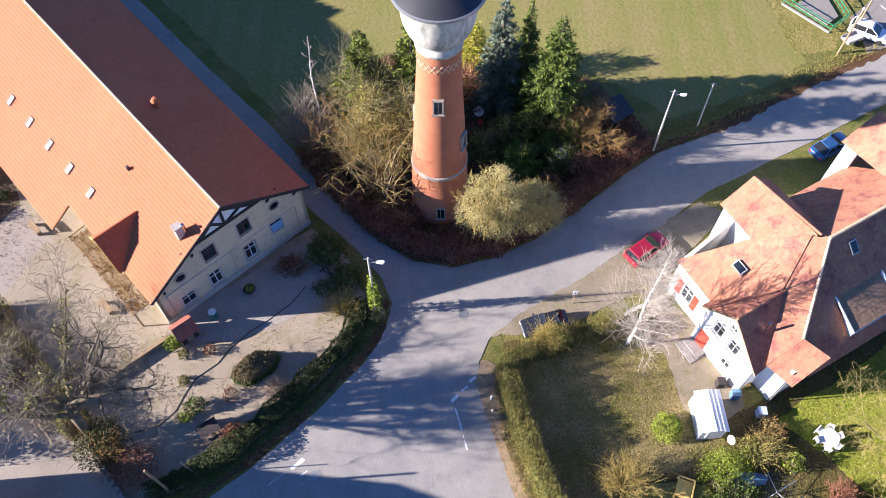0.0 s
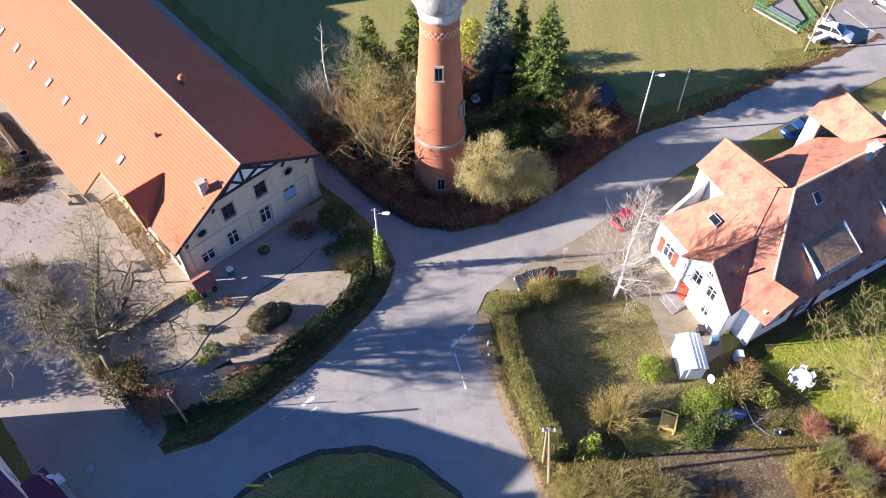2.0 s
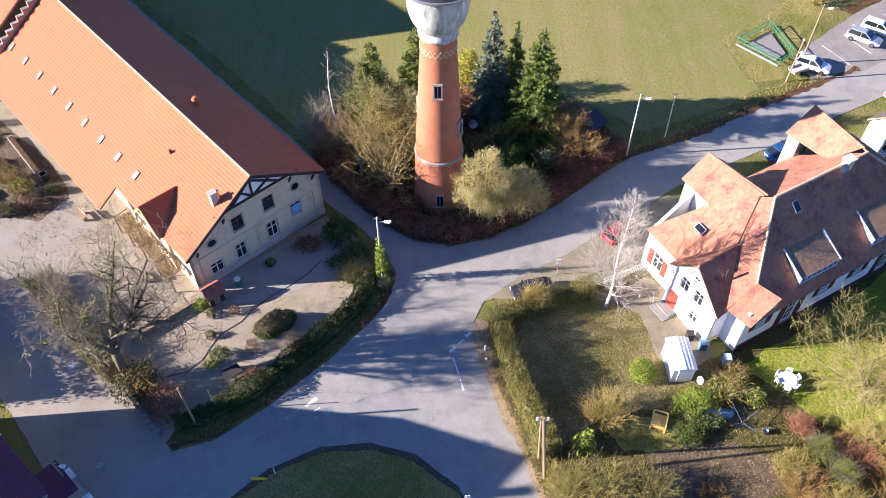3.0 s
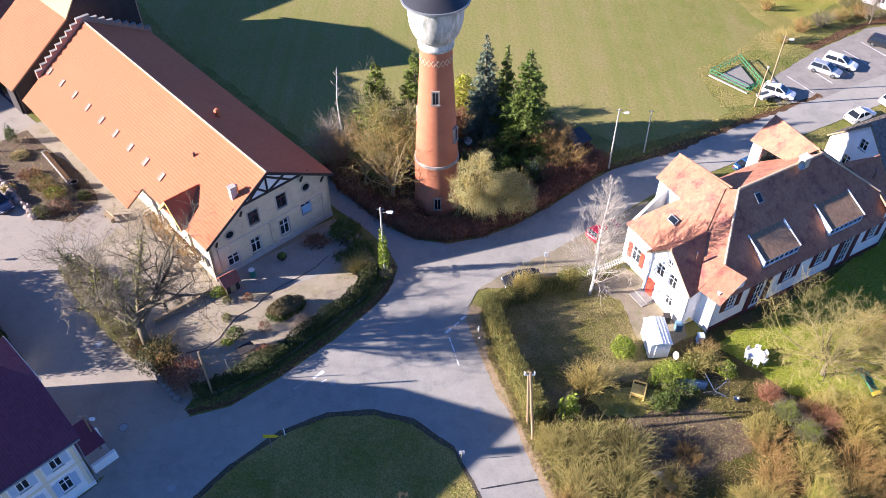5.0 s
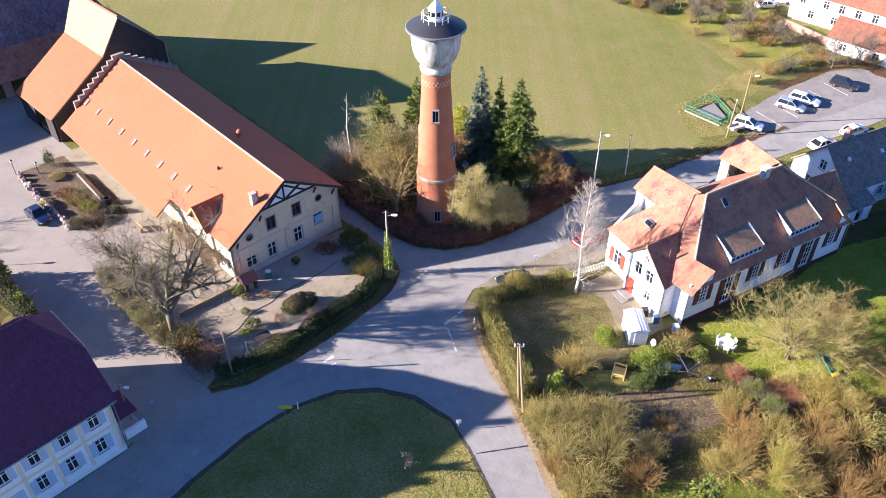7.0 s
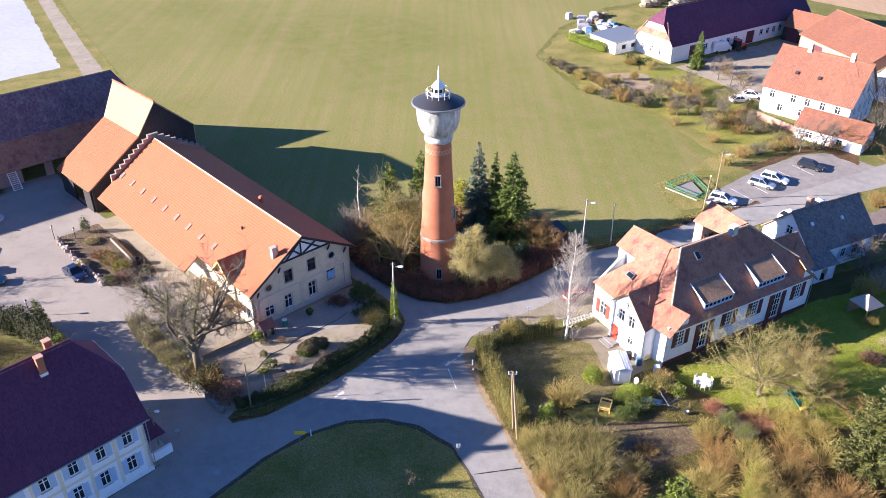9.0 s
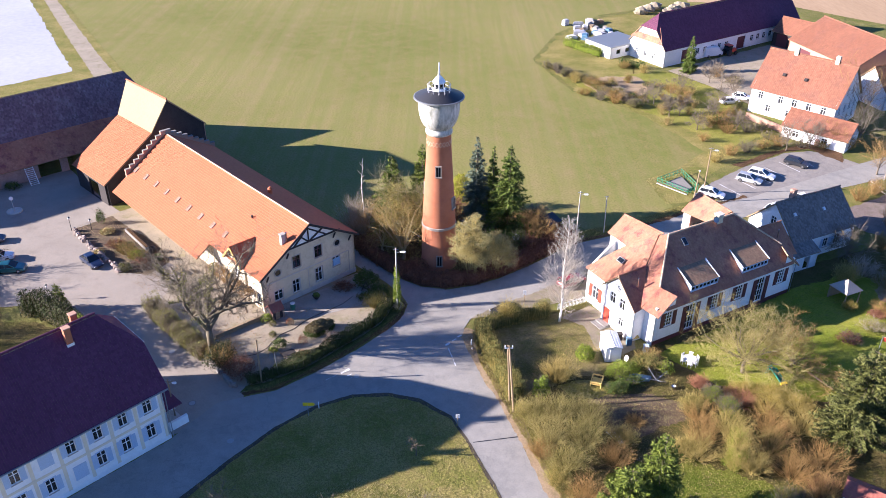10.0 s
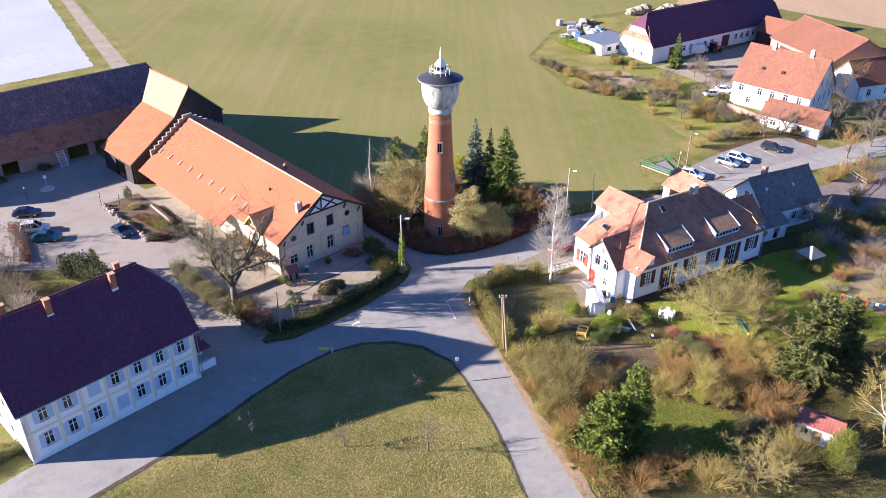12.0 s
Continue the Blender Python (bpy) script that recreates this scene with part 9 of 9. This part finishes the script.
for k, (x, y, deg) in enumerate(((-37.2, 39.4, -43), (-29.0, 31.4, -43))):
    b = thing("garden_bench", "weathered wooden bench by the inn wall", "bench", "garden benches", pose(x, y, 0.07, 0, 0, deg))
    part("seat", Geo().box(-0.8, -0.22, 0.42, 0.8, 0.22, 0.47), M["wood"], b)
    part("backrest", Geo().box(-0.8, 0.2, 0.55, 0.8, 0.25, 0.9), M["wood"], b)
    for s in (-0.7, 0.7):
        part("leg", Geo().box(s - 0.04, -0.2, 0, s + 0.04, 0.22, 0.42), M["wood"], b)

# ---- things in the tower plot ----
hutd = thing("dark_hut", "small dark tarred hut under the trees", "hut", m=pose(16.9, 52.0, 0.05, 0, 0, 35))
part("wall", Geo().box(-1.1, -0.9, 0, 1.1, 0.9, 1.9), M["timber_d"], hutd)
part("roof", Geo().slab([(-1.35, -1.15, 1.85), (1.35, -1.15, 1.85), (1.35, 1.15, 2.4), (-1.35, 1.15, 2.4)], 0.1), M["black"], hutd)
part("door", Geo().box(-0.4, -0.94, 0.05, 0.4, -0.9, 1.7), M["wood"], hutd)
dsh = thing("satellite_dish", "white dish on a post beside the tower", "dish")
part("post", Geo().tube((3.5, 52.7, 0), (3.5, 52.7, 0.9), 0.05, 0.05, 6), M["grey"], dsh)
ds = part("bowl", Geo().lathe([(0.0, 0.0), (0.3, 0.04), (0.5, 0.15)], n=16), M["white"], dsh)
ds.matrix_basis = pose(3.5, 52.6, 1.0, 40, 0, 10)
single("red_bucket", Geo().lathe([(0.0, 0.06), (0.2, 0.06), (0.28, 0.5), (0.22, 0.5), (0.0, 0.15)], (3.7, 51.8, 0), 14), M["red"], "orange-red bucket under the spruces", "bucket")
for x, y, z in ((11.1, 46.8, 1.8),):
    dsh = thing("satellite_dish", "pale dish on a post among the shrubs", "dish")
    part("post", Geo().tube((x, y, 0), (x, y, z), 0.05, 0.05, 6), M["grey"], dsh)
    ds = part("bowl", Geo().lathe([(0.0, 0.0), (0.35, 0.04), (0.55, 0.16)], n=16), M["white"], dsh)
    ds.matrix_basis = pose(x, y, z, 40, 0, 10)

# ---- things in the garden of the double house ----
shd = thing("garden_shed", "white metal garden shed with a shallow ridged roof", "shed", m=pose(20.9, 21.45, 0.06, 0, 0, 3.3))
part("wall", Geo().box(-0.95, -1.55, 0, 0.95, 1.55, 2.1), M["white"], shd)
part("roof", Geo().slab([(-1.05, -1.7, 2.12), (0, -1.7, 2.38), (0, 1.7, 2.38), (-1.05, 1.7, 2.12)], 0.05).slab([(0, -1.7, 2.38), (1.05, -1.7, 2.12), (1.05, 1.7, 2.12), (0, 1.7, 2.38)], 0.05), M["white"], shd)
for x in (-0.67, -0.33, 0.0, 0.33, 0.67):
    part("roof_seam", Geo().beam((x, -1.7, 2.39 - abs(x) * 0.25), (x, 1.7, 2.39 - abs(x) * 0.25), 0.04, 0.04), M["white"], shd)
part("door", Geo().box(-0.45, -1.59, 0.05, 0.45, -1.55, 1.9), M["white"], shd)
tbl = thing("round_garden_table", "white round plastic garden table on the lawn", "table")
part("tabletop", Geo().lathe([(0.0, 0.7), (0.75, 0.7), (0.78, 0.73), (0.75, 0.76), (0.0, 0.76)], (30.3, 19.8, 0), 20), M["white"], tbl)
part("leg", Geo().tube((30.3, 19.8, 0.05), (30.3, 19.8, 0.7), 0.08, 0.06, 8), M["white"], tbl)
ch0 = thing("garden_chair", "white plastic garden chair round the table", "chair", "chairs round the garden table")
part("seat", Geo().box(-0.25, -0.25, 0.4, 0.25, 0.25, 0.45), M["white"], ch0)
part("backrest", Geo().box(-0.25, 0.22, 0.45, 0.25, 0.27, 0.9), M["white"], ch0)
for sx in (-0.22, 0.22):
    part("armrest", Geo().box(sx - 0.03, -0.25, 0.62, sx + 0.03, 0.25, 0.66), M["white"], ch0)
    for sy in (-0.2, 0.22):
        part("leg", Geo().box(sx - 0.025, sy - 0.025, 0, sx + 0.025, sy + 0.025, 0.62), M["white"], ch0)
place = lambda k: pose(30.3 + 0.8 * math.cos(k), 19.8 + 0.8 * math.sin(k), 0.06, 0, 0, math.degrees(k) - 90)
ch0.matrix_basis = place(0.2)
for k in (1.2, 2.3, 3.3, 4.4, 5.4):
    copy_thing(ch0, place(k))
sl_ = thing("garden_slide", "small teal plastic garden slide on the lawn", "slide", m=pose(39.4, 17.2, 0.05, 0, 0, -60))
part("ladder", Geo().beam((-0.8, -0.25, 0), (-0.5, -0.25, 1.4), 0.06, 0.06).beam((-0.8, 0.25, 0), (-0.5, 0.25, 1.4), 0.06, 0.06), M["teal"], sl_)
part("platform", Geo().box(-0.7, -0.35, 1.1, 0.0, 0.35, 1.18), M["teal"], sl_)
part("chute", Geo().slab([(0.0, -0.3, 1.15), (1.7, -0.3, 0.15), (1.7, 0.3, 0.15), (0.0, 0.3, 1.15)], 0.05).beam((0, -0.33, 1.25), (1.7, -0.33, 0.25), 0.06, 0.2).beam((0, 0.33, 1.25), (1.7, 0.33, 0.25), 0.06, 0.2), M["teal"], sl_)
toy = thing("toy_ride", "yellow and black plastic ride-on toy", "toy", m=pose(40.2, 15.6, 0.05, 0, 0, 20))
part("body", Geo().box(-0.4, -0.16, 0.18, 0.4, 0.16, 0.45), M["yellow"], toy)
for a in (-0.28, 0.28):
    part("wheel", Geo().tube((a, -0.2, 0.15), (a, 0.2, 0.15), 0.15, 0.15, 12), M["tyre"], toy)
fbx = thing("timber_frame", "open yellow timber cold frame", "frame", m=pose(18.4, 15.9, 0.05, 0, 0, -20))
for s in (-0.75, 0.75):
    part("rail", Geo().box(-0.6, s - 0.05, 0.6, 0.6, s + 0.05, 0.75), M["wood_y"], fbx)
    part("rail", Geo().box(s * 0.8 - 0.05, -0.75, 0.6, s * 0.8 + 0.05, 0.75, 0.74), M["wood_y"], fbx)
    for q in (-0.6, 0.6):
        part("post", Geo().box(q - 0.05, s - 0.05, 0, q + 0.05, s + 0.05, 0.65), M["wood_y"], fbx)
part("shelf", Geo().box(-0.55, -0.7, 0.25, 0.55, 0.7, 0.3), M["wood_y"], fbx)
dry = thing("clothes_dryer", "tilted metal rotary clothes dryer", "clothes dryer")
part("post", Geo().tube((25.3, 15.3, 0), (25.1, 15.6, 1.9), 0.04, 0.035, 8), M["chrome"], dry)
for k in range(4):
    a = k * math.pi / 2 + 0.5
    part("arm", Geo().tube((25.2, 15.5, 0.9), (25.2 + 1.5 * math.cos(a), 15.5 + 1.5 * math.sin(a), 1.7), 0.03, 0.025, 6), M["chrome"], dry)
g = Geo()
for r in (0.7, 1.1, 1.45):
    for k in range(4):
        a, b = k * math.pi / 2 + 0.5, (k + 1) * math.pi / 2 + 0.5
        g.tube((25.2 + r * math.cos(a), 15.5 + r * math.sin(a), 0.9 + 0.53 * r), (25.2 + r * math.cos(b), 15.5 + r * math.sin(b), 0.9 + 0.53 * r), 0.008, 0.008, 4)
part("line", g, M["chrome"], dry)
single("white_bucket", Geo().lathe([(0.2, 0.05), (0.27, 0.45), (0.22, 0.45), (0.0, 0.12)], (27.2, 15.0, 0), 14), M["chrome"], "white plastic bucket on the garden bed", "bucket")
dsh = thing("satellite_dish", "white dish standing by the garden shed", "dish")
part("post", Geo().tube((22.6, 19.6, 0), (22.6, 19.6, 0.7), 0.04, 0.04, 6), M["grey"], dsh)
ds = part("bowl", Geo().lathe([(0.0, 0.0), (0.24, 0.03), (0.38, 0.11)], n=16), M["white"], dsh)
ds.matrix_basis = pose(22.6, 19.6, 0.8, 15, -62, 0)
for x, y, mt, lab in ((23.6, 23.4, "bin_blue", "blue-grey plastic bin by the house wall"), (25.4, 21.9, "blue_g", "pale blue plastic box by the house corner"), (22.6, 24.4, "timber_d", "dark bin by the house wall")):
    b = thing("wheelie_bin", lab, "bin")
    part("body", Geo().prism([(x - 0.3, y - 0.3), (x + 0.3, y - 0.3), (x + 0.3, y + 0.3), (x - 0.3, y + 0.3)], 0.06, 0.95), M[mt], b)
    part("lid", Geo().prism([(x - 0.33, y - 0.33), (x + 0.33, y - 0.33), (x + 0.33, y + 0.33), (x - 0.33, y + 0.33)], 0.95, 1.03), M[mt], b)
single("firewood_heap", Geo().ball((24.3, 24.6, 0.4), 0.8, 0.6, 0.5, 10, 6, 0.5), M["wood_y"], "heap of pale firewood by the gable", "firewood")
pav = thing("garden_pavilion", "small garden pavilion with a pale tiled pyramid roof", "pavilion", m=pose(54.6, 33.4, 0.05, 0, 0, 25))
pk = [(-1.5, -1.5), (1.5, -1.5), (1.5, 1.5), (-1.5, 1.5)]
for (ax_, ay_), (bx_, by_) in zip(pk, pk[1:] + pk[:1]):
    part("roof", Geo().slab([(ax_, ay_, 2.0), (bx_, by_, 2.0), (0, 0, 3.3)], 0.06), M["cream"], pav)
    part("post", Geo().box(ax_ * 0.85 - 0.06, ay_ * 0.85 - 0.06, 0, ax_ * 0.85 + 0.06, ay_ * 0.85 + 0.06, 2.1), M["wood"], pav)
part("back_wall", Geo().box(-1.4, 1.35, 0, 1.4, 1.45, 2.0), M["wood"], pav)
lin = thing("washing_line", "washing line with red and blue laundry", "washing line")
for p in ((54.6, 22.6), (61.4, 19.0)):
    part("post", Geo().tube((*p, 0), (*p, 2.0), 0.05, 0.05, 6), M["grey"], lin)
part("line", Geo().tube((54.6, 22.6, 1.95), (61.4, 19.0, 1.95), 0.012, 0.012, 4), M["white"], lin)
rl = random.Random(9)
for k in range(13):
    f = (k + 0.5) / 13
    c = Vector((54.6, 22.6, 1.95)).lerp(Vector((61.4, 19.0, 1.95)), f)
    d = Vector((0.88, -0.47, 0)) * 0.2
    hgt = rl.uniform(0.5, 0.95)
    part("laundry", Geo().slab([c - d, c + d, c + d + Vector((0.1, 0.12, -hgt)), c - d + Vector((0.1, 0.12, -hgt))], 0.02), M[("red", "bin_blue", "white", "car_blue", "shutter_d")[k % 5]], lin)
lgb = thing("garden_log", "pale weathered log edging the lawn", "log")
part("log", Geo().tube((44.0, 17.9, 0.17), (45.8, 14.8, 0.17), 0.13, 0.11, 9), M["wood"], lgb)
part("peg", Geo().tube((44.1, 17.5, 0.0), (44.1, 17.5, 0.4), 0.04, 0.04, 6), M["wood"], lgb)
rs = thing("red_roof_shed", "little whitewashed shed with a red corrugated roof", "shed", m=pose(41.6, -3.0, 0.03, 0, 0, -33))
part("wall", Geo().box(-2.2, -1.3, 0, 2.2, 1.3, 2.3), M["plaster"], rs)
part("door", Geo().box(-0.5, -1.34, 0.05, 0.4, -1.3, 1.75), M["wood"], rs)
part("window", Geo().box(-1.7, -1.33, 0.9, -1.0, -1.3, 1.5), M["glass_d"], rs)
g = Geo()
for s in (-1, 1):
    for k in range(26):
        x = -2.4 + 4.8 * k / 26
        g.slab([(x, s * 1.6, 2.2 + 0.012 * (k % 2)), (x + 4.8 / 26, s * 1.6, 2.212 - 0.012 * (k % 2)), (x + 4.8 / 26, 0, 3.112 - 0.012 * (k % 2)), (x, 0, 3.1 + 0.012 * (k % 2))], 0.03)
part("roof", g, M["pink"], rs, "red corrugated roof", kind="stuff")
# white picket fence and gate beside the birch
pf = thing("picket_fence", "white picket fence beside the birch", "fence")
fa, fbv = Vector((15.6, 30.7, 0)), Vector((20.6, 33.0, 0))
for k in range(26):
    c = fa.lerp(fbv, k / 25)
    part("picket", Geo().box(-0.04, -0.015, 0.08, 0.04, 0.015, 1.05, pose(c.x, c.y, 0, 0, 0, 25)), M["white"], pf)
for z in (0.35, 0.85):
    part("rail", Geo().beam(fa + Vector((0, 0.03, z)), fbv + Vector((0, 0.03, z)), 0.04, 0.07), M["white"], pf)
brd = thing("white_gate", "white board gate leaning at the house corner", "gate")
part("board", Geo().box(-0.06, -0.5, 0.03, 0.06, 0.5, 1.9, pose(20.9, 32.2, 0, 0, 6, 20)), M["white"], brd)
part("brace", Geo().box(-0.09, -0.45, 0.8, -0.06, 0.45, 0.95, pose(20.9, 32.2, 0, 0, 6, 20)), M["white"], brd)
ben = thing("plastic_pipes", "bundle of pale metal rods lying in the garden bed", "rods")
for k in range(5):
    part("rod", Geo().tube((18.2 + 0.2 * k, 7.8, 0.08), (19.4 + 0.15 * k, 5.8 + 0.1 * k, 0.2), 0.03, 0.03, 6), M["white"], ben)
tp = thing("tarpaulin", "blue tarpaulin over a low woodpile behind the junipers", "tarpaulin")
part("sheet", Geo().ball((23.4, 16.6, 0.3), 1.5, 0.6, 0.45, 12, 6, 0.4), M["bin_blue"], tp)

# ---- by the field and farm ----
pen = thing("fenced_pit", "green fenced square pit with a pale cover at the field edge", "pit")
pc = [Vector(p) for p in ((37.3, 68.8, 0), (42.3, 72.4, 0), (43.6, 66.2, 0), (41.4, 64.4, 0))]
for p, q in zip(pc, pc[1:] + pc[:1]):
    for z in (0.5, 1.0):
        part("rail", Geo().beam(p + Vector((0, 0, z)), q + Vector((0, 0, z)), 0.07, 0.07), M["green_m"], pen)
    n = max(2, int((q - p).length / 0.9))
    for k in range(n):
        c = p.lerp(q, k / n)
        part("post", Geo().tube(c, c + Vector((0, 0, 1.1)), 0.04, 0.04, 6), M["green_m"], pen)
part("cover", Geo().prism([(38.6, 68.4), (42.0, 71.0), (42.8, 66.6), (41.4, 65.4)], 0.03, 0.25), M["flag"], pen, "pale greyish cover")
part("rim", Geo().beam((37.2, 68.7, 0.08), (41.3, 64.3, 0.08), 0.25, 0.14), M["stone"], pen)
rb = random.Random(3)
for k in range(26):
    x, y = 33.5 + rb.uniform(0, 12), 153 + rb.uniform(0, 16)
    w, d, h = rb.uniform(0.6, 1.7), rb.uniform(0.5, 1.1), rb.uniform(0.5, 1.6)
    m = pose(x, y, 0.0, 0, 0, rb.uniform(0, 90))
    g = Geo().prism([(-w, -d), (w * 0.9, -d * 1.1), (w, d * 0.9), (-w * 0.85, d)], 0.0, h * 0.8, m).prism([(-w * 0.8, -d * 0.7), (w * 0.7, -d * 0.8), (w * 0.8, d * 0.6), (-w * 0.6, d * 0.8)], h * 0.8, h, m)
    single("wrapped_pallet", g, M[("foil", "foil", "stone", "plaster_o", "bin_blue", "wood")[k % 6]], "stacked goods wrapped in pale film beside the farm", "pallet", "wrapped pallets")
for k in range(6):
    single("earth_mound", Geo().ball((57 + k * 2.6, 178 + (k % 3) * 3, 0.8), 2.2, 1.4, 1.2, 10, 6, 0.5), M["gravel"], "pale mound of earth behind the farm building", "mound", "earth mounds")
fw = thing("farm_wall", "salmon brick garden wall before the farm shed", "wall")
for p, q in (((62.0, 98.6), (66.6, 91.4)), ((66.6, 91.4), (71.4, 84.6))):
    part("wall", Geo().beam((*p, 0.7), (*q, 0.7), 0.3, 1.4), M["brick_core"], fw)
rf = thing("rail_fence", "pale weathered rail fence round the paddock yard", "fence")
rp = [Vector(p) for p in ((70.0, 55.0, 0), (75.4, 60.6, 0), (73.5, 68.0, 0), (81.0, 72.5, 0), (92.0, 77.5, 0))]
for p, q in zip(rp, rp[1:]):
    n = max(1, int((q - p).length / 2.0))
    for k in range(n + 1):
        c = p.lerp(q, k / n)
        part("post", Geo().box(c.x - 0.06, c.y - 0.06, 0, c.x + 0.06, c.y + 0.06, 1.2), M["stone"], rf)
    for z in (0.5, 1.05):
        part("rail", Geo().beam(p + Vector((0, 0, z)), q + Vector((0, 0, z)), 0.04, 0.09), M["stone"], rf)
for x, y, r in ((-84.0, 55.0, 0), (-78.4, 60.0, 0), (-72.6, 65.4, 0)):
    shrub(x, y, 1.4, 1.0, 1.4, "dark shrub before the stable wing", int(400 - x), "leaf_g", "twig", 700, 10, 0.1)
sg = thing("green_bin", "small white box in the hedge beside the white house", "box")
part("body", Geo().box(-0.4, -0.3, 0.02, 0.4, 0.3, 0.8, pose(-47.2, -8.6, 0, 0, 0, 30)), M["white"], sg)
hedge([(-45.0, -5.6), (-48.6, -9.0), (-53, -13)], 2.0, 1.3, "green hedge beside the white house", 330, "leaf_h", "twig", 140, 0.09)
# shelter between the tower and the bare trees
shl = thing("garden_shelter", "small dark shelter with white barge boards beside the tower", "shelter", m=pose(-4.4, 48.6, 0, 0, 0, 0))
part("wall", Geo().box(-1.0, -0.9, 0, 1.0, 0.9, 1.5), M["timber_d"], shl)
for s in (-1, 1):
    part("roof", Geo().slab([(0, -1.1, 2.4), (0, 1.1, 2.4), (s * 1.3, 1.1, 1.3), (s * 1.3, -1.1, 1.3)], 0.08), M["black"], shl)
    part("barge_board", Geo().beam((0, -1.12, 2.45), (s * 1.32, -1.12, 1.33), 0.06, 0.16), M["white"], shl)
